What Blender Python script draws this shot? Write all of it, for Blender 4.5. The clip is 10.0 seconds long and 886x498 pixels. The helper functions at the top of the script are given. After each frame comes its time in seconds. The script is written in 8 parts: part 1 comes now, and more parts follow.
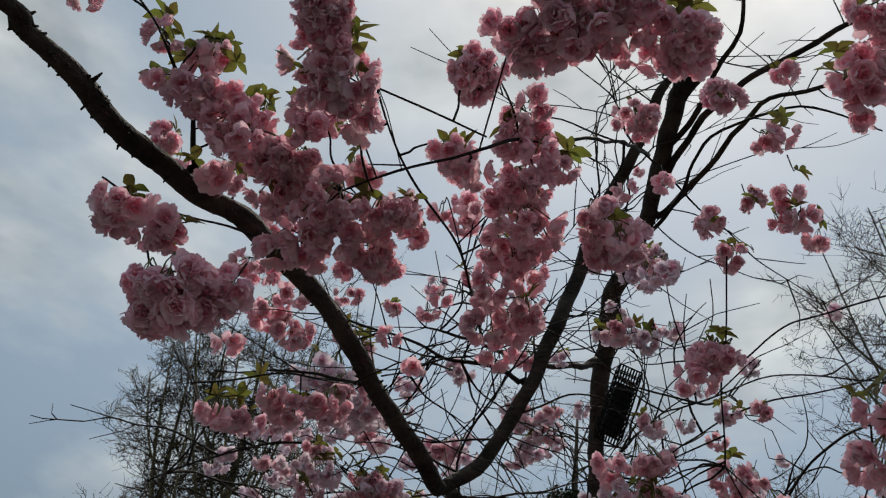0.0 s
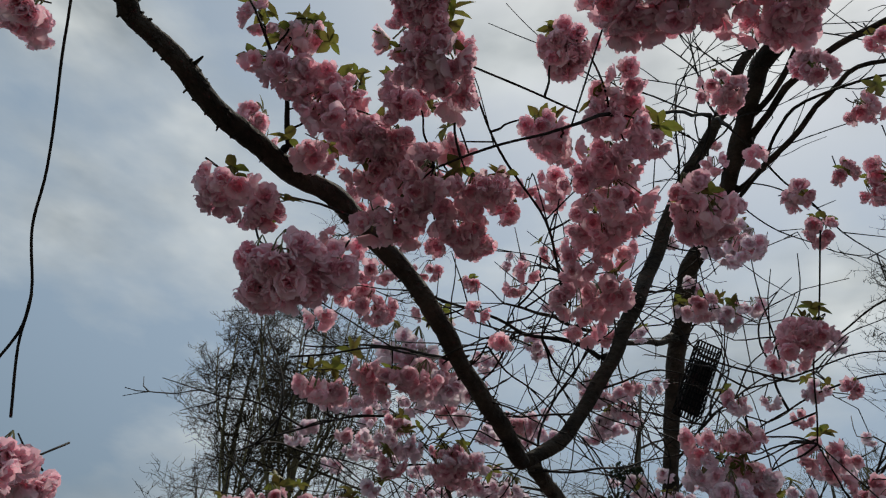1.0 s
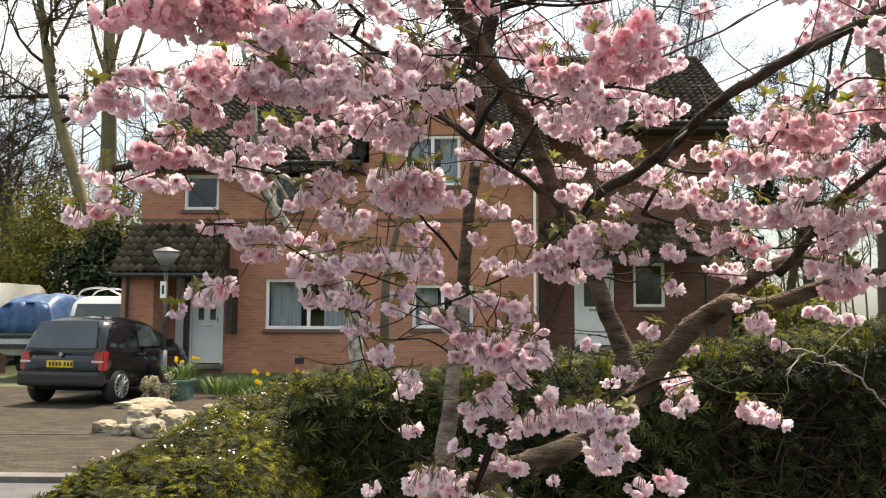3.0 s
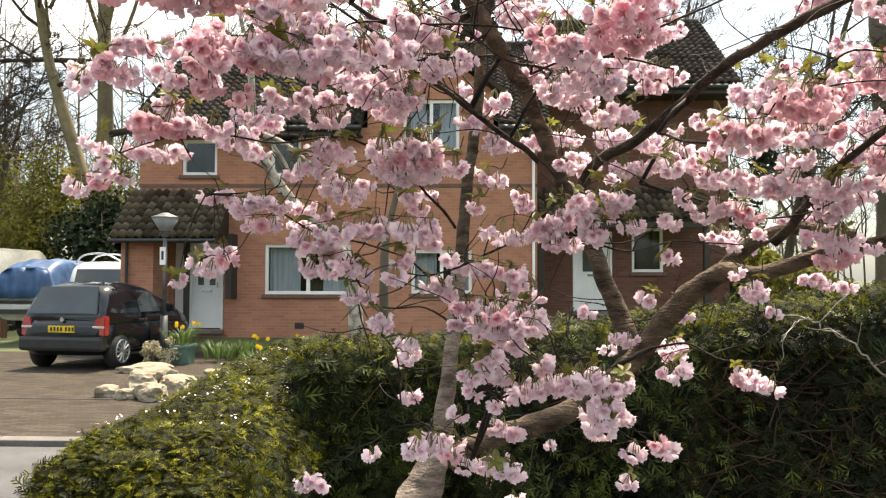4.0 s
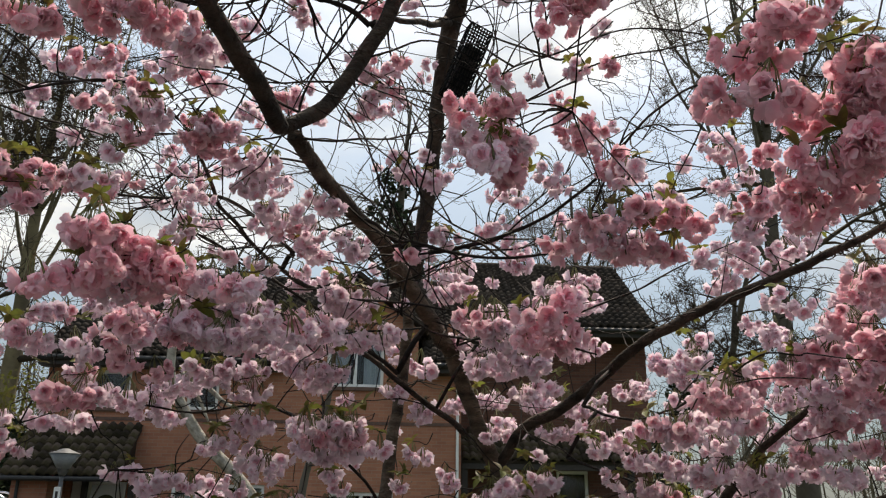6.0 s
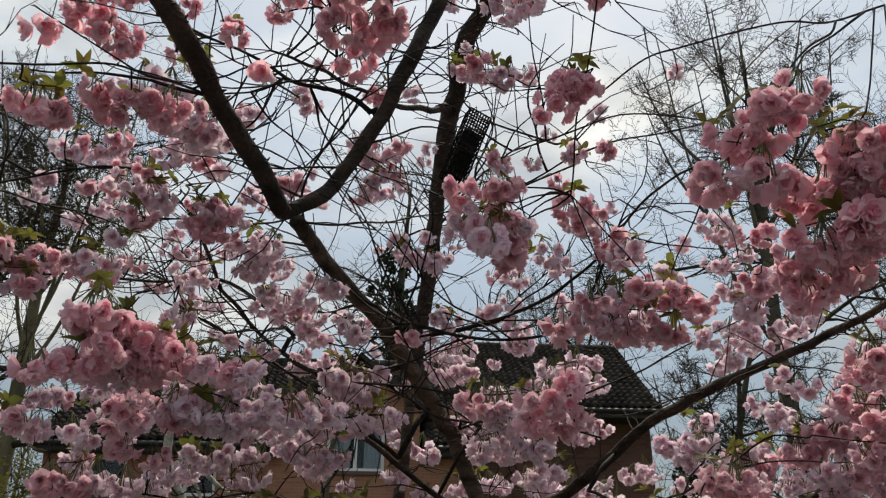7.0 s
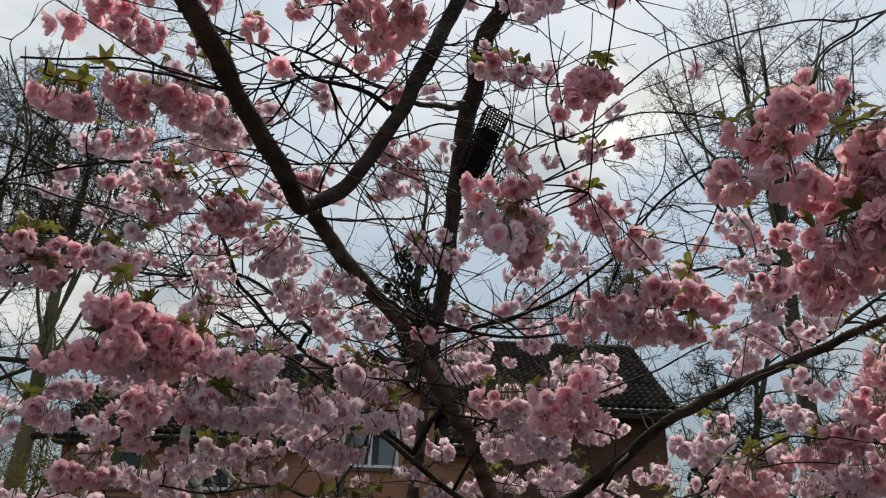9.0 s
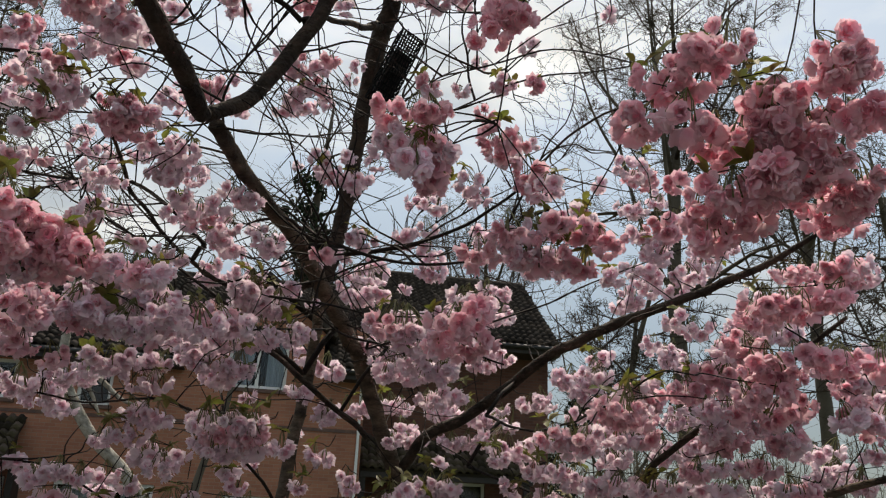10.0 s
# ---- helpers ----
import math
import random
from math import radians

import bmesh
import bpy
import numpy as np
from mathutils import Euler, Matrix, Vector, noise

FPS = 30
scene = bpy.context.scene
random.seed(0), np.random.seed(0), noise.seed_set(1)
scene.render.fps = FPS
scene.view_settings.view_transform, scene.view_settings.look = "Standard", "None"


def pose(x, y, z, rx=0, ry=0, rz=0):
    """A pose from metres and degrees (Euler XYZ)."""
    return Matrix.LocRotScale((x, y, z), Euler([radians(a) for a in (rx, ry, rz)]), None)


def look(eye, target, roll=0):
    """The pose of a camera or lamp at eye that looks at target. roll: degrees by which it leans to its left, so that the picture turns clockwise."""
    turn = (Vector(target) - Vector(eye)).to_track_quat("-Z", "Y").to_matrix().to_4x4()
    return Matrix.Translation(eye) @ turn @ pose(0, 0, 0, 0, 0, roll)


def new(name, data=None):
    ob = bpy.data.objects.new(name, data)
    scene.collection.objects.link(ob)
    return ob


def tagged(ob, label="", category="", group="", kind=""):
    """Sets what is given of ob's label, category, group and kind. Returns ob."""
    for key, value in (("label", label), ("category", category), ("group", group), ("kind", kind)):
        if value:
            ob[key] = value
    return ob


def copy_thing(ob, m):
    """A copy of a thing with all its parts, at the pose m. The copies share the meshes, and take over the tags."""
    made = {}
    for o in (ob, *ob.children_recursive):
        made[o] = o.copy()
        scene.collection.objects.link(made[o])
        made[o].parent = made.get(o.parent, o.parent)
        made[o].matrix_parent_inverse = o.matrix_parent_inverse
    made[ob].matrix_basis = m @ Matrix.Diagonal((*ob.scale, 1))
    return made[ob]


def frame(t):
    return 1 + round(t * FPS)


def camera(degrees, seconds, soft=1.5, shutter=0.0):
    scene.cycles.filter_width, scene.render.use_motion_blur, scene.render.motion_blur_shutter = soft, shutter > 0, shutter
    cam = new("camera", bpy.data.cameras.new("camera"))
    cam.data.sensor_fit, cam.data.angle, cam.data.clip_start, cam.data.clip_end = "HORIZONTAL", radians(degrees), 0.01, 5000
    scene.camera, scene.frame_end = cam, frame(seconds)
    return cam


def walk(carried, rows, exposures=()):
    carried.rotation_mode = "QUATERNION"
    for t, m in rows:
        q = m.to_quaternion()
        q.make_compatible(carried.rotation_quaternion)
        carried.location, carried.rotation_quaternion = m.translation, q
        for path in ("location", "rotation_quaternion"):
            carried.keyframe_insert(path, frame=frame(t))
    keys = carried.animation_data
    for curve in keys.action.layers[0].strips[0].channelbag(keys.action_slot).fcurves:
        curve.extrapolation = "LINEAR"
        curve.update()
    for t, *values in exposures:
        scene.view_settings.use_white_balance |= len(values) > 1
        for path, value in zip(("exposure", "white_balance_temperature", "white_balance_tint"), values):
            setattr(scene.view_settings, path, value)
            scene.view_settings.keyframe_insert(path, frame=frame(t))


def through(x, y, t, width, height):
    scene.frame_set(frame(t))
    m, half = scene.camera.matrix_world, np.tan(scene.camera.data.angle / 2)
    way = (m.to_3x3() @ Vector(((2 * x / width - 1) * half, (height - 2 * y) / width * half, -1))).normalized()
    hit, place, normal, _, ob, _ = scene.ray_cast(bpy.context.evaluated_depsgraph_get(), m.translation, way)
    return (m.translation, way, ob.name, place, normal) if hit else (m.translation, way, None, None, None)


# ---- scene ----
cam = camera(57.4, 10.0, soft=1.2)
PATH = [
    (0, (0.473, -0.463, 1.895), (0.189, 1.049, 3.173), 4.8),
    (0.5, (0.420, -0.494, 1.898), (0.028, 0.969, 3.204), 7.2),
    (1, (0.412, -0.484, 1.879), (-0.017, 1.040, 3.100), 7.6),
    (1.5, (0.449, -0.409, 1.838), (0.023, 1.290, 2.804), 7.1),
    (2, (0.439, -0.315, 1.807), (0.104, 1.555, 2.431), 4.0),
    (2.5, (0.439, -0.272, 1.738), (0.243, 1.689, 2.081), 1.6),
    (3, (0.435, -0.288, 1.680), (0.377, 1.705, 1.840), 0.2),
    (3.2, (0.434, -0.296, 1.671), (0.391, 1.701, 1.784), -0.0),
    (4.3, (0.440, -0.310, 1.712), (0.382, 1.688, 1.784), 0.2),
    (4.5, (0.442, -0.309, 1.723), (0.400, 1.689, 1.800), 0.3),
    (5, (0.441, -0.289, 1.752), (0.480, 1.697, 1.982), 1.2),
    (5.5, (0.435, -0.287, 1.804), (0.540, 1.660, 2.249), 1.2),
    (6, (0.428, -0.302, 1.842), (0.550, 1.592, 2.473), 0.7),
    (6.2, (0.432, -0.300, 1.848), (0.555, 1.573, 2.538), 0.5),
    (7.3, (0.424, -0.316, 1.847), (0.535, 1.504, 2.669), 0.4),
    (7.5, (0.426, -0.318, 1.845), (0.531, 1.502, 2.667), 0.7),
    (8, (0.423, -0.319, 1.843), (0.513, 1.504, 2.661), 0.9),
    (8.5, (0.423, -0.318, 1.842), (0.515, 1.505, 2.659), 1.1),
    (9, (0.425, -0.314, 1.842), (0.499, 1.514, 2.651), 1.4),
    (9.5, (0.420, -0.312, 1.833), (0.511, 1.529, 2.609), 1.8),
    (10, (0.417, -0.308, 1.825), (0.750, 1.551, 2.483), 2.6),
]
walk(cam, [(t, look(eye, target, roll)) for t, eye, target, roll in PATH],
     [(0, -0.94, 6650, 6), (0.5, -1.04, 6550, 6), (1.0, -0.98, 6600, 6), (1.5, -0.68, 6900, 8), (2.0, -0.28, 7400, 11), (2.5, 0.33, 7700, 12), (3.0, 1.02, 7900, 11), (4.5, 1.3, 7900, 11),
      (5.0, 1.1, 7700, 11), (5.5, 0.48, 7300, 10), (6.0, -0.03, 7250, 11), (7.5, -0.42, 7150, 9), (9.5, -0.38, 7150, 9), (10, -0.26, 7250, 10)])

# ---- light ----
SUN_AZ, SUN_EL = 15.0, 66.0
world = bpy.data.worlds.new("sky")
scene.world = world
world.use_nodes = True
wn, wl = world.node_tree.nodes, world.node_tree.links
wn.clear()
w_out = wn.new("ShaderNodeOutputWorld")
w_bg = wn.new("ShaderNodeBackground")
w_sky = wn.new("ShaderNodeTexSky")
w_sky.sky_type = "NISHITA"
w_sky.sun_disc = False
w_sky.sun_elevation = radians(SUN_EL)
w_sky.sun_rotation = radians(SUN_AZ)
w_sky.air_density, w_sky.dust_density, w_sky.ozone_density = 1.0, 2.0, 1.0
w_geo = wn.new("ShaderNodeTexCoord")
w_map = wn.new("ShaderNodeMapping")
w_map.inputs["Scale"].default_value = (1.0, 1.0, 2.2)
w_map.inputs["Location"].default_value = (0.35, 0.2, 0.1)
w_noise = wn.new("ShaderNodeTexNoise")
w_noise.inputs["Scale"].default_value = 2.1
w_noise.inputs["Detail"].default_value = 7.0
w_noise.inputs["Roughness"].default_value = 0.52
w_ramp = wn.new("ShaderNodeValToRGB")
w_ramp.color_ramp.elements[0].position = 0.49
w_ramp.color_ramp.elements[1].position = 0.68
w_noise2 = wn.new("ShaderNodeTexNoise")
w_noise2.inputs["Scale"].default_value = 4.5
w_noise2.inputs["Detail"].default_value = 5.0
w_ramp2 = wn.new("ShaderNodeValToRGB")
w_ramp2.color_ramp.elements[0].position, w_ramp2.color_ramp.elements[0].color = 0.33, (4.2, 4.8, 5.5, 1)
w_ramp2.color_ramp.elements[1].position, w_ramp2.color_ramp.elements[1].color = 0.66, (11.8, 12.3, 12.8, 1)
w_blue = wn.new("ShaderNodeMix")
w_blue.data_type = "RGBA"
w_blue.blend_type = "ADD"
w_blue.inputs["Factor"].default_value = 1.0
w_blue.inputs["B"].default_value = (2.3, 2.9, 3.2, 1)
w_mix = wn.new("ShaderNodeMix")
w_mix.data_type = "RGBA"
wl.new(w_geo.outputs["Generated"], w_map.inputs["Vector"])
wl.new(w_map.outputs["Vector"], w_noise.inputs["Vector"])
wl.new(w_map.outputs["Vector"], w_noise2.inputs["Vector"])
wl.new(w_noise.outputs["Fac"], w_ramp.inputs["Fac"])
wl.new(w_noise2.outputs["Fac"], w_ramp2.inputs["Fac"])
wl.new(w_sky.outputs["Color"], w_blue.inputs["A"])
wl.new(w_ramp.outputs["Color"], w_mix.inputs["Factor"])
wl.new(w_blue.outputs["Result"], w_mix.inputs["A"])
wl.new(w_ramp2.outputs["Color"], w_mix.inputs["B"])
w_up = wn.new("ShaderNodeSeparateXYZ")
w_rise = wn.new("ShaderNodeValToRGB")          # an overcast sky is brighter overhead than at the horizon
w_rise.color_ramp.interpolation = "EASE"
w_rise.color_ramp.elements[0].position, w_rise.color_ramp.elements[0].color = 0.0, (0.50, 0.52, 0.54, 1)
w_rise.color_ramp.elements[1].position, w_rise.color_ramp.elements[1].color = 0.58, (1.27, 1.26, 1.24, 1)
w_dome = wn.new("ShaderNodeMix")
w_dome.data_type = "RGBA"
w_dome.blend_type = "MULTIPLY"
w_dome.inputs["Factor"].default_value = 1.0
wl.new(w_geo.outputs["Generated"], w_up.inputs[0])
wl.new(w_up.outputs["Z"], w_rise.inputs["Fac"])
wl.new(w_mix.outputs["Result"], w_dome.inputs["A"])
wl.new(w_rise.outputs["Color"], w_dome.inputs["B"])
wl.new(w_dome.outputs["Result"], w_bg.inputs["Color"])
w_bg.inputs["Strength"].default_value = 0.10
wl.new(w_bg.outputs["Background"], w_out.inputs["Surface"])

sun_data = bpy.data.lights.new("sun", "SUN")
sun_data.energy, sun_data.angle, sun_data.color = 5.0, radians(5), (1.0, 0.93, 0.84)
sun = new("sun", sun_data)
sx = math.sin(radians(SUN_AZ)) * math.cos(radians(SUN_EL))
sy = math.cos(radians(SUN_AZ)) * math.cos(radians(SUN_EL))
sun.matrix_world = look((sx * 60, sy * 60, math.sin(radians(SUN_EL)) * 60), (0, 0, 0))


# ---- materials ----
def mat(name, col, col2=None, rough=0.8, metal=0.0, scale=8.0, detail=6.0, bump=0.2, bump_scale=None, island=0.0,
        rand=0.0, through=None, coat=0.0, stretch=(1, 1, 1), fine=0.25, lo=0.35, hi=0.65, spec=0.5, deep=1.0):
    """A surface of two colours mixed by noise at two scales, with relief; island and rand vary its brightness from piece to piece."""
    m = bpy.data.materials.new(name)
    m.use_nodes = True
    n, l = m.node_tree.nodes, m.node_tree.links
    b = n["Principled BSDF"]
    b.inputs["Roughness"].default_value = rough
    b.inputs["Metallic"].default_value = metal
    b.inputs["Coat Weight"].default_value = coat
    b.inputs["Specular IOR Level"].default_value = spec
    col2 = col2 or tuple(c * 0.75 for c in col)
    tc, mp = n.new("ShaderNodeTexCoord"), n.new("ShaderNodeMapping")
    mp.inputs["Scale"].default_value = stretch
    l.new(tc.outputs["Object"], mp.inputs["Vector"])
    no = n.new("ShaderNodeTexNoise")
    no.inputs["Scale"].default_value, no.inputs["Detail"].default_value = scale, detail
    l.new(mp.outputs["Vector"], no.inputs["Vector"])
    ra = n.new("ShaderNodeValToRGB")
    ra.color_ramp.elements[0].position, ra.color_ramp.elements[1].position = lo, hi
    ra.color_ramp.elements[0].color, ra.color_ramp.elements[1].color = (*col2, 1), (*col, 1)
    l.new(no.outputs["Fac"], ra.inputs["Fac"])
    last = ra.outputs["Color"]
    nf = n.new("ShaderNodeTexNoise")
    nf.inputs["Scale"].default_value, nf.inputs["Detail"].default_value = scale * 9, 4.0
    l.new(mp.outputs["Vector"], nf.inputs["Vector"])

    def value(fac, amount, last):
        mr = n.new("ShaderNodeMapRange")
        mr.inputs["To Min"].default_value, mr.inputs["To Max"].default_value = 1 - amount, 1 + amount
        l.new(fac, mr.inputs["Value"])
        hs = n.new("ShaderNodeHueSaturation")
        l.new(mr.outputs["Result"], hs.inputs["Value"])
        l.new(last, hs.inputs["Color"])
        return hs.outputs["Color"]

    if fine:
        last = value(nf.outputs["Fac"], fine, last)
    if island:
        ge = n.new("ShaderNodeNewGeometry")
        last = value(ge.outputs["Random Per Island"], island, last)
    if rand:
        oi = n.new("ShaderNodeObjectInfo")
        last = value(oi.outputs["Random"], rand, last)
    l.new(last, b.inputs["Base Color"])
    if bump:
        bu = n.new("ShaderNodeBump")
        bu.inputs["Strength"].default_value, bu.inputs["Distance"].default_value = bump, 0.02
        nb = n.new("ShaderNodeTexNoise")
        nb.inputs["Scale"].default_value, nb.inputs["Detail"].default_value = bump_scale or scale * 4, 6.0
        l.new(mp.outputs["Vector"], nb.inputs["Vector"])
        l.new(nb.outputs["Fac"], bu.inputs["Height"])
        l.new(bu.outputs["Normal"], b.inputs["Normal"])
    if through:
        tr = n.new("ShaderNodeBsdfTranslucent")
        ad = n.new("ShaderNodeMixShader")
        ad.inputs["Fac"].default_value = through
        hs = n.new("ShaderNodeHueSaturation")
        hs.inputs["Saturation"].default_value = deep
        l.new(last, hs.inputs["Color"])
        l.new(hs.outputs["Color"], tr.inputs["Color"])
        l.new(b.outputs["BSDF"], ad.inputs[1])
        l.new(tr.outputs["BSDF"], ad.inputs[2])
        l.new(ad.outputs["Shader"], n["Material Output"].inputs["Surface"])
    return m


def brick_mat(name, c1, c2, mortar, flat=False):
    """Brick courses of 215 by 65 mm with 10 mm joints on upright walls."""
    m = bpy.data.materials.new(name)
    m.use_nodes = True
    n, l = m.node_tree.nodes, m.node_tree.links
    b = n["Principled BSDF"]
    b.inputs["Roughness"].default_value = 0.95
    b.inputs["Specular IOR Level"].default_value = 0.12
    tc, se, co = n.new("ShaderNodeTexCoord"), n.new("ShaderNodeSeparateXYZ"), n.new("ShaderNodeCombineXYZ")
    ad = n.new("ShaderNodeMath")
    l.new(tc.outputs["Object"], se.inputs[0])
    l.new(se.outputs["X"], ad.inputs[0])
    if flat:
        ad.inputs[1].default_value = 0.0
    else:
        l.new(se.outputs["Y"], ad.inputs[1])
    l.new(ad.outputs[0], co.inputs["X"])
    l.new(se.outputs["Y" if flat else "Z"], co.inputs["Y"])
    br = n.new("ShaderNodeTexBrick")
    br.inputs["Color1"].default_value, br.inputs["Color2"].default_value = (*c1, 1), (*c2, 1)
    br.inputs["Mortar"].default_value = (*mortar, 1)
    br.inputs["Scale"].default_value = 1.0
    br.inputs["Brick Width"].default_value, br.inputs["Row Height"].default_value = 0.225, 0.075
    br.inputs["Mortar Size"].default_value = 0.006
    br.inputs["Mortar Smooth"].default_value = 0.3
    l.new(co.outputs[0], br.inputs["Vector"])
    no = n.new("ShaderNodeTexNoise")
    no.inputs["Scale"].default_value, no.inputs["Detail"].default_value = 1.3, 8.0
    l.new(tc.outputs["Object"], no.inputs["Vector"])
    mr = n.new("ShaderNodeMapRange")
    mr.inputs["To Min"].default_value, mr.inputs["To Max"].default_value = 0.7, 1.25
    l.new(no.outputs["Fac"], mr.inputs["Value"])
    hs = n.new("ShaderNodeHueSaturation")
    l.new(mr.outputs["Result"], hs.inputs["Value"])
    l.new(br.outputs["Color"], hs.inputs["Color"])
    l.new(hs.outputs["Color"], b.inputs["Base Color"])
    bu = n.new("ShaderNodeBump")
    bu.inputs["Strength"].default_value, bu.inputs["Distance"].default_value = 0.6, 0.008
    bu.invert = True
    l.new(br.outputs["Fac"], bu.inputs["Height"])
    l.new(bu.outputs["Normal"], b.inputs["Normal"])
    return m


def glass_mat(name, tint, rough=0.03):
    m = bpy.data.materials.new(name)
    m.use_nodes = True
    b = m.node_tree.nodes["Principled BSDF"]
    b.inputs["Base Color"].default_value = (*tint, 1)
    b.inputs["Roughness"].default_value = rough
    b.inputs["Transmission Weight"].default_value = 1.0
    b.inputs["IOR"].default_value = 1.45
    b.inputs["Specular IOR Level"].default_value = 0.3
    return m


M_BRICK = brick_mat("orange_brick", (0.43, 0.195, 0.125), (0.35, 0.15, 0.10), (0.36, 0.235, 0.175))
M_CONCRETE = brick_mat("driveway_block_paving", (0.07, 0.059, 0.046), (0.037, 0.031, 0.025), (0.022, 0.019, 0.016), True)
# darker brick: the shade of the recessed right part is put into its colour
M_BRICK_SHADED = brick_mat("shaded_brick", (0.165, 0.08, 0.06), (0.115, 0.055, 0.043), (0.13, 0.09, 0.075))
M_TILE = mat("roof_tile", (0.058, 0.045, 0.036), (0.027, 0.022, 0.019), 0.9, scale=2.0, bump=0.5, rand=0.3, island=0.45, spec=0.2)
M_MOSS_TILE = mat("mossy_roof_tile", (0.075, 0.056, 0.045), (0.045, 0.037, 0.02), 0.95, scale=3.5, bump=0.8, rand=0.6, island=0.2, lo=0.42, hi=0.58, spec=0.15)
M_WHITE = mat("white_upvc", (0.80, 0.80, 0.79), (0.72, 0.72, 0.70), 0.4, scale=3.0, bump=0.03, fine=0.05)
M_SILL = mat("brick_sill", (0.16, 0.09, 0.07), (0.11, 0.07, 0.06), 0.9, scale=12.0, bump=0.4)
M_DARKTRIM = mat("dark_stained_timber", (0.03, 0.022, 0.018), (0.018, 0.014, 0.012), 0.6, scale=6.0, bump=0.2)
M_GLASS = glass_mat("window_glass", (0.85, 0.88, 0.9))
M_CURTAIN = mat("net_curtain", (0.42, 0.47, 0.49), (0.30, 0.35, 0.38), 0.9, scale=3.0, stretch=(9, 1, 0.4), bump=0.3, lo=0.3, hi=0.7)
M_ROOM = mat("room_painted_dim", (0.02, 0.02, 0.022), (0.01, 0.01, 0.012), 0.95, scale=1.2, bump=0)
M_DOOR = mat("white_door", (0.72, 0.73, 0.74), (0.64, 0.65, 0.66), 0.45, scale=2.0, bump=0.04, fine=0.05)
M_BLACK = mat("black_plastic", (0.02, 0.02, 0.022), (0.012, 0.012, 0.014), 0.5, scale=8, bump=0.05)
M_TARMAC = mat("tarmac", (0.085, 0.085, 0.09), (0.055, 0.055, 0.058), 0.92, scale=2.0, bump=0.5, bump_scale=120, fine=0.35)
M_KERB = mat("kerb_stone", (0.15, 0.14, 0.125), (0.09, 0.085, 0.08), 0.9, scale=4.0, bump=0.4)
M_SOIL = mat("soil_and_litter", (0.07, 0.05, 0.035), (0.035, 0.026, 0.018), 0.95, scale=5.0, bump=0.8, bump_scale=30)
M_GRASS = mat("rough_grass", (0.075, 0.095, 0.03), (0.045, 0.055, 0.02), 0.9, scale=1.5, bump=0.6, bump_scale=40)
M_STONE = mat("pale_rockery_stone", (0.33, 0.285, 0.215), (0.17, 0.135, 0.095), 0.95, scale=5.0, bump=1.0)
M_STEEL = mat("galvanised_steel", (0.13, 0.135, 0.14), (0.08, 0.083, 0.087), 0.5, 0.6, scale=10, bump=0.05)
M_LAMPGLASS = mat("opal_lamp_glass", (0.34, 0.36, 0.38), (0.26, 0.28, 0.3), 0.3, scale=3, bump=0.02, through=0.3)
M_CARPAINT = mat("black_blue_car_paint", (0.005, 0.007, 0.011), (0.004, 0.005, 0.008), 0.12, 0.0, scale=1.5, bump=0, coat=0.25, fine=0.05, spec=0.35)
M_CARGLASS = mat("dark_car_glass", (0.045, 0.055, 0.06), (0.015, 0.02, 0.024), 0.06, 0.0, scale=1.0, bump=0, coat=0.5, fine=0.0)
M_REARGLASS = mat("rear_screen_glass", (0.026, 0.038, 0.046), (0.012, 0.018, 0.022), 0.05, 0.0, scale=1.0, bump=0, coat=0.5, fine=0.0)
M_TYRE = mat("tyre_rubber", (0.02, 0.02, 0.02), (0.012, 0.012, 0.012), 0.85, scale=10, bump=0.2)
M_ALLOY = mat("alloy_wheel", (0.45, 0.46, 0.48), (0.35, 0.36, 0.37), 0.3, 0.8, scale=5, bump=0)
M_REDLENS = mat("red_lens", (0.42, 0.02, 0.02), (0.3, 0.015, 0.015), 0.15, scale=5, bump=0, coat=0.6)
M_CLEARLENS = mat("clear_lens", (0.6, 0.5, 0.48), (0.5, 0.42, 0.4), 0.15, scale=5, bump=0, coat=0.6)
M_PLATE = mat("yellow_plate", (0.75, 0.50, 0.02), (0.68, 0.45, 0.02), 0.4, scale=4, bump=0, fine=0.04)
M_CHROME = mat("chrome", (0.6, 0.6, 0.62), (0.5, 0.5, 0.52), 0.15, 1.0, scale=3, bump=0)
M_TARP = mat("blue_tarpaulin", (0.03, 0.10, 0.235), (0.016, 0.05, 0.13), 0.45, scale=3.0, bump=1.0, bump_scale=5)
M_GELCOAT = mat("white_gelcoat", (0.62, 0.62, 0.60), (0.50, 0.50, 0.48), 0.35, scale=2, bump=0.02)
M_VAN = mat("silver_white_paint", (0.55, 0.56, 0.57), (0.48, 0.49, 0.5), 0.3, scale=2, bump=0, coat=0.4)
M_CARAVAN = mat("cream_caravan_panel", (0.78, 0.75, 0.64), (0.68, 0.65, 0.54), 0.45, scale=1.5, bump=0.03)
M_FENCE = mat("brown_fence_board", (0.16, 0.075, 0.035), (0.10, 0.045, 0.022), 0.85, scale=3.0, stretch=(6, 6, 0.6), bump=0.4, rand=0.3)
M_FENCE_NEW = mat("orange_fence_panel", (0.42, 0.22, 0.07), (0.33, 0.16, 0.05), 0.8, scale=3.0, stretch=(6, 6, 0.6), bump=0.3, rand=0.2)
M_POT = mat("green_planter", (0.09, 0.17, 0.135), (0.06, 0.12, 0.095), 0.6, scale=5, bump=0.1)
M_WHEELWOOD = mat("weathered_wheel_wood", (0.24, 0.15, 0.09), (0.16, 0.09, 0.06), 0.9, scale=8, bump=0.4)
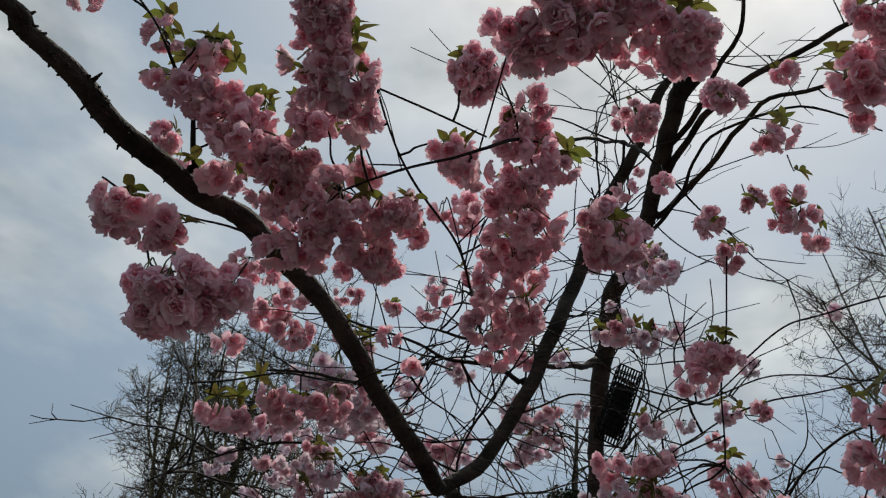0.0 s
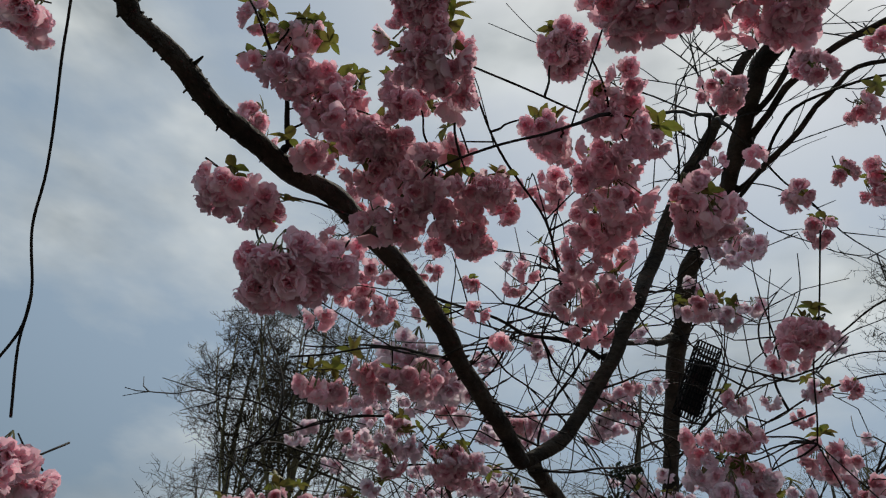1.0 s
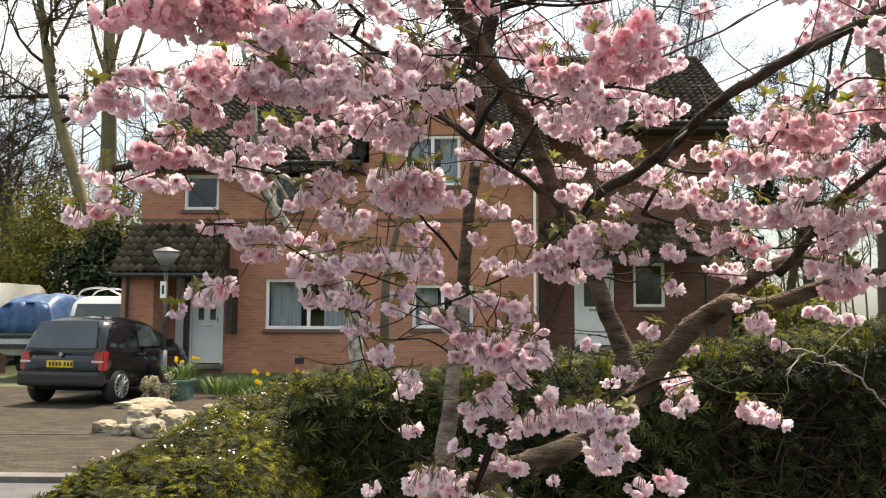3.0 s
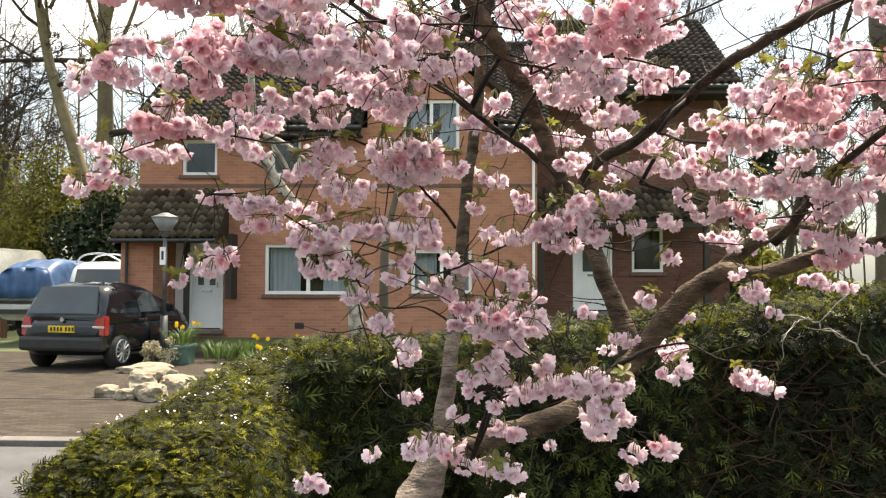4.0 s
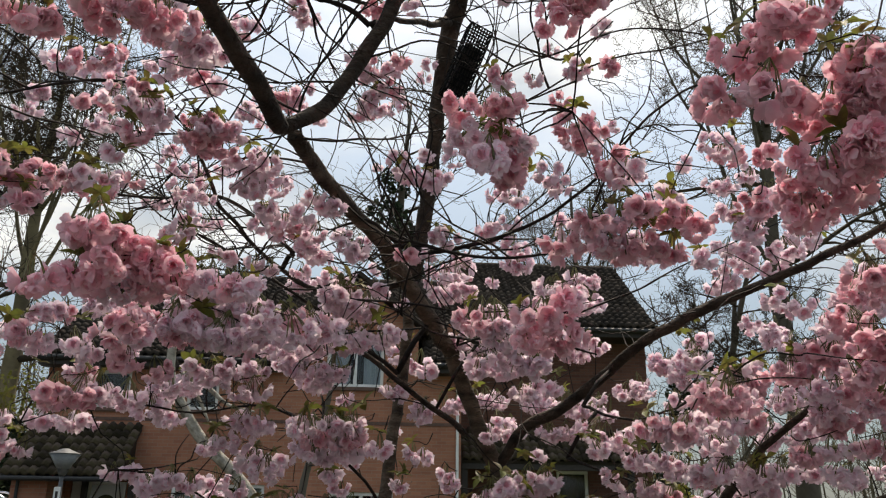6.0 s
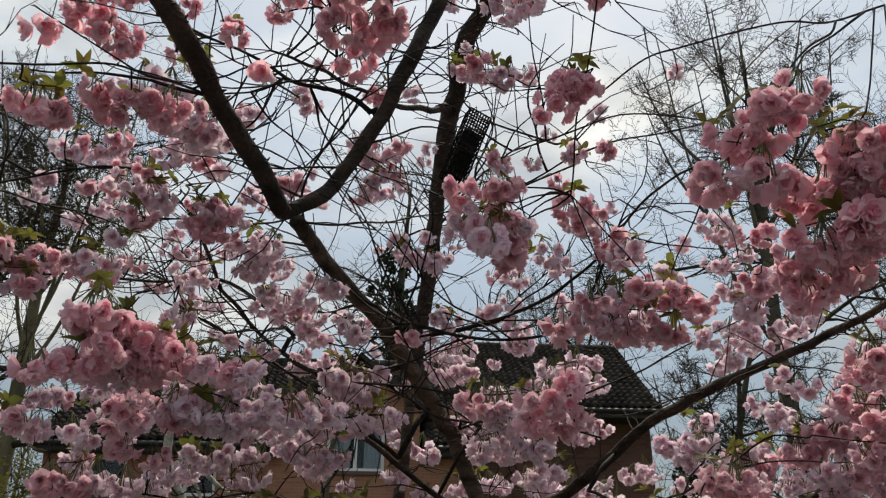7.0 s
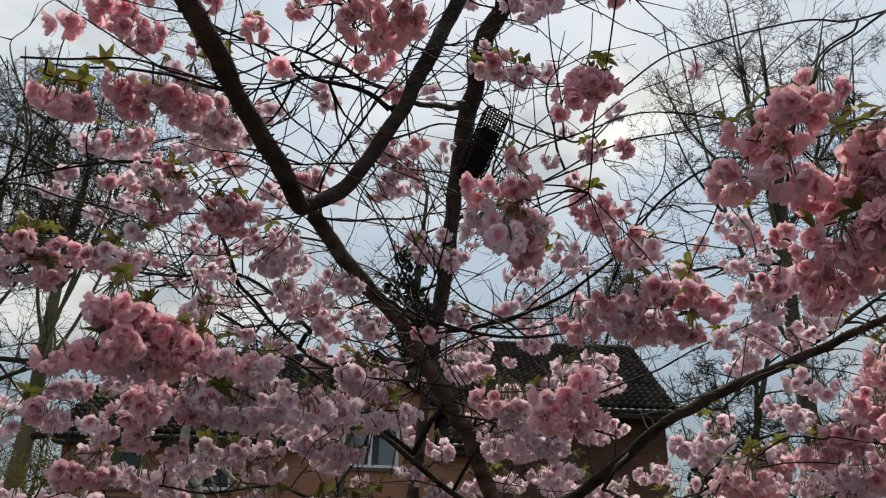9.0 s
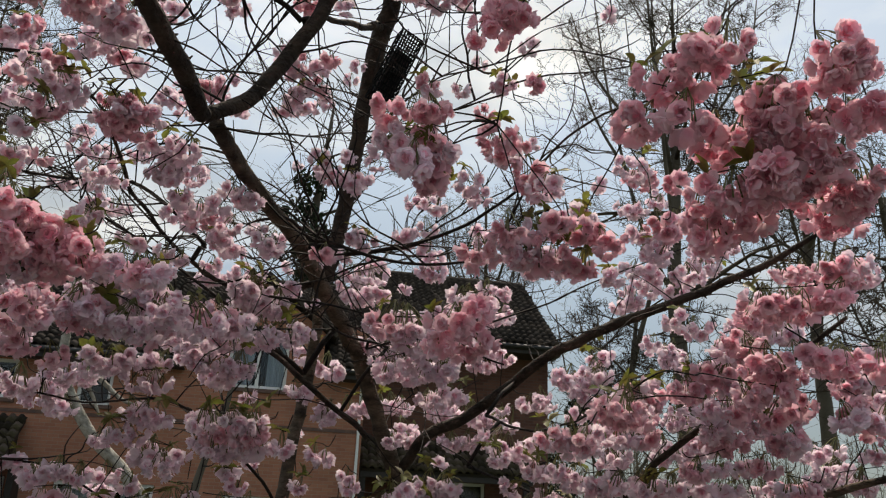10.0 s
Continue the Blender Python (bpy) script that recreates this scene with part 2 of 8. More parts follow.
# upper boughs painted near black as if backlit; the trunk keeps paler bark
M_BARK_BACKLIT = mat("backlit_cherry_bark", (0.066, 0.048, 0.036), (0.018, 0.013, 0.010), 0.8, scale=11.0, stretch=(1, 1, 1.6), bump=1.0, bump_scale=45, fine=0.5, spec=0.2)
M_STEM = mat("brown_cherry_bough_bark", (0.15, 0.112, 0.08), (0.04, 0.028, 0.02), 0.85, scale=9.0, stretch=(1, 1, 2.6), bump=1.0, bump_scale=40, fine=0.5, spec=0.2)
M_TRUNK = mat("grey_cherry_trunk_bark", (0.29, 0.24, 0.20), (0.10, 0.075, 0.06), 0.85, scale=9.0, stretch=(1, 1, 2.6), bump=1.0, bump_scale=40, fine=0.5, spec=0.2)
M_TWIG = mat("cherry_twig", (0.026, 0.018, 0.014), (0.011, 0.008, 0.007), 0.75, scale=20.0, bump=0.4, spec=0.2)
M_PALEBARK = mat("grey_bark", (0.44, 0.40, 0.34), (0.15, 0.13, 0.10), 0.9, scale=9.0, bump=1.0, bump_scale=40, lo=0.38, hi=0.6)
M_FARBARK = mat("bare_tree_bark", (0.12, 0.10, 0.075), (0.075, 0.062, 0.048), 0.95, scale=1.0, bump=0.5, bump_scale=10)
M_MOSSBARK = mat("mossy_trunk_bark", (0.23, 0.19, 0.105), (0.11, 0.09, 0.055), 0.95, scale=0.8, bump=0.6, bump_scale=9)
M_FARTWIG = mat("bare_twigs", (0.075, 0.058, 0.043), (0.045, 0.036, 0.028), 0.95, scale=1.0, bump=0, spec=0.1)
M_FARWOOD = mat("pale_far_wood", (0.17, 0.14, 0.105), (0.10, 0.083, 0.062), 0.95, scale=1.0, bump=0, spec=0.1)
M_CONIFER = mat("conifer_needles", (0.022, 0.045, 0.02), (0.012, 0.026, 0.013), 0.85, scale=1.2, bump=0, island=0.45, spec=0.15)
M_SHRUB = mat("spring_shrub_leaves", (0.24, 0.235, 0.05), (0.12, 0.12, 0.03), 0.8, scale=1.0, bump=0, island=0.4, through=0.5, spec=0.2)
M_GREYSHRUB = mat("grey_green_shrub_leaves", (0.55, 0.52, 0.38), (0.36, 0.32, 0.22), 0.85, scale=6.0, bump=0, island=0.4, through=0.2)
M_IVY = mat("dark_ivy_leaves", (0.03, 0.045, 0.02), (0.018, 0.028, 0.014), 0.6, scale=1.5, bump=0, island=0.4, spec=0.2)
# one foliage as lit, shaded and in-between copies: the shade is in the colours
M_HEDGE_LIT = mat("hedge_lit_foliage", (0.165, 0.165, 0.013), (0.022, 0.024, 0.005), 0.75, scale=3.2, bump=0, island=0.75, through=0.3, spec=0.12)
M_HEDGE_SHADED = mat("hedge_shaded_foliage", (0.024, 0.033, 0.009), (0.005, 0.007, 0.004), 0.8, scale=2.2, bump=0, island=0.65, through=0.1, spec=0.2)
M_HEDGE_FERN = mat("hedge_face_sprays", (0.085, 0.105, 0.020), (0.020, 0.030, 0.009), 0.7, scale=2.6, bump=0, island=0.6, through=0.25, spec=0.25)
M_HEDGE_CORE_SHADE = mat("hedge_core_shade", (0.012, 0.011, 0.007), (0.006, 0.006, 0.005), 0.95, scale=6.0, bump=0.8)
M_DEADTWIG = mat("dead_hedge_twigs", (0.085, 0.052, 0.033), (0.03, 0.02, 0.014), 0.9, scale=6.0, bump=0, island=0.35, spec=0.15)
M_PALETWIG = mat("pale_bare_twig", (0.36, 0.33, 0.28), (0.24, 0.21, 0.18), 0.85, scale=12.0, bump=0.2)
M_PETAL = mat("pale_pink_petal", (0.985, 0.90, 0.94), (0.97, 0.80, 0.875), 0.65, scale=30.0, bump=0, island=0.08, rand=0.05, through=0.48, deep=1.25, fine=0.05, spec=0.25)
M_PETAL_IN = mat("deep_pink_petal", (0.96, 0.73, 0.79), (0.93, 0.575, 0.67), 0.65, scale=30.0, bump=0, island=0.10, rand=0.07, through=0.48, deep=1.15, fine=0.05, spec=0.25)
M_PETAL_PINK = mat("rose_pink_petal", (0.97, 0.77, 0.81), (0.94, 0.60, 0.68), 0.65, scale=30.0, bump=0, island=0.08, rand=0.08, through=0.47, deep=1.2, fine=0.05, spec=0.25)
M_PETAL_ROSE = mat("inner_rose_petal", (0.935, 0.57, 0.645), (0.875, 0.40, 0.505), 0.65, scale=30.0, bump=0, island=0.10, rand=0.1, through=0.47, fine=0.05, spec=0.25)
M_STALK = mat("green_flower_stalk", (0.16, 0.17, 0.05), (0.11, 0.09, 0.04), 0.6, scale=20.0, bump=0)
M_LEAF = mat("young_cherry_leaf", (0.17, 0.20, 0.035), (0.12, 0.085, 0.025), 0.5, scale=14.0, bump=0, island=0.3, through=0.45)
M_WIRE = mat("black_coated_wire", (0.007, 0.007, 0.007), (0.005, 0.005, 0.005), 0.8, scale=10, bump=0, spec=0.1)
M_SUET = mat("dark_suet_block", (0.035, 0.025, 0.02), (0.02, 0.015, 0.012), 0.9, scale=20, bump=0.6)
M_YELLOW = mat("daffodil_petal", (0.85, 0.60, 0.03), (0.75, 0.48, 0.02), 0.6, scale=10, bump=0, island=0.1, through=0.3)
M_BLADE = mat("daffodil_blade", (0.12, 0.19, 0.05), (0.07, 0.12, 0.035), 0.6, scale=5, bump=0, island=0.3, through=0.25)
M_BAR = mat("dark_lettering", (0.02, 0.02, 0.02), (0.02, 0.02, 0.02), 0.6, scale=5, bump=0, fine=0)


# ---- building blocks ----
def thing(name, label, category, group="", kind="", at=(0, 0, 0), turn=0):
    e = new(name)
    e.empty_display_size = 0.1
    e.matrix_world = pose(*at, 0, 0, turn)
    return tagged(e, label, category, group, kind)


def piece(name, parent, label=""):
    """A part that is made of parts of its own."""
    e = new(name)
    e.empty_display_size = 0.1
    e.parent = parent
    return tagged(e, label)


def part(name, bm, material, parent=None, label="", smooth=False):
    """One bmesh as one mesh object under a thing or part (whose frame it takes over)."""
    me = bpy.data.meshes.new(name)
    bm.to_mesh(me)
    bm.free()
    if smooth:
        me.shade_smooth()
    return hang(name, me, material, parent, label)


def hang(name, me, material, parent=None, label=""):
    for one in (material if isinstance(material, (list, tuple)) else [material]):
        if one and len(me.materials) < 4 and one.name not in me.materials:
            me.materials.append(one)
    ob = new(name, me)
    if parent:
        ob.parent = parent
    if label:
        tagged(ob, label)
    return ob


def box(bm, x0, x1, y0, y1, z0, z1, bevel=0.0):
    r = bmesh.ops.create_cube(bm, size=1.0, matrix=Matrix.LocRotScale(
        ((x0 + x1) / 2, (y0 + y1) / 2, (z0 + z1) / 2), None, (abs(x1 - x0), abs(y1 - y0), abs(z1 - z0))))
    if bevel:
        edges = list({e for v in r["verts"] for e in v.link_edges})
        bmesh.ops.bevel(bm, geom=edges, offset=bevel, segments=2, affect="EDGES", profile=0.6)
    return bm


def boxed(*a, bevel=0.0):
    return box(bmesh.new(), *a, bevel=bevel)


def rod(bm, a, b, r0, r1=None, seg=10):
    a, b = Vector(a), Vector(b)
    r1 = r0 if r1 is None else r1
    m = Matrix.Translation((a + b) / 2) @ (b - a).to_track_quat("Z", "Y").to_matrix().to_4x4()
    bmesh.ops.create_cone(bm, cap_ends=True, segments=seg, radius1=r0, radius2=r1, depth=(b - a).length, matrix=m)
    return bm


def quadplate(bm, pts, thick):
    """A plate over four corners, thickened along its normal."""
    p = [Vector(q) for q in pts]
    nrm = (p[1] - p[0]).cross(p[3] - p[0]).normalized() * thick
    v = [bm.verts.new(q) for q in p] + [bm.verts.new(q - nrm) for q in p]
    for f in ((0, 1, 2, 3), (7, 6, 5, 4), (0, 4, 5, 1), (1, 5, 6, 2), (2, 6, 7, 3), (3, 7, 4, 0)):
        bm.faces.new([v[i] for i in f])
    return bm


def prism(bm, outline, x0, x1):
    """An outline in y, z drawn out from x0 to x1."""
    a = [bm.verts.new((x0, y, z)) for y, z in outline]
    b = [bm.verts.new((x1, y, z)) for y, z in outline]
    bm.faces.new(a)
    bm.faces.new(b[::-1])
    for i in range(len(a)):
        j = (i + 1) % len(a)
        bm.faces.new((a[j], a[i], b[i], b[j]))
    bmesh.ops.recalc_face_normals(bm, faces=bm.faces[:])
    return bm


class Buf:
    """Gathers many small pieces of geometry into one mesh quickly."""
    shapes = {}

    def __init__(self):
        self.v, self.loops, self.sizes, self.m, self.n = [], [], [], [], 0

    def put(self, verts, loops, sizes, slot):
        self.v.append(verts)
        self.loops.append(loops + self.n)
        self.sizes.append(sizes)
        self.m.append((len(sizes), slot))
        self.n += len(verts)

    def add(self, verts, faces, slot=0):
        loops = np.fromiter((i for f in faces for i in f), dtype=np.int64)
        self.put(np.asarray(verts, float), loops, np.fromiter((len(f) for f in faces), dtype=np.int64), slot)

    @classmethod
    def shape(cls, k, sides):
        """The faces of a tube of k rings, its ends closed."""
        if (k, sides) not in cls.shapes:
            faces = [(i * sides + j, i * sides + (j + 1) % sides, (i + 1) * sides + (j + 1) % sides, (i + 1) * sides + j) for i in range(k - 1) for j in range(sides)]
            faces += [tuple(range(sides))[::-1], tuple((k - 1) * sides + j for j in range(sides))]
            cls.shapes[k, sides] = (np.array([i for f in faces for i in f]), np.array([len(f) for f in faces]))
        return cls.shapes[k, sides]

    def tube(self, pts, rad, sides=6, slot=0, lump=0.0):
        pts = np.asarray(pts, float)
        k = len(pts)
        tan = np.empty_like(pts)
        tan[1:-1], tan[0], tan[-1] = pts[2:] - pts[:-2], pts[1] - pts[0], pts[-1] - pts[-2]
        tan /= np.sqrt((tan * tan).sum(1))[:, None] + 1e-9
        ang = np.arange(sides) * 2 * math.pi / sides
        ca, sa = np.cos(ang), np.sin(ang)
        mean = np.abs(tan.sum(0))
        ref = np.eye(3)[int(np.argmin(mean))]
        if k < 6:
            us = np.cross(tan, ref)
            us /= np.sqrt((us * us).sum(1))[:, None] + 1e-9
        else:
            us = np.empty_like(pts)
            u = np.cross(tan[0], ref)
            for i in range(k):
                u = u - tan[i] * (u @ tan[i])
                u = u / (math.sqrt(u @ u) + 1e-9)
                us[i] = u
        ws = np.cross(tan, us)
        r = np.asarray(rad, float)[:, None] * (1 + lump * (np.random.rand(k, sides) - 0.5) if lump else np.ones((1, sides)))
        verts = pts[:, None] + (r * ca)[..., None] * us[:, None] + (r * sa)[..., None] * ws[:, None]
        self.put(verts.reshape(-1, 3), *self.shape(k, sides), slot)

    def mesh(self, name, smooth=True, materials=()):
        me = bpy.data.meshes.new(name)
        if self.v:
            v, loops, sizes = np.concatenate(self.v), np.concatenate(self.loops), np.concatenate(self.sizes)
            me.vertices.add(len(v))
            me.vertices.foreach_set("co", v.astype(np.float32).ravel())
            me.loops.add(len(loops))
            me.loops.foreach_set("vertex_index", loops.astype(np.int32))
            me.polygons.add(len(sizes))
            me.polygons.foreach_set("loop_start", (np.cumsum(sizes) - sizes).astype(np.int32))
            if len(materials) > 1:
                me.polygons.foreach_set("material_index", np.repeat([q[1] for q in self.m], [q[0] for q in self.m]).astype(np.int32))
        for one in materials:
            me.materials.append(one)
        me.update(calc_edges=True)
        if smooth:
            me.shade_smooth()
        else:
            me.shade_flat()
        return me


def smooth_line(pts, per=6):
    """A Catmull-Rom line through a few points (any number of columns)."""
    p = np.asarray(pts, float)
    if len(p) < 3:
        return np.linspace(p[0], p[-1], per + 1)
    q = np.vstack([2 * p[0] - p[1], p, 2 * p[-1] - p[-2]])
    out = []
    for i in range(1, len(q) - 2):
        for s in np.arange(per) / per:
            a, b, c, d = q[i - 1], q[i], q[i + 1], q[i + 2]
            out.append(0.5 * (2 * b + (c - a) * s + (2 * a - 5 * b + 4 * c - d) * s * s + (3 * b - a - 3 * c + d) * s ** 3))
    out.append(p[-1])
    return np.array(out)


# ---- ground ----
def ground():
    b = Buf()
    xs = np.concatenate([[-600, -120, -60], np.linspace(-30, 30, 41), [60, 120, 600]])
    ys = np.concatenate([[-600, -100, -30], np.linspace(-10, 40, 41), [70, 140, 900]])
    v = []
    for y in ys:
        for x in xs:
            near = max(0.0, 1 - max(abs(x) / 40, abs(y - 15) / 40))
            v.append((x, y, -0.02 + 0.04 * near * noise.noise(Vector((x * 0.4, y * 0.4, 0)))
                      + (0.32 * min(max((y - 17.4) / 1.2, 0), 1) if -8 < x < 12 else 0)))
    w = len(xs)
    b.add(v, [(j * w + i, j * w + i + 1, (j + 1) * w + i + 1, (j + 1) * w + i) for j in range(len(ys) - 1) for i in range(w - 1)])
    g = hang("ground", b.mesh("ground"), M_GRASS)
    tagged(g, "rough grass and soil ground running out to the horizon", "ground", kind="structure")
    r = part("road", boxed(-40, 12, -8, 7.6, -0.2, 0.03), M_TARMAC)
    tagged(r, "dark grey tarmac road surface beside the hedge", "road", kind="structure")
    d = part("pavement", boxed(-16.0, -2.3, 7.85, 17.5, -0.2, 0.045), M_CONCRETE)
    tagged(d, "weathered pale brown block-paved driveway with dark seams", "driveway", kind="structure")
    for i, (x0, x1, y) in enumerate(((-16, -3.4, 10.6), (-16, -4.6, 15.15))):
        bm = bmesh.new()
        box(bm, x0, x1, y - 0.02, y + 0.02, 0.0, 0.052)
        part("seam", bm, M_BLACK, d)
    for i in range(14):
        k = part("kerb", boxed(-16.0 + i * 0.98, -16.0 + i * 0.98 + 0.965, 7.62, 7.83, -0.1, 0.09 + 0.004 * (i % 3), bevel=0.015), M_KERB)
        tagged(k, "pale concrete kerb stone at the edge of the drive", "kerb", "kerb stones", "structure")


ground()


# ---- the house ----
def window_unit(parent, x0, x1, z0, z1, y, mullions=1, curtain=True):
    w = piece("window", parent, "white framed casement window")
    fw = 0.075
    for a in ((x0, x1, z1 - fw, z1), (x0, x1, z0, z0 + fw), (x0, x0 + fw, z0 + fw, z1 - fw), (x1 - fw, x1, z0 + fw, z1 - fw)):
        part("frame", boxed(a[0], a[1], y - 0.05, y + 0.05, a[2], a[3], bevel=0.008), M_WHITE, w)
    for i in range(mullions):
        xm = x0 + (x1 - x0) * (i + 1) / (mullions + 1)
        part("mullion", boxed(xm - 0.04, xm + 0.04, y - 0.045, y + 0.05, z0 + fw, z1 - fw, bevel=0.006), M_WHITE, w)
    g = part("pane", boxed(x0 + fw, x1 - fw, y - 0.008, y + 0.008, z0 + fw, z1 - fw), M_GLASS, w)
    g.visible_shadow = False
    part("sill", boxed(x0 - 0.06, x1 + 0.06, y - 0.16, y + 0.03, z0 - 0.09, z0 - 0.003, bevel=0.01), M_SILL, w)
    if curtain:
        for s, e in ((x0 + fw, x0 + fw + (x1 - x0) * 0.36), (x1 - fw - (x1 - x0) * 0.3, x1 - fw)):
            b = Buf()
            n = 26
            xs = np.linspace(s, e, n)
            yy = y + 0.16 + 0.025 * np.sin(np.arange(n) * 1.5)
            v = [(x, q, z) for z in (z0, z1) for x, q in zip(xs, yy)]
            b.add(v, [(i, i + 1, n + i + 1, n + i) for i in range(n - 1)])
            hang("curtain", b.mesh("curtain"), M_CURTAIN, w)
    # box behind the pane, painted near black to look like an unlit room
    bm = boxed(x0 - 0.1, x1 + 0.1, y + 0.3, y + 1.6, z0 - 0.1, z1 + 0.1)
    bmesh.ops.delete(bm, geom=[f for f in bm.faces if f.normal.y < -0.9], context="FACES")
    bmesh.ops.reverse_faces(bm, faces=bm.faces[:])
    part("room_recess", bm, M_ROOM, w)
    return w


def wall_with_holes(name, parent, x0, x1, z0, z1, y, holes, material, thick=0.28):
    """A wall along x built from blocks round its openings (x0, x1, z0, z1)."""
    bm = bmesh.new()
    xs = sorted({x0, x1, *[h[0] for h in holes], *[h[1] for h in holes]})
    for a, b in zip(xs, xs[1:]):
        mid = (a + b) / 2
        cuts = sorted((h[2], h[3]) for h in holes if h[0] < mid < h[1])
        z = z0
        for c, d in cuts:
            if c > z:
                box(bm, a, b, y, y + thick, z, c)
            z = d
        if z < z1:
            box(bm, a, b, y, y + thick, z, z1)
    bmesh.ops.remove_doubles(bm, verts=bm.verts[:], dist=0.0005)
    return part(name, bm, material, parent)


def tile_mesh(w, h):
    """One pantile: a rolled profile with a thick lower edge."""
    b = Buf()
    n = 5
    prof = [(0.0, -0.01), (0.2, 0.048), (0.48, 0.054), (0.75, 0.0), (1.0, -0.012)]
    v = []
    for y, lift in ((0.0, 0.06), (h, 0.0)):
        for u, zz in prof:
            v.append((u * w, y, zz + lift))
    for u, zz in prof:
        v.append((u * w, 0.0, zz - 0.012))
    f = [(i, i + 1, n + i + 1, n + i) for i in range(n - 1)] + [(2 * n + i, 2 * n + i + 1, i + 1, i) for i in range(n - 1)]
    b.add(v, f)
    return b, f


def tiled_slope(parent, x0, x1, foot, head, material, loose):
    """Rows of pantiles from the eave (y, z) to the head (y, z); loose: tiles as single parts, else one mesh."""
    (ya, za), (yb, zb) = foot, head
    run = math.hypot(yb - ya, zb - za)
    gauge, wide = 0.235, 0.185
    rows, cols = int(run / gauge), int((x1 - x0) / wide)
    gauge, wide = run / rows, (x1 - x0) / cols
    tb, tile_faces = tile_mesh(wide * 1.02, gauge * 1.12)
    tv = np.concatenate(tb.v)
    a = math.atan2(zb - za, yb - ya)
    me = tb.mesh("tile", True, [material]) if loose else None
    big = Buf()
    rnd = random.Random(7)
    for r in range(rows):
        for c in range(cols):
            m = Matrix.Translation((x0 + c * wide, ya + math.cos(a) * gauge * r, za + math.sin(a) * gauge * r)) @ Matrix.Rotation(a + rnd.uniform(-0.025, 0.02), 4, "X") @ Matrix.Rotation(rnd.uniform(-0.01, 0.01), 4, "Z")
            if loose:
                o = hang("tile", me, None, parent)
                o.matrix_basis = m
            else:
                mm = np.array(m)
                big.add(tv @ mm[:3, :3].T + mm[:3, 3], tile_faces)
    if not loose:
        o = hang("roof_tiles", big.mesh("roof_tiles", True, [material]), None, parent)
        tagged(o, "rows of dark brown concrete roof tiles", kind="stuff")


def front_door(parent, x0, x1, z0, z1, y, fan=True):
    d = piece("door", parent, "white panelled front door with small dark glazing")
    for a in ((x0, x1, z1 - 0.06, z1), (x0, x0 + 0.06, z0, z1 - 0.06), (x1 - 0.06, x1, z0, z1 - 0.06)):
        part("frame", boxed(a[0], a[1], y - 0.05, y + 0.06, a[2], a[3], bevel=0.006), M_WHITE, d)
    leaf = part("leaf", boxed(x0 + 0.065, x1 - 0.065, y - 0.01, y + 0.035, z0 + 0.03, z1 - 0.065, bevel=0.004), M_DOOR, d)
    w = x1 - x0
    cx = (x0 + x1) / 2
    if fan:
        bm = bmesh.new()
        n = 12
        c0 = bm.verts.new((cx - 0.22, y - 0.016, z0 + 1.58))
        top = [bm.verts.new((cx + 0.22 * math.cos(math.pi * i / n), y - 0.016, z0 + 1.58 + 0.2 * math.sin(math.pi * i / n))) for i in range(n)]
        bm.faces.new([*top, c0])
        r = bmesh.ops.extrude_face_region(bm, geom=bm.faces[:])
        bmesh.ops.translate(bm, verts=[g for g in r["geom"] if isinstance(g, bmesh.types.BMVert)], vec=(0, 0.012, 0))
        part("fanlight", bm, M_CARGLASS, d, "dark glazed semicircular fanlight")
        for s in (-1, 1):
            part("glazing", boxed(cx + s * 0.14 - 0.07, cx + s * 0.14 + 0.07, y - 0.016, y - 0.004, z0 + 1.05, z0 + 1.5, bevel=0.003), M_CARGLASS, d)
    else:
        part("glazing", boxed(cx - 0.25, cx + 0.05, y - 0.016, y - 0.004, z0 + 1.0, z0 + 1.6, bevel=0.003), M_CARGLASS, d)
    for s in (-1, 1):
        part("panel", boxed(cx + s * 0.16 - 0.11, cx + s * 0.16 + 0.11, y - 0.018, y - 0.006, z0 + 0.2, z0 + 0.75, bevel=0.005), M_DOOR, d)
    part("letterbox", boxed(cx - 0.13, cx + 0.13, y - 0.022, y - 0.008, z0 + 0.88, z0 + 0.95, bevel=0.004), M_CHROME, d)
    rod_bm = rod(bmesh.new(), (x1 - 0.14, y - 0.06, z0 + 1.0), (x1 - 0.14, y - 0.06, z0 + 1.12), 0.012)
    part("handle", rod_bm, M_CHROME, d)
    part("threshold", boxed(x0 - 0.05, x1 + 0.05, y - 0.2, y + 0.05, z0 - 0.1, z0 - 0.003, bevel=0.01), M_KERB, d)
    return d


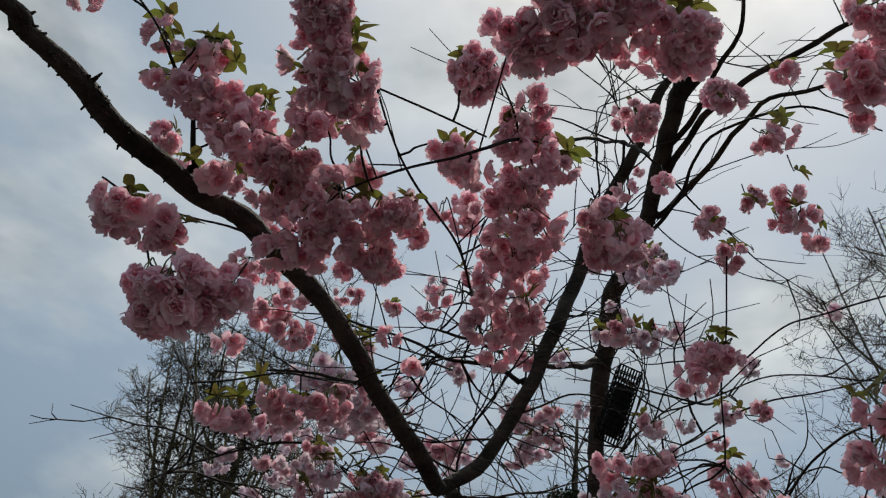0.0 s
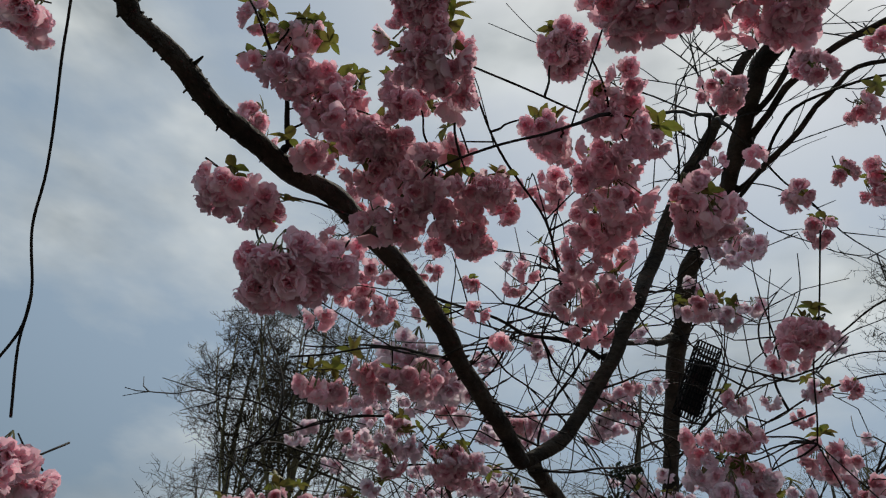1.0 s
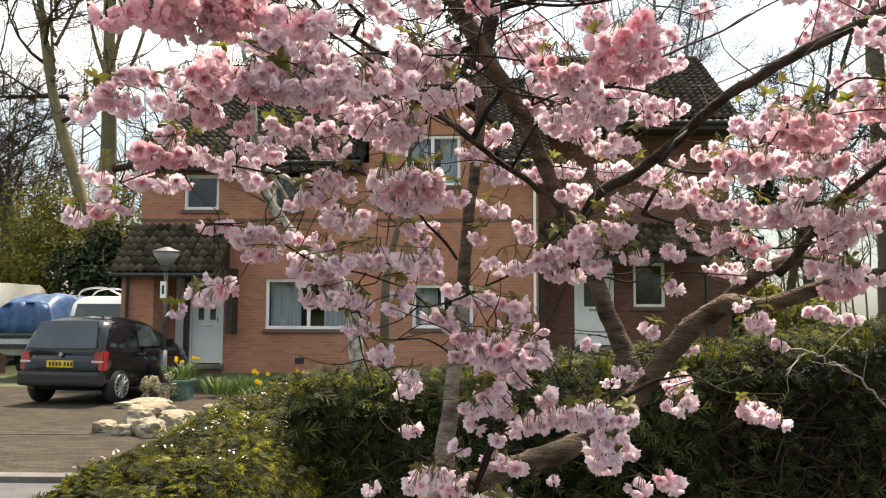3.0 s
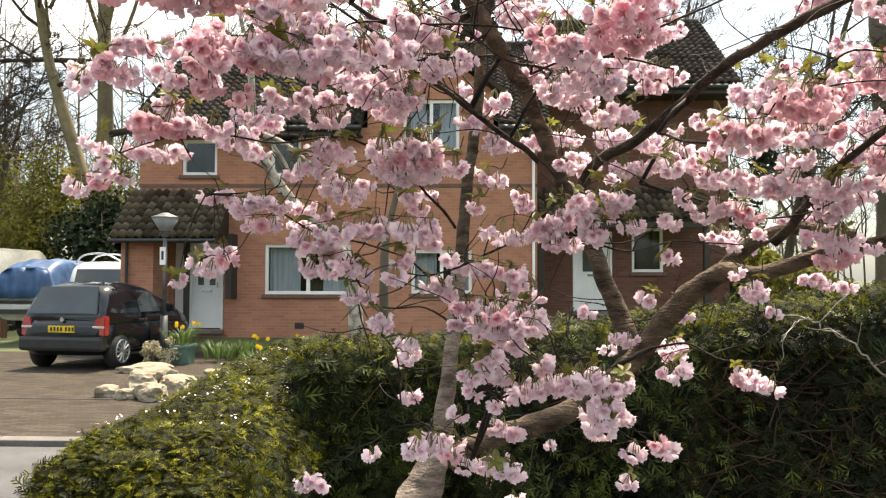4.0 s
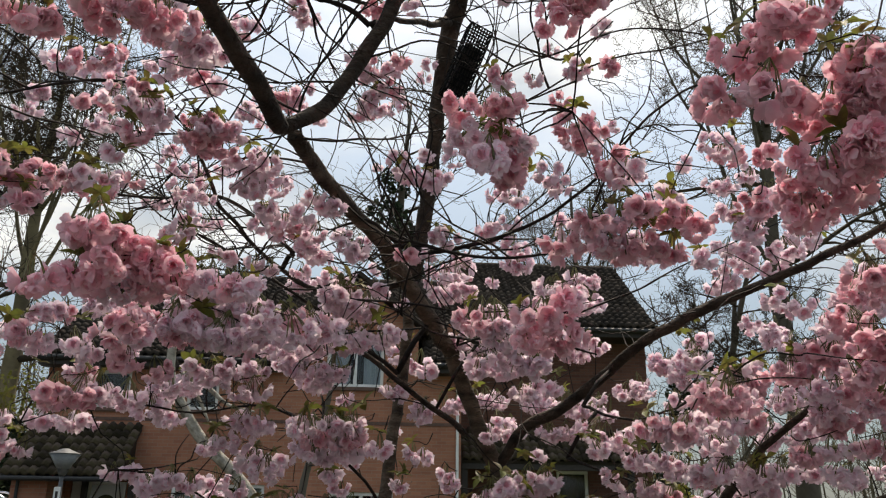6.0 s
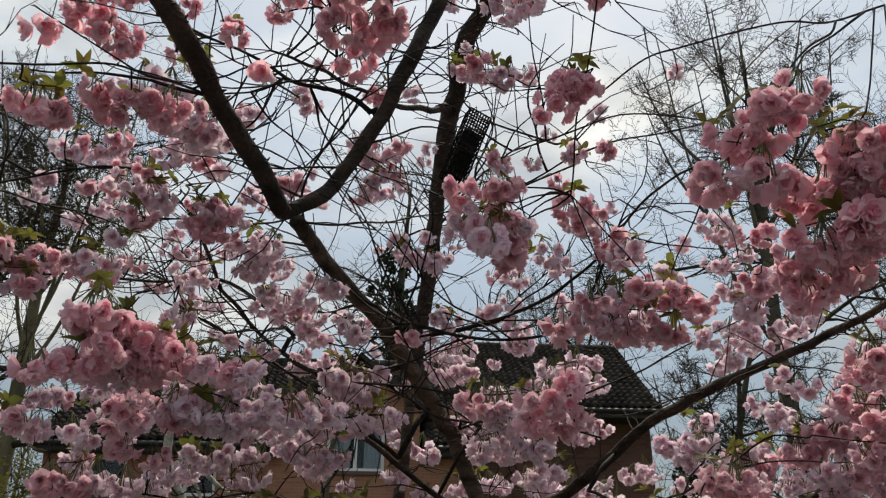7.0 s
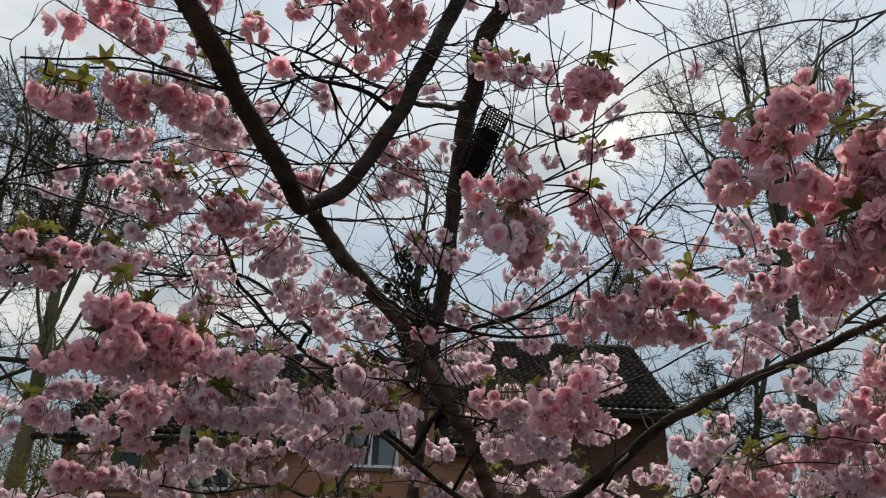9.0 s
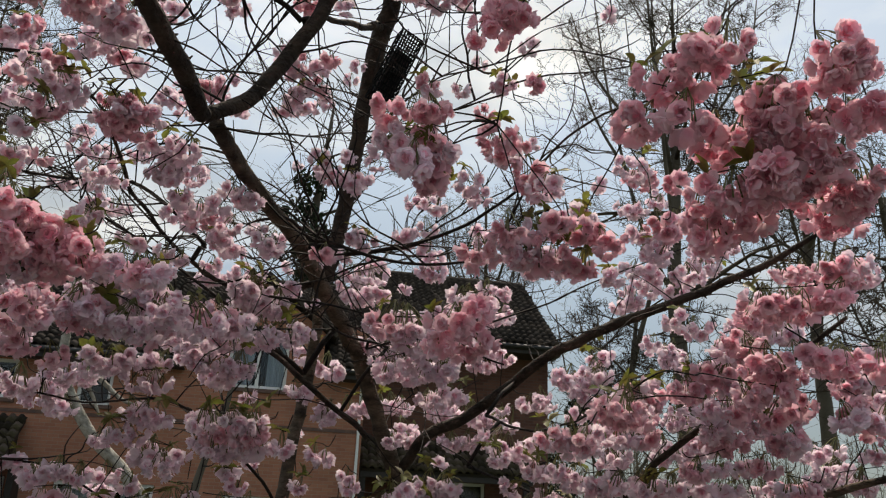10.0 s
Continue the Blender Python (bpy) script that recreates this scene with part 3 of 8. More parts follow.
def house():
    h = thing("house", "two-storey orange brick house with brown tiled roof", "house")
    F, R = 18.8, 20.3
    wins = [(-4.33, -2.28, 1.31, 2.5), (-0.84, 0.59, 1.34, 2.37), (-6.35, -5.5, 4.15, 5.0), (-4.21, -3.49, 4.13, 5.15), (-1.05, 0.29, 4.73, 5.95)]
    wall_with_holes("wall", h, -7.37, 2.13, 0.0, 5.28, F, [*[w for w in wins[:4]], (-1.05, 0.29, 4.73, 5.28), (-6.5, -5.3, 0.47, 2.54)], M_BRICK)
    part("wall", boxed(-7.37, -7.09, F + 0.285, 27.2, 0, 5.28), M_BRICK, h)
    part("wall", boxed(1.85, 2.13, F + 0.285, R, 0, 6.4), M_BRICK, h)
    # recessed right walls, their shade painted in with the darker brick
    wall_with_holes("wall", h, 2.13, 7.1, 0.0, 6.35, R, [(3.16, 4.18, 0.88, 2.92), (4.65, 5.45, 1.87, 2.99)], M_BRICK_SHADED)
    part("wall", boxed(6.82, 7.1, R + 0.285, 27.2, 0, 6.3), M_BRICK_SHADED, h)
    part("wall", boxed(-7.37, 7.1, 27.2, 27.5, 0, 5.6), M_BRICK, h)
    for x in (-7.1, 6.85):
        bm = prism(bmesh.new(), [(18.9 if x < 0 else 20.35, 5.3 if x < 0 else 6.3), (27.1, 5.3 if x < 0 else 6.3), (22.6 if x < 0 else 23, 8.15 if x < 0 else 8.75)], x - 0.25, x - 0.01)
        part("gable_wall", bm, M_BRICK, h)
    part("string_course", boxed(-7.37, 2.13, F - 0.018, F - 0.002, 3.86, 3.935), M_SILL, h)
    # dormer gable over the tall upper window
    for a in ((-1.9, -1.06, 5.285, 6.15), (0.3, 1.1, 5.285, 6.15), (-1.06, 0.3, 5.96, 6.15)):
        part("dormer_wall", boxed(a[0], a[1], F, F + 0.25, a[2], a[3]), M_BRICK, h)
    for x in (-1.9, 0.9):
        part("dormer_cheek", boxed(x, x + 0.2, F + 0.255, 20.2, 5.3, 6.15), M_BRICK, h)
    bm = bmesh.new()
    a = [bm.verts.new((x, y, z)) for y in (F, F + 0.25) for x, z in ((-1.9, 6.153), (1.1, 6.153), (-0.4, 7.25))]
    for f in ((0, 1, 2), (5, 4, 3), (0, 3, 4, 1), (1, 4, 5, 2), (2, 5, 3, 0)):
        bm.faces.new([a[i] for i in f])
    part("dormer_gable", bm, M_BRICK, h)
    for s, x in ((1, -2.15), (-1, 1.35)):
        bm = quadplate(bmesh.new(), [(x, F - 0.3, 6.0), (-0.4, F - 0.3, 7.4), (-0.4, F + 2.6, 7.4), (x, F + 2.6, 6.0)][::-s], 0.1)
        part("dormer_roof", bm, M_TILE, h)
    for i, w in enumerate(wins):
        window_unit(h, *w, F + 0.1, 1 if i in (0, 1) else (1 if i == 4 else 0), curtain=i in (0, 1, 4))
    window_unit(h, 4.65, 5.45, 1.87, 2.99, R + 0.1, 0, curtain=False)
    front_door(h, -6.15, -5.33, 0.47, 2.52, F + 0.1)
    part("sidelight", boxed(-6.49, -6.16, F + 0.05, F + 0.14, 0.47, 2.53, bevel=0.01), M_WHITE, h, "white sidelight panel beside the front door")
    front_door(h, 3.17, 4.17, 0.88, 2.9, R + 0.1, fan=False)
    # main roof
    for x0, x1, foot, top in ((-7.48, -2.0, (18.38, 5.3), (22.6, 8.35)), (-2.0, 1.2, (19.7, 6.26), (22.6, 8.35)), (1.2, 2.42, (18.38, 5.3), (22.6, 8.35)), (2.42, 7.2, (19.5, 6.5), (23.05, 9.13))):
        bm = quadplate(bmesh.new(), [(x0, foot[0] + 0.02, foot[1] - 0.03), (x1, foot[0] + 0.02, foot[1] - 0.03), (x1, top[0], top[1] - 0.03), (x0, top[0], top[1] - 0.03)], 0.12)
        part("roof_deck", bm, M_DARKTRIM, h)
        tiled_slope(h, x0, x1, foot, top, M_TILE, False)
        part("fascia", boxed(x0, x1, foot[0] + 0.0, foot[0] + 0.03, foot[1] - 0.26, foot[1] - 0.02), M_DARKTRIM, h)
        if 19.6 < foot[0]:
            continue
        bm = bmesh.new()
        rod(bm, (x0, foot[0] - 0.06, foot[1] - 0.1), (x1, foot[0] - 0.06, foot[1] - 0.1), 0.06, seg=12)
        part("gutter", bm, M_BLACK, h)
        part("soffit", boxed(x0, x1, foot[0] + 0.035, foot[0] + (0.42 if foot[0] < 19 else 0.75), foot[1] - 0.27, foot[1] - 0.24), M_DARKTRIM, h)
    for x0, x1, top in ((-7.48, 2.42, (22.6, 8.32)), (2.42, 7.2, (23.05, 9.1))):
        bm = quadplate(bmesh.new(), [(x1, 27.7, 5.2), (x0, 27.7, 5.2), (x0, *top), (x1, *top)], 0.12)
        part("roof_back", bm, M_TILE, h)
    part("party_gable", prism(bmesh.new(), [(19.7, 6.3), (27.0, 6.0), (23, 8.95)], 2.43, 2.6), M_BRICK, h)
    for i in range(37):
        x = -7.46 + i * 0.395
        yr, zr = (22.6, 8.34) if x < 2.4 else (23.05, 9.1)
        bm = rod(bmesh.new(), (x, yr, zr), (x + 0.385, yr, zr + 0.005), 0.13, 0.125, 10)
        part("ridge_tile", bm, M_TILE, h, smooth=True)
    for x in (-7.47, 7.17):
        bm = quadplate(bmesh.new(), [(x, 18.4 if x < 0 else 19.52, 5.1 if x < 0 else 6.3), (x, 22.6 if x < 0 else 23.05, 8.15 if x < 0 else 8.92), (x, 22.6 if x < 0 else 23.05, 8.33 if x < 0 else 9.1), (x, 18.4 if x < 0 else 19.52, 5.3 if x < 0 else 6.5)], 0.03)
        part("bargeboard", bm, M_DARKTRIM, h)
    # left porch: brick pier, tiled lean-to
    p = piece("porch", h, "lean-to porch with mossy tiles")
    part("pier", boxed(-7.36, -6.62, 17.8, 18.795, 0, 2.62), M_BRICK, p)
    part("lintel", boxed(-7.45, -5.2, 17.68, 17.79, 2.5, 2.66), M_DARKTRIM, p)
    bm = prism(bmesh.new(), [(17.72, 2.68), (18.79, 2.68), (18.79, 3.66)], -5.3, -5.2)
    part("cheek", bm, M_DARKTRIM, p)
    bm = quadplate(bmesh.new(), [(-7.5, 17.52, 2.58), (-5.12, 17.52, 2.58), (-5.12, 18.79, 3.74), (-7.5, 18.79, 3.74)], 0.09)
    part("roof_deck", bm, M_DARKTRIM, p)
    tiled_slope(p, -7.52, -5.1, (17.48, 2.58), (18.79, 3.77), M_MOSS_TILE, True)
    bm = rod(bmesh.new(), (-7.2, 17.73, 0.1), (-7.2, 17.73, 2.5), 0.035)
    part("downpipe", bm, M_BLACK, p)
    bm = rod(bmesh.new(), (-7.5, 17.44, 2.52), (-5.1, 17.44, 2.52), 0.05)
    part("gutter", bm, M_BLACK, p)
    # right porch
    p = piece("porch", h, "shallow tiled canopy")
    bm = quadplate(bmesh.new(), [(2.2, 19.25, 3.14), (6.4, 19.25, 3.14), (6.4, 20.29, 3.94), (2.2, 20.29, 3.94)], 0.09)
    part("roof_deck", bm, M_DARKTRIM, p)
    tiled_slope(p, 2.2, 6.4, (19.2, 3.15), (20.29, 3.97), M_MOSS_TILE, True)
    for x in (2.2, 6.2):
        part("post", boxed(x, x + 0.14, 19.35, 19.49, 0.3, 3.13), M_DARKTRIM, p)
    part("beam", boxed(2.2, 6.4, 19.3, 19.42, 2.95, 3.13), M_DARKTRIM, p)
    # small wall fittings
    bm = bmesh.new()
    rod(bm, (2.04, F - 0.05, 0.3), (2.04, F - 0.05, 5.0), 0.035)
    part("downpipe", bm, M_WHITE, h)
    part("vent", boxed(-3.6, -3.38, F - 0.02, F - 0.003, 0.5, 0.64, bevel=0.004), M_BLACK, h)
    part("porch_post", boxed(-6.2, -6.1, F - 0.22, F - 0.06, 0.3, 2.62, bevel=0.008), M_DARKTRIM, h)
    part("porch_board", boxed(-5.12, -4.98, F - 0.5, F - 0.003, 1.2, 2.72, bevel=0.01), M_DARKTRIM, h, "dark timber board at the side of the porch")
    return h


house()


def wagon_wheel():
    w = thing("wagon_wheel", "weathered wooden wagon wheel leaning on the brick wall", "wheel", at=(1.68, 18.72, 0.98))
    c, r = 0.0, 0.44
    b = Buf()
    n = 40
    v, f = [], []
    for i in range(n):
        a = 2 * math.pi * i / n
        for rr, yy in ((r, -0.035), (r, 0.035), (r - 0.065, 0.035), (r - 0.065, -0.035)):
            v.append((rr * math.cos(a), yy, 0.46 + rr * math.sin(a)))
    for i in range(n):
        j = (i + 1) % n
        for k in range(4):
            k2 = (k + 1) % 4
            f.append((i * 4 + k, i * 4 + k2, j * 4 + k2, j * 4 + k))
    b.add(v, f)
    hang("rim", b.mesh("rim", False), M_WHEELWOOD, w)
    for i in range(8):
        a = math.pi * i / 4 + 0.2
        part("spoke", rod(bmesh.new(), (0.07 * math.cos(a), 0, 0.46 + 0.07 * math.sin(a)), (0.39 * math.cos(a), 0, 0.46 + 0.39 * math.sin(a)), 0.022, 0.018, 8), M_WHEELWOOD, w)
    part("hub", rod(bmesh.new(), (0, -0.07, 0.46), (0, 0.05, 0.46), 0.085, 0.085, 16), M_WHEELWOOD, w)
    part("stand", boxed(-0.3, 0.3, -0.05, 0.06, -0.98, 0.015), M_BRICK, w)


wagon_wheel()


# ---- lamp post ----
def lamp_post():
    l = thing("lamp_post", "grey steel lamp post with an inverted cone lantern", "street lamp", at=(-5.49, 15.5, 0.1))
    part("base", rod(bmesh.new(), (0, 0, 0), (0, 0, 0.85), 0.075, 0.07, 16), M_STEEL, l, smooth=True)
    part("pole", rod(bmesh.new(), (0, 0, 0.85), (0, 0, 2.42), 0.042, 0.036, 14), M_STEEL, l, smooth=True)
    part("collar", rod(bmesh.new(), (0, 0, 2.4), (0, 0, 2.52), 0.06, 0.11, 16), M_STEEL, l)
    part("lantern", rod(bmesh.new(), (0, 0, 2.52), (0, 0, 2.78), 0.11, 0.27, 20), M_LAMPGLASS, l, "frosted conical lantern glass", smooth=True)
    part("cap", rod(bmesh.new(), (0, 0, 2.785), (0, 0, 2.88), 0.29, 0.05, 20), M_STEEL, l, "shallow grey metal cap")
    part("plate", boxed(-0.085, 0.03, -0.06, -0.045, 1.85, 2.2, bevel=0.005), M_WHITE, l, "small white notice plate")
    part("mark", boxed(-0.05, -0.005, -0.066, -0.062, 1.95, 2.12), M_BAR, l)


lamp_post()


# ---- car ----
def wheel_part(parent, x, y, r=0.3, w=0.19, out=1):
    h = piece("wheel", parent, "black tyre on a many-spoked silver alloy")
    bm = rod(bmesh.new(), (x - w / 2, y, r), (x + w / 2, y, r), r, r, 28)
    bmesh.ops.bevel(bm, geom=[e for e in bm.edges if e.calc_face_angle(0) > 1], offset=0.03, segments=3, affect="EDGES")
    part("tyre", bm, M_TYRE, h, smooth=True)
    xo = x + out * (w / 2 + 0.002)
    part("rim", rod(bmesh.new(), (xo - out * 0.02, y, r), (xo + out * 0.008, y, r), r * 0.68, r * 0.66, 24), M_BLACK, h)
    for i in range(12):
        a = 2 * math.pi * i / 12
        part("spoke", rod(bmesh.new(), (xo + out * 0.02, y, r), (xo + out * 0.014, y + 0.64 * r * math.cos(a), r + 0.64 * r * math.sin(a)), 0.016, 0.022, 6), M_ALLOY, h)
    bm = bmesh.new()
    b = Buf()
    ring = [(xo + out * 0.012, y + 0.67 * r * math.cos(2 * math.pi * i / 24), r + 0.67 * r * math.sin(2 * math.pi * i / 24)) for i in range(25)]
    bm.free()
    b.tube(ring, [0.016] * 25, 6)
    hang("rim_edge", b.mesh("rim_edge"), M_ALLOY, h)


def loft(sections, name, material, parent, label="", sq=0.5):
    """A body through rounded cross-sections: (y, half width low, half width high, z low, z high)."""
    b = Buf()
    n = 24
    v, f = [], []
    for y, wl_, wh, z0, z1 in sections:
        for i in range(n):
            a = 2 * math.pi * i / n
            c, s = math.cos(a), math.sin(a)
            k = (s + 1) / 2
            cx = math.copysign(abs(c) ** 0.35, c) * (wl_ * (1 - k) + wh * k)
            v.append((cx, y, (z0 + z1) / 2 + math.copysign(abs(s) ** sq, s) * (z1 - z0) / 2))
    for j in range(len(sections) - 1):
        for i in range(n):
            i2 = (i + 1) % n
            f.append((j * n + i, j * n + i2, (j + 1) * n + i2, (j + 1) * n + i))
    f.append(tuple(range(n))[::-1])
    f.append(tuple((len(sections) - 1) * n + i for i in range(n)))
    b.add(v, f)
    return hang(name, b.mesh(name), material, parent, label)


def car():
    c = thing("car", "black compact hatchback parked nose-in by the house", "car", at=(-6.75, 13.95, 0.045), turn=-9)
    # lower body from the tail to the nose
    loft([(0.0, 0.70, 0.72, 0.32, 0.78), (0.06, 0.78, 0.80, 0.26, 0.92), (0.5, 0.83, 0.81, 0.22, 0.97), (1.6, 0.84, 0.81, 0.2, 0.95), (2.6, 0.83, 0.80, 0.2, 0.92),
          (3.15, 0.80, 0.74, 0.22, 0.82), (3.4, 0.72, 0.62, 0.26, 0.68), (3.47, 0.6, 0.5, 0.3, 0.56)], "body", M_CARPAINT, c)
    loft([(0.05, 0.90, 0.70, 0.70, 1.02), (0.16, 0.91, 0.66, 0.7, 1.30), (0.30, 0.92, 0.63, 0.7, 1.50), (0.7, 0.92, 0.61, 0.7, 1.575), (1.2, 0.92, 0.60, 0.7, 1.57),
          (1.7, 0.92, 0.60, 0.7, 1.50), (2.2, 0.92, 0.61, 0.7, 1.33), (2.7, 0.90, 0.66, 0.7, 1.08), (3.05, 0.84, 0.66, 0.7, 0.9)], "cabin", M_CARPAINT, c, sq=0.42)
    bm = quadplate(bmesh.new(), [(-0.68, 0.02, 1.0), (0.68, 0.02, 1.0), (0.58, 0.215, 1.49), (-0.58, 0.215, 1.49)], 0.03)
    bmesh.ops.bevel(bm, geom=bm.edges[:], offset=0.012, segments=2, affect="EDGES")
    part("rear_window", bm, M_REARGLASS, c, "pale reflecting rear window")
    for s in (-1, 1):
        for y0, y1, t0, t1 in ((0.55, 1.15, 0.62, 1.12), (1.22, 1.95, 1.2, 1.72)):
            bm = quadplate(bmesh.new(), [(s * 0.79, y0, 1.0), (s * 0.79, y1, 0.99), (s * 0.70, t1, 1.38), (s * 0.70, t0, 1.42)][::s], 0.03)
            part("side_window", bm, M_CARGLASS, c)
        bm = quadplate(bmesh.new(), [(s * 0.79, 0.26, 1.03), (s * 0.79, 0.5, 1.0), (s * 0.705, 0.57, 1.42), (s * 0.715, 0.38, 1.38)][::s], 0.03)
        part("quarter_window", bm, M_CARGLASS, c)
        bm = quadplate(bmesh.new(), [(s * 0.53, 0.005, 0.6), (s * 0.832, 0.02, 0.62), (s * 0.82, 0.05, 0.97), (s * 0.66, 0.035, 0.95)][::s], 0.16)
        bmesh.ops.bevel(bm, geom=bm.edges[:], offset=0.018, segments=2, affect="EDGES")
        lamp = part("tail_lamp", bm, M_REDLENS, c, "red tail lamp with a paler band")
        part("reverse_lens", boxed(s * 0.6, s * 0.81, 0.004, 0.06, 0.75, 0.79, bevel=0.008), M_CLEARLENS, lamp)
        part("door_handle", boxed(s * 0.83, s * 0.86, 1.1, 1.26, 0.84, 0.87, bevel=0.008), M_BLACK, c)
        part("mirror", boxed(s * 0.86, s * 1.0, 2.02, 2.14, 0.98, 1.13, bevel=0.03), M_CARPAINT, c)
        for y in (0.55, 2.9):
            wheel_part(c, s * 0.745, y, 0.31, 0.2, s)
    part("bumper", boxed(-0.82, 0.82, -0.07, 0.14, 0.34, 0.60, bevel=0.06), M_BLACK, c, "black plastic rear bumper")
    pl = part("number_plate", boxed(-0.26, 0.26, -0.02, 0.02, 0.67, 0.79, bevel=0.006), M_PLATE, c, "yellow rear number plate")
    for i in range(7):
        x = -0.21 + i * 0.066 + (0.03 if i > 3 else 0)
        part("lettering_bar", boxed(x, x + 0.04, -0.0245, -0.0215, 0.695, 0.765), M_BAR, pl)
    part("badge", rod(bmesh.new(), (0, 0.0, 0.9), (0, 0.03, 0.9), 0.04, 0.04, 16), M_CHROME, c)
    part("wiper", rod(bmesh.new(), (-0.05, 0.07, 1.05), (0.4, 0.1, 1.11), 0.01), M_BLACK, c)


car()


# ---- boat under its tarpaulin, van, caravan, fences ----
def boat():
    b = thing("boat", "small white boat on a trailer under a blue tarpaulin", "boat", at=(-10.6, 20.0, 0.045))
    loft([(0.0, 0.8, 0.92, 0.55, 1.2), (0.8, 0.8, 0.95, 0.5, 1.22), (2.2, 0.7, 0.9, 0.5, 1.26), (3.4, 0.42, 0.65, 0.6, 1.34), (4.2, 0.08, 0.2, 0.95, 1.4)], "hull", M_GELCOAT, b, "white fibreglass hull")
    part("transom_trim", boxed(-0.85, 0.85, -0.04, 0.02, 0.98, 1.06, bevel=0.01), M_BLACK, b)
    bb = Buf()
    nx, ny = 31, 31
    v = []
    rnd = random.Random(5)
    for j in range(ny):
        for i in range(nx):
            u, w = i / (nx - 1) * 2 - 1, j / (ny - 1)
            ridge = 2.12 - 0.35 * abs(u) ** 3 - 0.75 * max(0, w - 0.55) ** 1.2 - 0.25 * max(0, 0.15 - w) * 6
            edge = max(0, abs(u) - 0.62) / 0.38
            x = u * (0.92 - 0.25 * w)
            z = (ridge - (ridge - 1.15) * edge ** 1.4) + 0.07 * noise.noise(Vector((x * 3.5, w * 6, 1))) + 0.03 * noise.noise(Vector((x * 9, w * 22, 4)))
            v.append((x + 0.25 * (w - 0.5), -0.05 + 3.7 * w - 0.25 * edge * (w < 0.1), z))
    bb.add(v, [(j * nx + i, j * nx + i + 1, (j + 1) * nx + i + 1, (j + 1) * nx + i) for j in range(ny - 1) for i in range(nx - 1)])
    # hanging back flap
    v2 = []
    for k in range(4):
        for i in range(nx):
            q = v[i]
            v2.append((q[0], q[1] - 0.06 * math.sin(i * 0.65) - 0.03 * k, q[2] + (1.12 - q[2]) * k / 3))
    bb.add(v2, [(k * nx + i, k * nx + i + 1, (k + 1) * nx + i + 1, (k + 1) * nx + i) for k in range(3) for i in range(nx - 1)])
    me = bb.mesh("tarpaulin")
    t = hang("tarpaulin", me, M_TARP, b, "creased blue tarpaulin cover")
    so = t.modifiers.new("thick", "SOLIDIFY")
    so.thickness = 0.01
    tr = piece("trailer", b, "dark steel boat trailer")
    part("axle", rod(bmesh.new(), (-1.0, 1.6, 0.3), (1.0, 1.6, 0.3), 0.04), M_BLACK, tr)
    for s in (-1, 1):
        part("rail", boxed(s * 0.5, s * 0.58, -0.1, 3.6, 0.32, 0.42), M_BLACK, tr)
        part("tyre", rod(bmesh.new(), (s * 0.95, 1.6, 0.27), (s * 1.1, 1.6, 0.27), 0.27, 0.27, 18), M_TYRE, tr)
        part("chock", boxed(s * 0.5, s * 0.6, 0.2, 0.5, 0.42, 0.6), M_BLACK, tr)
    part("light_board", boxed(-0.95, 0.95, -0.16, -0.12, 0.72, 0.84), M_BLACK, tr)
    for s in (-1, 1):
        part("rear_light", boxed(s * 0.7, s * 0.9, -0.185, -0.162, 0.74, 0.82), M_REDLENS, tr)
    for s in (-0.85, 0.4):
        part("prop", boxed(s, s + 0.05, -0.05, 0.0, 0.0, 0.6), M_BLACK, tr)


boat()


def van():
    v = thing("van", "silver-white van with a chrome roof bar beside the boat", "van", at=(-8.75, 19.6, 0.045))
    loft([(0.0, 0.8, 0.78, 0.3, 1.1), (0.1, 0.85, 0.83, 0.28, 1.2), (3.6, 0.85, 0.8, 0.28, 1.1), (4.2, 0.7, 0.6, 0.35, 0.9)], "body", M_VAN, v)
    loft([(0.05, 0.82, 0.74, 1.1, 1.3), (0.28, 0.82, 0.72, 1.1, 2.0), (0.5, 0.82, 0.72, 1.1, 2.06), (2.4, 0.82, 0.7, 1.1, 2.04), (3.2, 0.8, 0.66, 1.05, 1.3)], "cabin", M_VAN, v)
    bm = quadplate(bmesh.new(), [(-0.62, 0.05, 1.32), (0.62, 0.05, 1.32), (0.58, 0.2, 1.86), (-0.58, 0.2, 1.86)], 0.03)
    part("rear_window", bm, M_CARGLASS, v, "dark rear window")
    for s in (-1, 1):
        bm = quadplate(bmesh.new(), [(s * 0.835, 0.5, 1.35), (s * 0.835, 2.3, 1.35), (s * 0.745, 2.1, 1.88), (s * 0.745, 0.6, 1.88)][::s], 0.02)
        part("side_window", bm, M_CARGLASS, v)
        for y in (0.7, 3.3):
            part("wheel", rod(bmesh.new(), (s * 0.62, y, 0.31), (s * 0.84, y, 0.31), 0.31, 0.31, 20), M_TYRE, v)
    for y in (0.6, 1.4):
        b = Buf()
        b.tube(smooth_line([(-0.8, y, 2.03), (-0.6, y, 2.22), (-0.1, y, 2.27), (0.3, y, 2.1), (0.4, y, 2.03)]), [0.025] * 25, 6)
        hang("roof_bar", b.mesh("roof_bar"), M_CHROME, v, "curved chrome roof bar")


van()


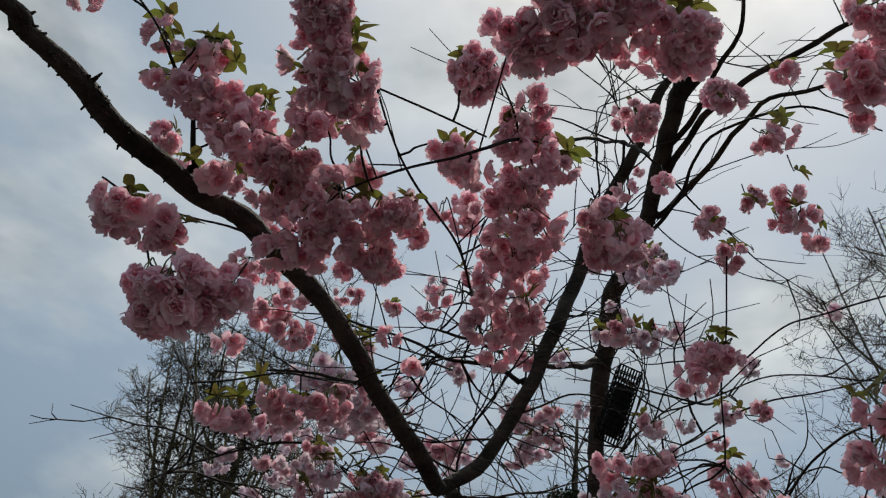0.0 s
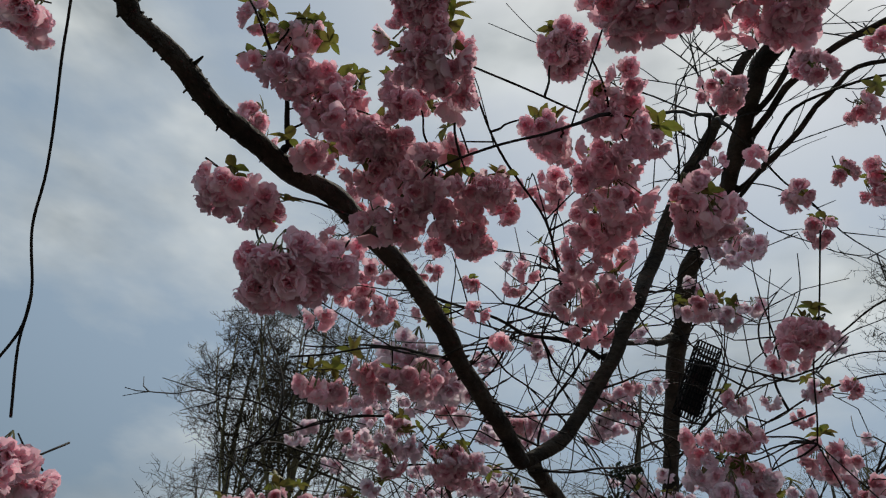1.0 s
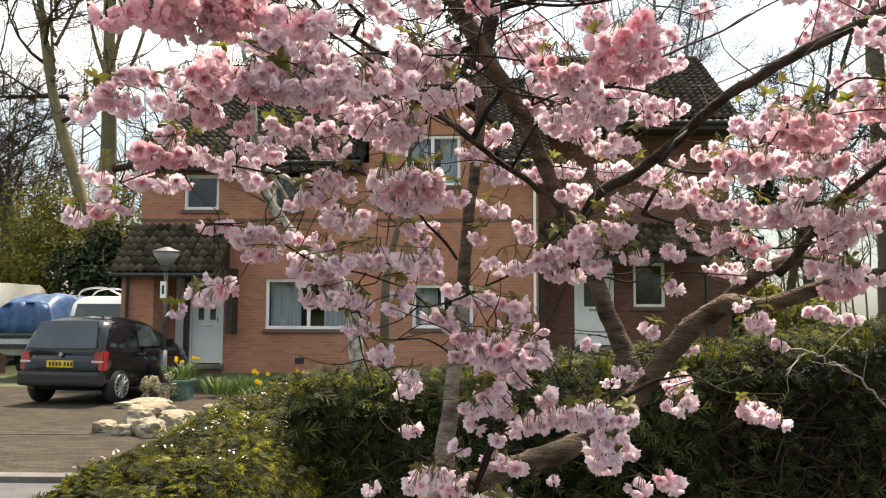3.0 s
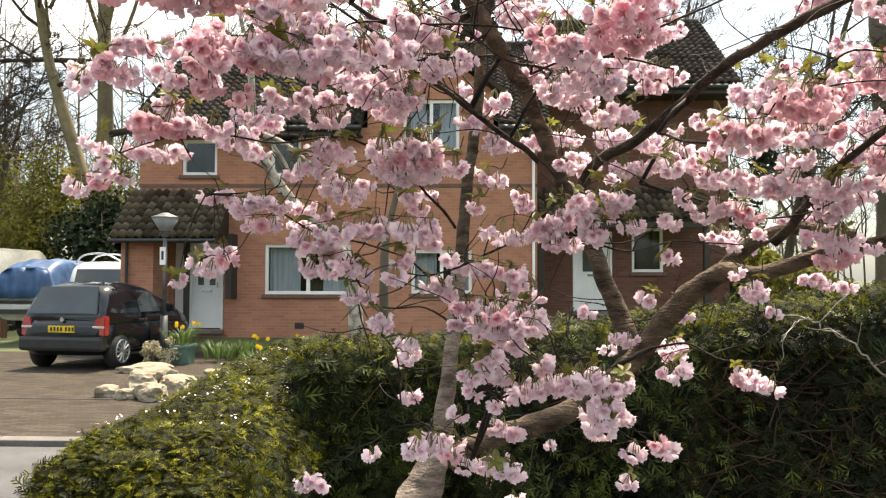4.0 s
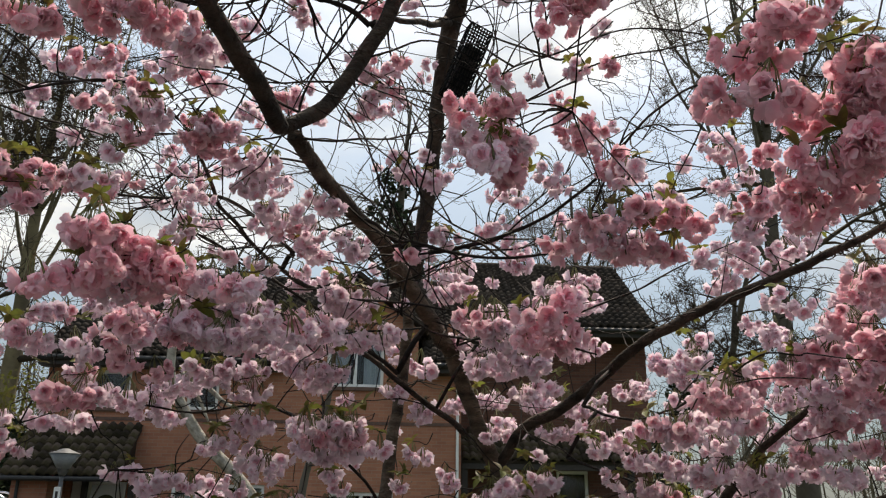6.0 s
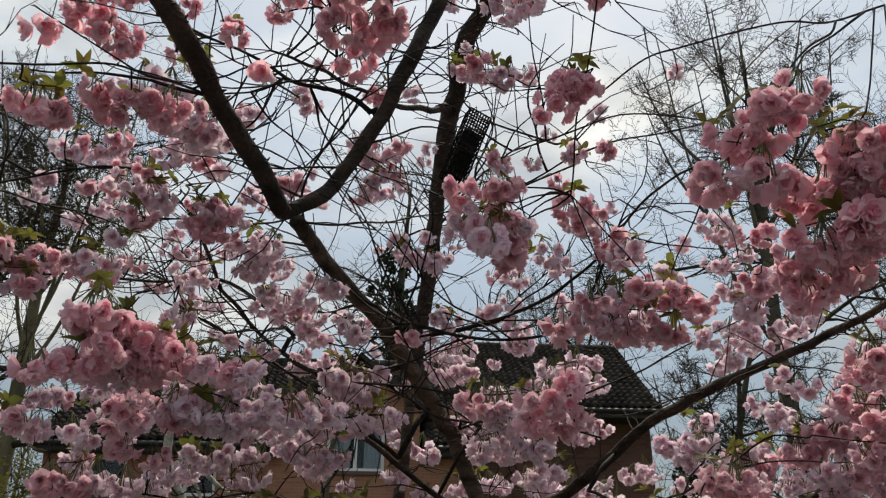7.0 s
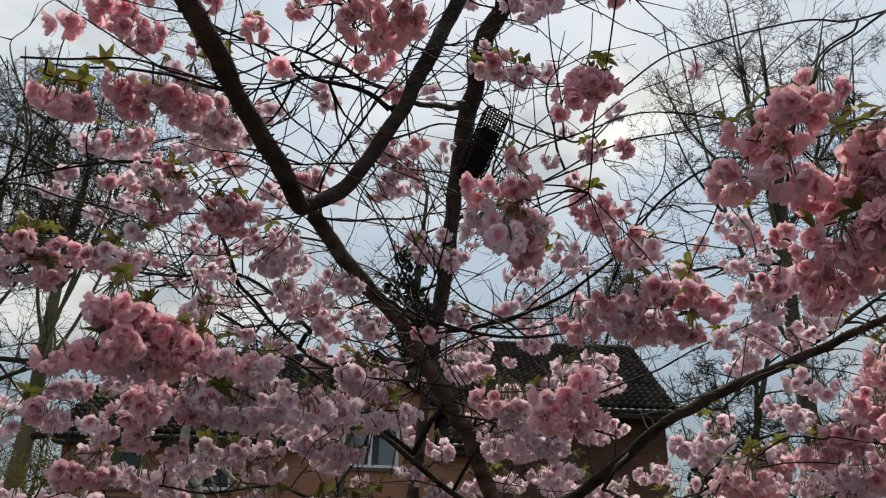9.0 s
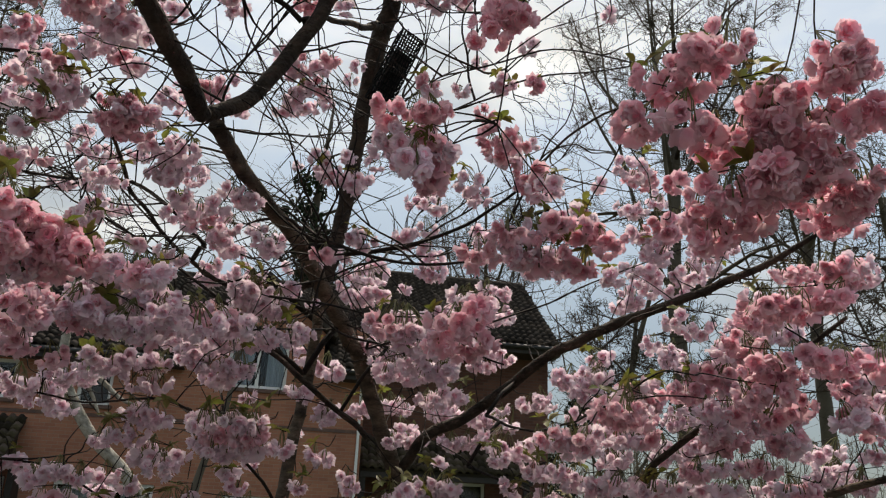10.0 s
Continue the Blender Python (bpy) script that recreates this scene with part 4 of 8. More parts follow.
def caravan():
    c = thing("caravan", "cream touring caravan with one rear window", "caravan", at=(-15.2, 22.4, 0.04))
    bm = prism(bmesh.new(), [(0.0, 0.45), (0.05, 1.5), (0.25, 2.35), (0.6, 2.56), (4.4, 2.56), (4.9, 2.2), (5.1, 1.2), (5.0, 0.45)], -1.3, 1.3)
    bmesh.ops.bevel(bm, geom=bm.edges[:], offset=0.09, segments=3, affect="EDGES")
    part("shell", bm, M_CARAVAN, c, smooth=True)
    w = part("rear_window", boxed(-0.75, 0.5, 0.0, 0.12, 1.45, 2.0, bevel=0.04), M_CARGLASS, c)
    part("window_trim", boxed(-0.8, 0.55, 0.03, 0.14, 1.4, 2.05, bevel=0.05), M_BLACK, c)
    part("blind", boxed(-0.68, 0.43, -0.006, -0.002, 1.52, 1.93), M_CURTAIN, w, "pale blind")
    part("vent", boxed(-0.35, 0.25, 0.14, 0.3, 2.2, 2.24), M_BLACK, c)
    part("bumper", boxed(-1.25, 1.25, -0.08, 0.1, 0.5, 0.72, bevel=0.04), M_WHITE, c)
    part("grab_rail", rod(bmesh.new(), (0.75, -0.06, 0.8), (0.75, -0.06, 1.7), 0.025), M_BLACK, c)
    part("vent_slots", boxed(-0.45, 0.25, -0.02, 0.05, 1.0, 1.1), M_BLACK, c)
    for s in (-1, 1):
        part("tyre", rod(bmesh.new(), (s * 1.0, 2.5, 0.33), (s * 1.25, 2.5, 0.33), 0.33, 0.33, 20), M_TYRE, c)
    part("roof_light", boxed(0.1, 0.6, 2.2, 2.7, 2.55, 2.64, bevel=0.03), M_WHITE, c)
    part("steady", boxed(-1.1, -1.0, 0.3, 0.4, 0.0, 0.46), M_STEEL, c)
    part("steady", boxed(1.0, 1.1, 0.3, 0.4, 0.0, 0.46), M_STEEL, c)


caravan()


def fence(p0, p1, high, mat_board, mat_post, label, z=0.02):
    p0, p1 = Vector((*p0, z)), Vector((*p1, z))
    run = (p1 - p0).length
    f = thing("fence", label, "fence", at=p0, turn=math.degrees(math.atan2(p1.y - p0.y, p1.x - p0.x)))
    n = int(run / 0.14)
    me = None
    for i in range(n):
        if me is None:
            o = part("board", boxed(0, 0.15, -0.012, 0.012, 0.04, high, bevel=0.003), mat_board, f)
            me = o.data
        else:
            o = hang("board", me, None, f)
            o.location = (i * 0.14, 0.012 * (i % 2), -0.015 * ((i * 7) % 3))
    for i in range(int(run / 1.8) + 1):
        part("post", boxed(i * 1.8 - 0.05, i * 1.8 + 0.05, 0.03, 0.13, 0, high + 0.06, bevel=0.006), mat_post, f)
    for zz in (0.3, high - 0.25):
        part("rail", boxed(0, run, 0.026, 0.07, zz, zz + 0.08), mat_post, f)


fence((-18.0, 21.2), (-12.0, 21.6), 1.3, M_FENCE, M_FENCE, "dark brown close-board garden fence")
fence((-20.0, 30.4), (-6.0, 30.0), 2.3, M_FENCE_NEW, M_FENCE, "orange-brown new timber fence panels behind the boat")


# ---- trees, shrubs and hedges round the place ----
def bare_tree(buf_t, buf_c, rnd, stems, levels=(9, 7, 6, 4), spread=0.55, fine=0.013):
    """Stems are lines of (x, y, z, radius); branches fork from them down to twigs. Thick wood goes to buf_t, the rest to buf_c."""

    def grow(p, d, length, r, lev):
        n = 4 if lev < 3 else 3
        pts, rad = [p], [r]
        dd = d
        for i in range(n):
            dd = (dd + Vector((rnd.uniform(-1, 1), rnd.uniform(-1, 1), rnd.uniform(-0.75, 0.85))) * (0.2 + 0.06 * lev)).normalized()
            pts.append(pts[-1] + dd * (length / n))
            rad.append(max(r * (1 - (i + 1) / n * 0.72), fine * 0.5))
        buf_c.tube(pts, rad, 5 if lev == 1 else (4 if lev == 2 else 3))
        if lev < len(levels):
            k = levels[lev]
            for i in range(k):
                s = 0.25 + 0.75 * (i + rnd.random()) / k
                j = min(int(s * n), n - 1)
                q = pts[j].lerp(pts[j + 1], s * n - j)
                side = Vector((rnd.uniform(-1, 1), rnd.uniform(-1, 1), rnd.uniform(-0.35, 0.75))).normalized()
                grow(q, (dd * 0.5 + side * 0.8).normalized(), length * rnd.uniform(0.45, 0.68), max(rad[j] * 0.55, fine), lev + 1)

    for st in stems:
        line = smooth_line(st, 5)
        buf_t.tube(line[:, :3], line[:, 3], 9, lump=0.12)
        k = levels[0]
        n = len(line)
        for i in range(k):
            s = 0.36 + 0.64 * (i + rnd.random()) / k
            a = line[min(int(s * (n - 1)), n - 1)]
            ang = i * 2.4 + rnd.uniform(-0.5, 0.5)
            up = rnd.uniform(0.1, 0.7)
            d = Vector((math.cos(ang) * spread, math.sin(ang) * spread, up)).normalized()
            high = st[-1][2] - st[0][2]
            grow(Vector(a[:3]), d, high * rnd.uniform(0.2, 0.34) * (1.15 - 0.5 * s), max(a[3] * 0.5, 0.03), 1)


def tree(at, stems, seed, label, trunk_mat, levels=(9, 7, 6, 4), spread=0.6, group="bare trees"):
    t = thing("tree", label, "tree", group, at=at)
    bt, bc = Buf(), Buf()
    bare_tree(bt, bc, random.Random(seed), stems, levels, spread)
    hang("trunk", bt.mesh("trunk"), trunk_mat, t)
    hang("crown", bc.mesh("crown"), M_FARTWIG, t)
    return t


def fan(rnd, base, high, reach, top, count, r0, turn0=0.0):
    """Limbs that leave a trunk one above another, swing out and then climb steeply."""
    limbs = []
    for k in range(count):
        a = turn0 + k * 2.4 + rnd.uniform(-0.4, 0.4)
        z0 = high[0] + (high[1] - high[0]) * (k + rnd.random()) / count
        out, up = reach * rnd.uniform(0.45, 1.0), top * rnd.uniform(0.86, 1.0) - z0
        dx, dy = math.cos(a) * out, math.sin(a) * out
        limbs.append([(base[0], base[1], z0, r0), (base[0] + dx * 0.42, base[1] + dy * 0.42, z0 + up * 0.22, r0 * 0.8),
                      (base[0] + dx * 0.78, base[1] + dy * 0.78, z0 + up * 0.58, r0 * 0.5), (base[0] + dx, base[1] + dy, z0 + up, 0.025)])
    return limbs


big = tree((-13.45, 30, 0.0), [[(0, 0, -0.1, 0.44), (0.05, 0, 4, 0.38), (0.1, 0.1, 8, 0.30), (0.0, 0, 13, 0.2), (0.2, 0, 18, 0.1), (0.1, 0, 23.5, 0.03)],
                              [(-0.1, 0, 3.6, 0.27), (-1.2, 0.1, 7, 0.24), (-2.3, 0.2, 10.5, 0.18), (-3.0, 0.2, 15, 0.11), (-3.4, 0.3, 22, 0.03)],
                              *fan(random.Random(4), (0.08, 0.05), (9.5, 15.5), 3.6, 23.8, 10, 0.085, 0.5),
                              *fan(random.Random(6), (-2.2, 0.2), (10.5, 14.5), 3.0, 22.0, 7, 0.07, 2.0)], 3,
           "tall bare many-limbed tree with mossy trunk behind the drive", M_MOSSBARK, (6, 6, 5, 4), 0.95)
right = tree((15.2, 28.5, 0.0), [[(0, 0, -0.1, 0.45), (0.1, 0, 5, 0.38), (-0.1, 0.1, 11, 0.3), (0.2, 0, 17, 0.2), (0.4, 0, 22, 0.1), (0.5, 0, 26.5, 0.03)],
                                 *fan(random.Random(12), (0.0, 0.0), (9.5, 19.5), 5.6, 26.5, 13, 0.10, 1.1)], 11,
             "tall bare broad-crowned tree beyond the hedge", M_FARBARK, (6, 5, 4, 4), 0.95)
slim = tree((-18.2, 31, 0.0), [[(0, 0, -0.1, 0.22), (0.6, 0, 4, 0.18), (-0.4, 0.1, 8, 0.12), (-1.0, 0, 12, 0.04)],
                               [(2.2, 0, -0.1, 0.2), (1.2, 0, 4, 0.17), (-0.6, 0, 9, 0.12), (-2.4, 0, 13, 0.04)],
                               *fan(random.Random(15), (0.2, 0.0), (3.0, 8.0), 3.2, 12.0, 6, 0.07, 0.8)], 23,
            "slender leaning bare trees over the fence", M_FARBARK, (6, 5, 5, 4), 0.95)
for src, x, y, turn, k in ((right, 24.5, 33, 70, 0.95), (right, 11.0, 43, 150, 0.8), (slim, 22.5, 25, 40, 1.2), (slim, -8.5, 34, 200, 1.05), (slim, 12.2, 27, 110, 0.9)):
    c = copy_thing(src, pose(x, y, 0, 0, 0, turn))
    c.scale = (k, k, k)
    tagged(c, "bare deciduous tree in the woods behind the garden")


def leaf_cloud(buf, rnd, centre, size, count, leaf, slot=0):
    """Many small folded leaves in a lumpy cloud."""
    lumps = [(Vector((rnd.gauss(0, 0.5) * size[0], rnd.gauss(0, 0.5) * size[1], rnd.gauss(0, 0.45) * size[2])), rnd.uniform(0.22, 0.5)) for _ in range(14)]
    c = Vector(centre)
    for _ in range(count):
        o, k = rnd.choice(lumps)
        d = Vector((rnd.gauss(0, 1), rnd.gauss(0, 1), rnd.gauss(0, 1))).normalized() * k * (rnd.random() ** 0.4)
        p = c + o + Vector((d.x * size[0], d.y * size[1], d.z * size[2]))
        a = Vector((rnd.gauss(0, 1), rnd.gauss(0, 1), rnd.gauss(0, 0.6))).normalized() * leaf * rnd.uniform(0.6, 1.3)
        b = a.cross(Vector((rnd.gauss(0, 1), rnd.gauss(0, 1), rnd.gauss(0, 1)))).normalized() * leaf * 0.42
        buf.add([p - a * 0.5, p + b, p + a * 0.5, p - b], [(0, 1, 2, 3)], slot)


def shrub(at, size, count, leaf, material, label, seed, stems=5):
    s = thing("shrub", label, "shrub", at=at)
    rnd = random.Random(seed)
    b, w = Buf(), Buf()
    leaf_cloud(b, rnd, (0, 0, size[2] * 0.95), size, count, leaf)
    hang("foliage", b.mesh("foliage", False), material, s)
    for i in range(stems):
        a = i * 2.4
        tip = (math.cos(a) * size[0] * 0.6, math.sin(a) * size[1] * 0.6, size[2] * rnd.uniform(0.9, 1.6))
        w.tube(smooth_line([(0.1 * math.cos(a), 0.1 * math.sin(a), -0.05), (tip[0] * 0.4, tip[1] * 0.4, tip[2] * 0.5), tip], 3), np.linspace(0.04, 0.012, 7), 5)
    hang("stems", w.mesh("stems"), M_FARBARK, s)
    return s


shrub((-15.5, 29.0, 0), (3.4, 1.0, 4.2), 8500, 0.14, M_SHRUB, "yellow-green budding shrub in front of the woods", 1)
shrub((-19.5, 30.0, 0), (2.4, 1.0, 1.8), 3600, 0.16, M_SHRUB, "yellow-green budding shrub in front of the woods", 2)
shrub((-12.3, 28.0, 0), (2.9, 1.2, 2.6), 10000, 0.18, M_IVY, "dark evergreen bush beside the house", 3)
shrub((8.4, 25.5, 0), (1.6, 1.4, 2.4), 6000, 0.17, M_IVY, "dark evergreen bush at the end of the house", 4)
shrub((8.0, 19.5, 0), (0.9, 0.9, 1.5), 3000, 0.13, M_SHRUB, "light green shrub at the end of the house", 6)


def ivy_tree(at, high, seed):
    t = thing("tree", "ivy-clad tree with bare upper twigs behind the house", "tree", at=at)
    rnd = random.Random(seed)
    bt, bc, bl = Buf(), Buf(), Buf()
    bare_tree(bt, bc, rnd, [[(0, 0, -0.1, 0.35), (0.2, 0, high * 0.3, 0.28), (0, 0, high * 0.65, 0.18), (0.4, 0, high, 0.05)]], (10, 6, 4, 4), 0.7)
    hang("trunk", bt.mesh("trunk"), M_FARBARK, t)
    hang("crown", bc.mesh("crown"), M_FARTWIG, t)
    for i in range(9):
        leaf_cloud(bl, rnd, (rnd.uniform(-0.5, 0.6), 0, high * (0.2 + 0.07 * i)), (1.2 - 0.05 * i, 1.0, 1.1), 900, 0.17)
    hang("ivy", bl.mesh("ivy", False), M_IVY, t, "dark ivy leaves")


ivy_tree((0.6, 31, 0), 19.0, 31)


def conifer(at, high, wide, seed):
    t = thing("tree", "dense dark green conifer behind the caravan", "tree", "conifers", at=at)
    rnd = random.Random(seed)
    b, w = Buf(), Buf()
    w.tube([(0, 0, -0.1), (0, 0, high * 0.5), (0, 0, high)], [0.22, 0.14, 0.02], 8)
    n = 230
    for i in range(n):
        s = (i + rnd.random()) / n
        z = high * (0.12 + 0.88 * s)
        reach = wide * (1 - s) ** 0.75 * rnd.uniform(0.65, 1.15) + 0.12
        a = i * 2.399
        d = Vector((math.cos(a), math.sin(a), 0))
        tip = Vector((0, 0, z)) + d * reach + Vector((0, 0, reach * rnd.uniform(-0.3, 0.12)))
        w.tube([(0, 0, z), tip], [0.03, 0.008], 3)
        for k in range(int(10 + reach * 34)):
            u = rnd.uniform(0.15, 1.05)
            p = Vector((0, 0, z)).lerp(tip, u) + Vector((rnd.gauss(0, 0.14), rnd.gauss(0, 0.14), rnd.gauss(-0.05, 0.09)))
            e = (d * rnd.uniform(0.1, 0.3) + Vector((rnd.gauss(0, 0.12), rnd.gauss(0, 0.12), rnd.uniform(-0.2, 0.04))))
            sd = e.cross(Vector((rnd.gauss(0, 1), rnd.gauss(0, 1), 1))).normalized() * 0.045
            b.add([p - sd, p + sd, p + e], [(0, 1, 2)])
    hang("trunk", w.mesh("trunk"), M_FARBARK, t)
    hang("crown", b.mesh("crown", False), M_CONIFER, t)


conifer((-20.8, 28, 0), 11.4, 3.5, 8)
conifer((-23.6, 28.6, 0), 10.9, 3.4, 9)


def far_woods():
    """A belt of thin bare stems and twigs far behind everything."""
    rnd = random.Random(77)
    b = Buf()
    for i in range(470):
        x, y = (rnd.uniform(-95, 95), rnd.uniform(58, 90)) if i < 300 else (rnd.uniform(-44, -9), rnd.uniform(36, 58))
        h = rnd.uniform(7, 15)
        p = Vector((x, y, -0.1))
        lean = rnd.uniform(-0.08, 0.08)
        b.tube([p, p + Vector((lean * h * 0.5, 0, h * 0.5)), p + Vector((lean * h, 0, h))], [0.1, 0.07, 0.02], 4)
        for k in range(13):
            q = p + Vector((lean * h * 0.5, 0, h * rnd.uniform(0.25, 0.95)))
            e = q + Vector((rnd.gauss(0, 1.3), rnd.gauss(0, 0.6), rnd.uniform(0.3, 2.6)))
            b.tube([q, e], [0.04, 0.015], 3)
            for m in range(3):
                f = q.lerp(e, rnd.uniform(0.3, 1))
                b.tube([f, f + Vector((rnd.gauss(0, 0.8), 0, rnd.uniform(0.1, 1.3)))], [0.02, 0.01], 3)
    w = hang("far_woods", b.mesh("far_woods"), M_FARWOOD)
    tagged(w, "far belt of bare woodland behind the houses", "woodland", kind="stuff")
    b = Buf()
    for i in range(46):
        leaf_cloud(b, rnd, (rnd.uniform(-60, 60), rnd.uniform(48, 60), rnd.uniform(0.6, 2.2)), (3.2, 1.5, 1.8), 420, 0.4)
    # unseen leaf belt behind the camera, added to darken the window reflections
    for i in range(46):
        leaf_cloud(b, rnd, (rnd.uniform(-60, 60), rnd.uniform(-46, -34), rnd.uniform(1.0, 6.0)), (4.5, 2.0, 3.5), 420, 0.7)
    w = hang("far_undergrowth", b.mesh("far_undergrowth", False), M_SHRUB)
    tagged(w, "yellow-green woodland undergrowth in the distance, with an unseen leaf belt behind the camera", "undergrowth", kind="stuff")


far_woods()


def frond(rnd, size):
    """One flat conifer spray: a tapering axis with pairs of leaflets."""
    v, f = [], []

    def blade(p, d, length, width):
        s = Vector((-d.y, d.x, 0)) * width
        i = len(v)
        v.extend([p, p + d * length * 0.5 + s, p + d * length, p + d * length * 0.5 - s])
        f.append((i, i + 1, i + 2, i + 3))

    blade(Vector((0, 0, 0)), Vector((0, 1, 0)), size, size * 0.045)
    for k in range(3):
        u = 0.18 + 0.25 * k
        for s in (-1, 1):
            d = Vector((s * rnd.uniform(0.6, 0.9), 0.75, 0)).normalized()
            blade(Vector((0, size * u, 0)), d, size * (0.55 - 0.11 * k) * rnd.uniform(0.8, 1.15), size * 0.05)
    v = [p + Vector((0, 0, -0.35 * p.y * p.y / size)) for p in v]
    return np.array([tuple(p) for p in v]), f


def hedge(name, label, top, y_line, seed, per, brown=0.0):
    """A clipped conifer hedge. top: surface points (x, y, z, normal); y_line: core boxes (x0, x1, y0, y1, height)."""
    h = thing(name, label, "hedge")
    # filler boxes painted near black, standing for the shade between the fronds
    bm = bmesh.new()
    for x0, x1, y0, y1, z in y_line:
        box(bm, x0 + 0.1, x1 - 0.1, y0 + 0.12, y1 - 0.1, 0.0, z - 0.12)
    part("core", bm, M_HEDGE_CORE_SHADE, h)
    rnd = random.Random(seed)
    kinds = [frond(rnd, s) for s in (0.04, 0.05, 0.075, 0.06)]
    outer, inner, dead, fern = Buf(), Buf(), Buf(), Buf()
    for p, nrm, lit in top(rnd, per):
        fv, ff = rnd.choice(kinds)
        nrm = (nrm + Vector((rnd.gauss(0, 0.45), rnd.gauss(0, 0.45), rnd.gauss(0.1, 0.4)))).normalized()
        tang = Vector((rnd.gauss(0, 1), rnd.gauss(0, 1), rnd.gauss(0.3, 0.8)))
        tang = (tang - nrm * tang.dot(nrm) * 0.6).normalized()
        x = tang.cross(nrm).normalized()
        m = np.array([x, tang, x.cross(tang)]).T
        k = rnd.uniform(0.7, 1.3)
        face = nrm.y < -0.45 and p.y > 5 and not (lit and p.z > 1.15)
        if not lit and rnd.random() < brown * (1.8 if p.x > 1.9 else 0.1) and p.z < 1.15:
            q = [Vector(p)]
            step = Vector((rnd.gauss(0, 0.07), rnd.gauss(-0.015, 0.03), rnd.gauss(0.02, 0.05)))
            for _ in range(3):
                step = step + Vector((rnd.gauss(0, 0.03), rnd.gauss(0, 0.02), rnd.gauss(0, 0.03)))
                q.append(q[-1] + step)
            dead.tube(q, [0.006, 0.005, 0.004, 0.002], 3)
        else:
            if face and rnd.random() < (0.12 if p.x < 2.0 else 0.04):
                fern.add(fv * k * 2.1 @ m.T + np.array(p) - np.array((0, 0.05, 0)), ff)
            elif not face or rnd.random() < 0.75:
                # lit fronds get the bright copy, the rest and half the top the shaded one
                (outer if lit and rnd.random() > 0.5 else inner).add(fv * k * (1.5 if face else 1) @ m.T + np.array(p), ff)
    for b, n, mt in ((outer, "clipped_top", M_HEDGE_LIT), (inner, "side_foliage", M_HEDGE_SHADED), (dead, "dead_twigs", M_DEADTWIG), (fern, "face_sprays", M_HEDGE_FERN)):
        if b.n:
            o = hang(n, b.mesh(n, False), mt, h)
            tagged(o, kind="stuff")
    return h


def drive_hedge_skin(rnd, per):
    """A hedge that comes along the drive: rounded top and its end and inner side."""
    for _ in range(int(per * 26)):
        y = 3.6 + 5.8 * rnd.random() ** 1.5
        u = rnd.uniform(-1, 1)
        half, mid = 0.60 + 0.03 * math.sin(y * 3), -1.2 - 0.02 * math.sin(y * 2)
        s = max(0.0, 1 - abs(u) ** 3.2) ** 0.35
        x = mid + half * u
        end = min(1.0, (y - 3.6) / 0.5) ** 0.4
        z = (0.45 + 0.44 * s) * (0.55 + 0.45 * end) + 0.07 * noise.noise(Vector((x * 2.3, y * 2.3, 0.3))) + 0.03 * noise.noise(Vector((x * 7, y * 7, 0.9))) + 0.03 * (y - 5)
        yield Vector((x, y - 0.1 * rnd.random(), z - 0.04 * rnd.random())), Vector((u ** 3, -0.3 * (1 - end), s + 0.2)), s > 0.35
    for _ in range(int(per * 9)):
        x = rnd.uniform(-1.82, -0.58)
        z = rnd.uniform(0.0, 0.72)
        yield Vector((x, 3.62 + 0.1 * rnd.random() + 0.25 * (z / 0.7) ** 3, z)), Vector((0, -1, 0.4)), z > 0.42
    for _ in range(int(per * 9)):
        y = rnd.uniform(3.6, 5.2)
        z = rnd.uniform(0.0, 0.6)
        yield Vector((-0.6 + 0.06 * rnd.random(), y, z)), Vector((1, -0.2, 0.3)), z > 0.45


def garden_hedge_skin(rnd, per):
    """A thick hedge across the garden, its clipped top rising along it."""
    def high(x):
        return 1.22 + 0.10 * max(0, x) + 0.05 * max(0, x - 2.6)
    for _ in range(int(per * 22)):
        x, y = rnd.uniform(-0.75, 6.2), 5.12 + 1.5 * rnd.random()
        z = high(x) + 0.07 * noise.noise(Vector((x * 1.7, y * 1.7, 0))) + 0.04 * noise.noise(Vector((x * 6, y * 6, 2))) - 0.14 * max(0, (5.35 - y) / 0.2)
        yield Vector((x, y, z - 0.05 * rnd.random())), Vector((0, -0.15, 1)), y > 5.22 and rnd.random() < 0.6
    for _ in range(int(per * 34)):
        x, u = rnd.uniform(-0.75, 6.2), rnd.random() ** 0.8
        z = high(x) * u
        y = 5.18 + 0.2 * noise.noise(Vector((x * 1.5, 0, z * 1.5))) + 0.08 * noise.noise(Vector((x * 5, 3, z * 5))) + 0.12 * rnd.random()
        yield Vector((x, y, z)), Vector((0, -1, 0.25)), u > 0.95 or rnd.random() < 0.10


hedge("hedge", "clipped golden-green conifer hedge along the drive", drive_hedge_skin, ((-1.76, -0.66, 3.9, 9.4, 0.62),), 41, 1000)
hedge("hedge", "tall conifer hedge, green on top, painted as shaded and brown-twigged on its side", garden_hedge_skin,
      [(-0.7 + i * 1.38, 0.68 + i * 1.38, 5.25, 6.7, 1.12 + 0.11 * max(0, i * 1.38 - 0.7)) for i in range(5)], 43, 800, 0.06)


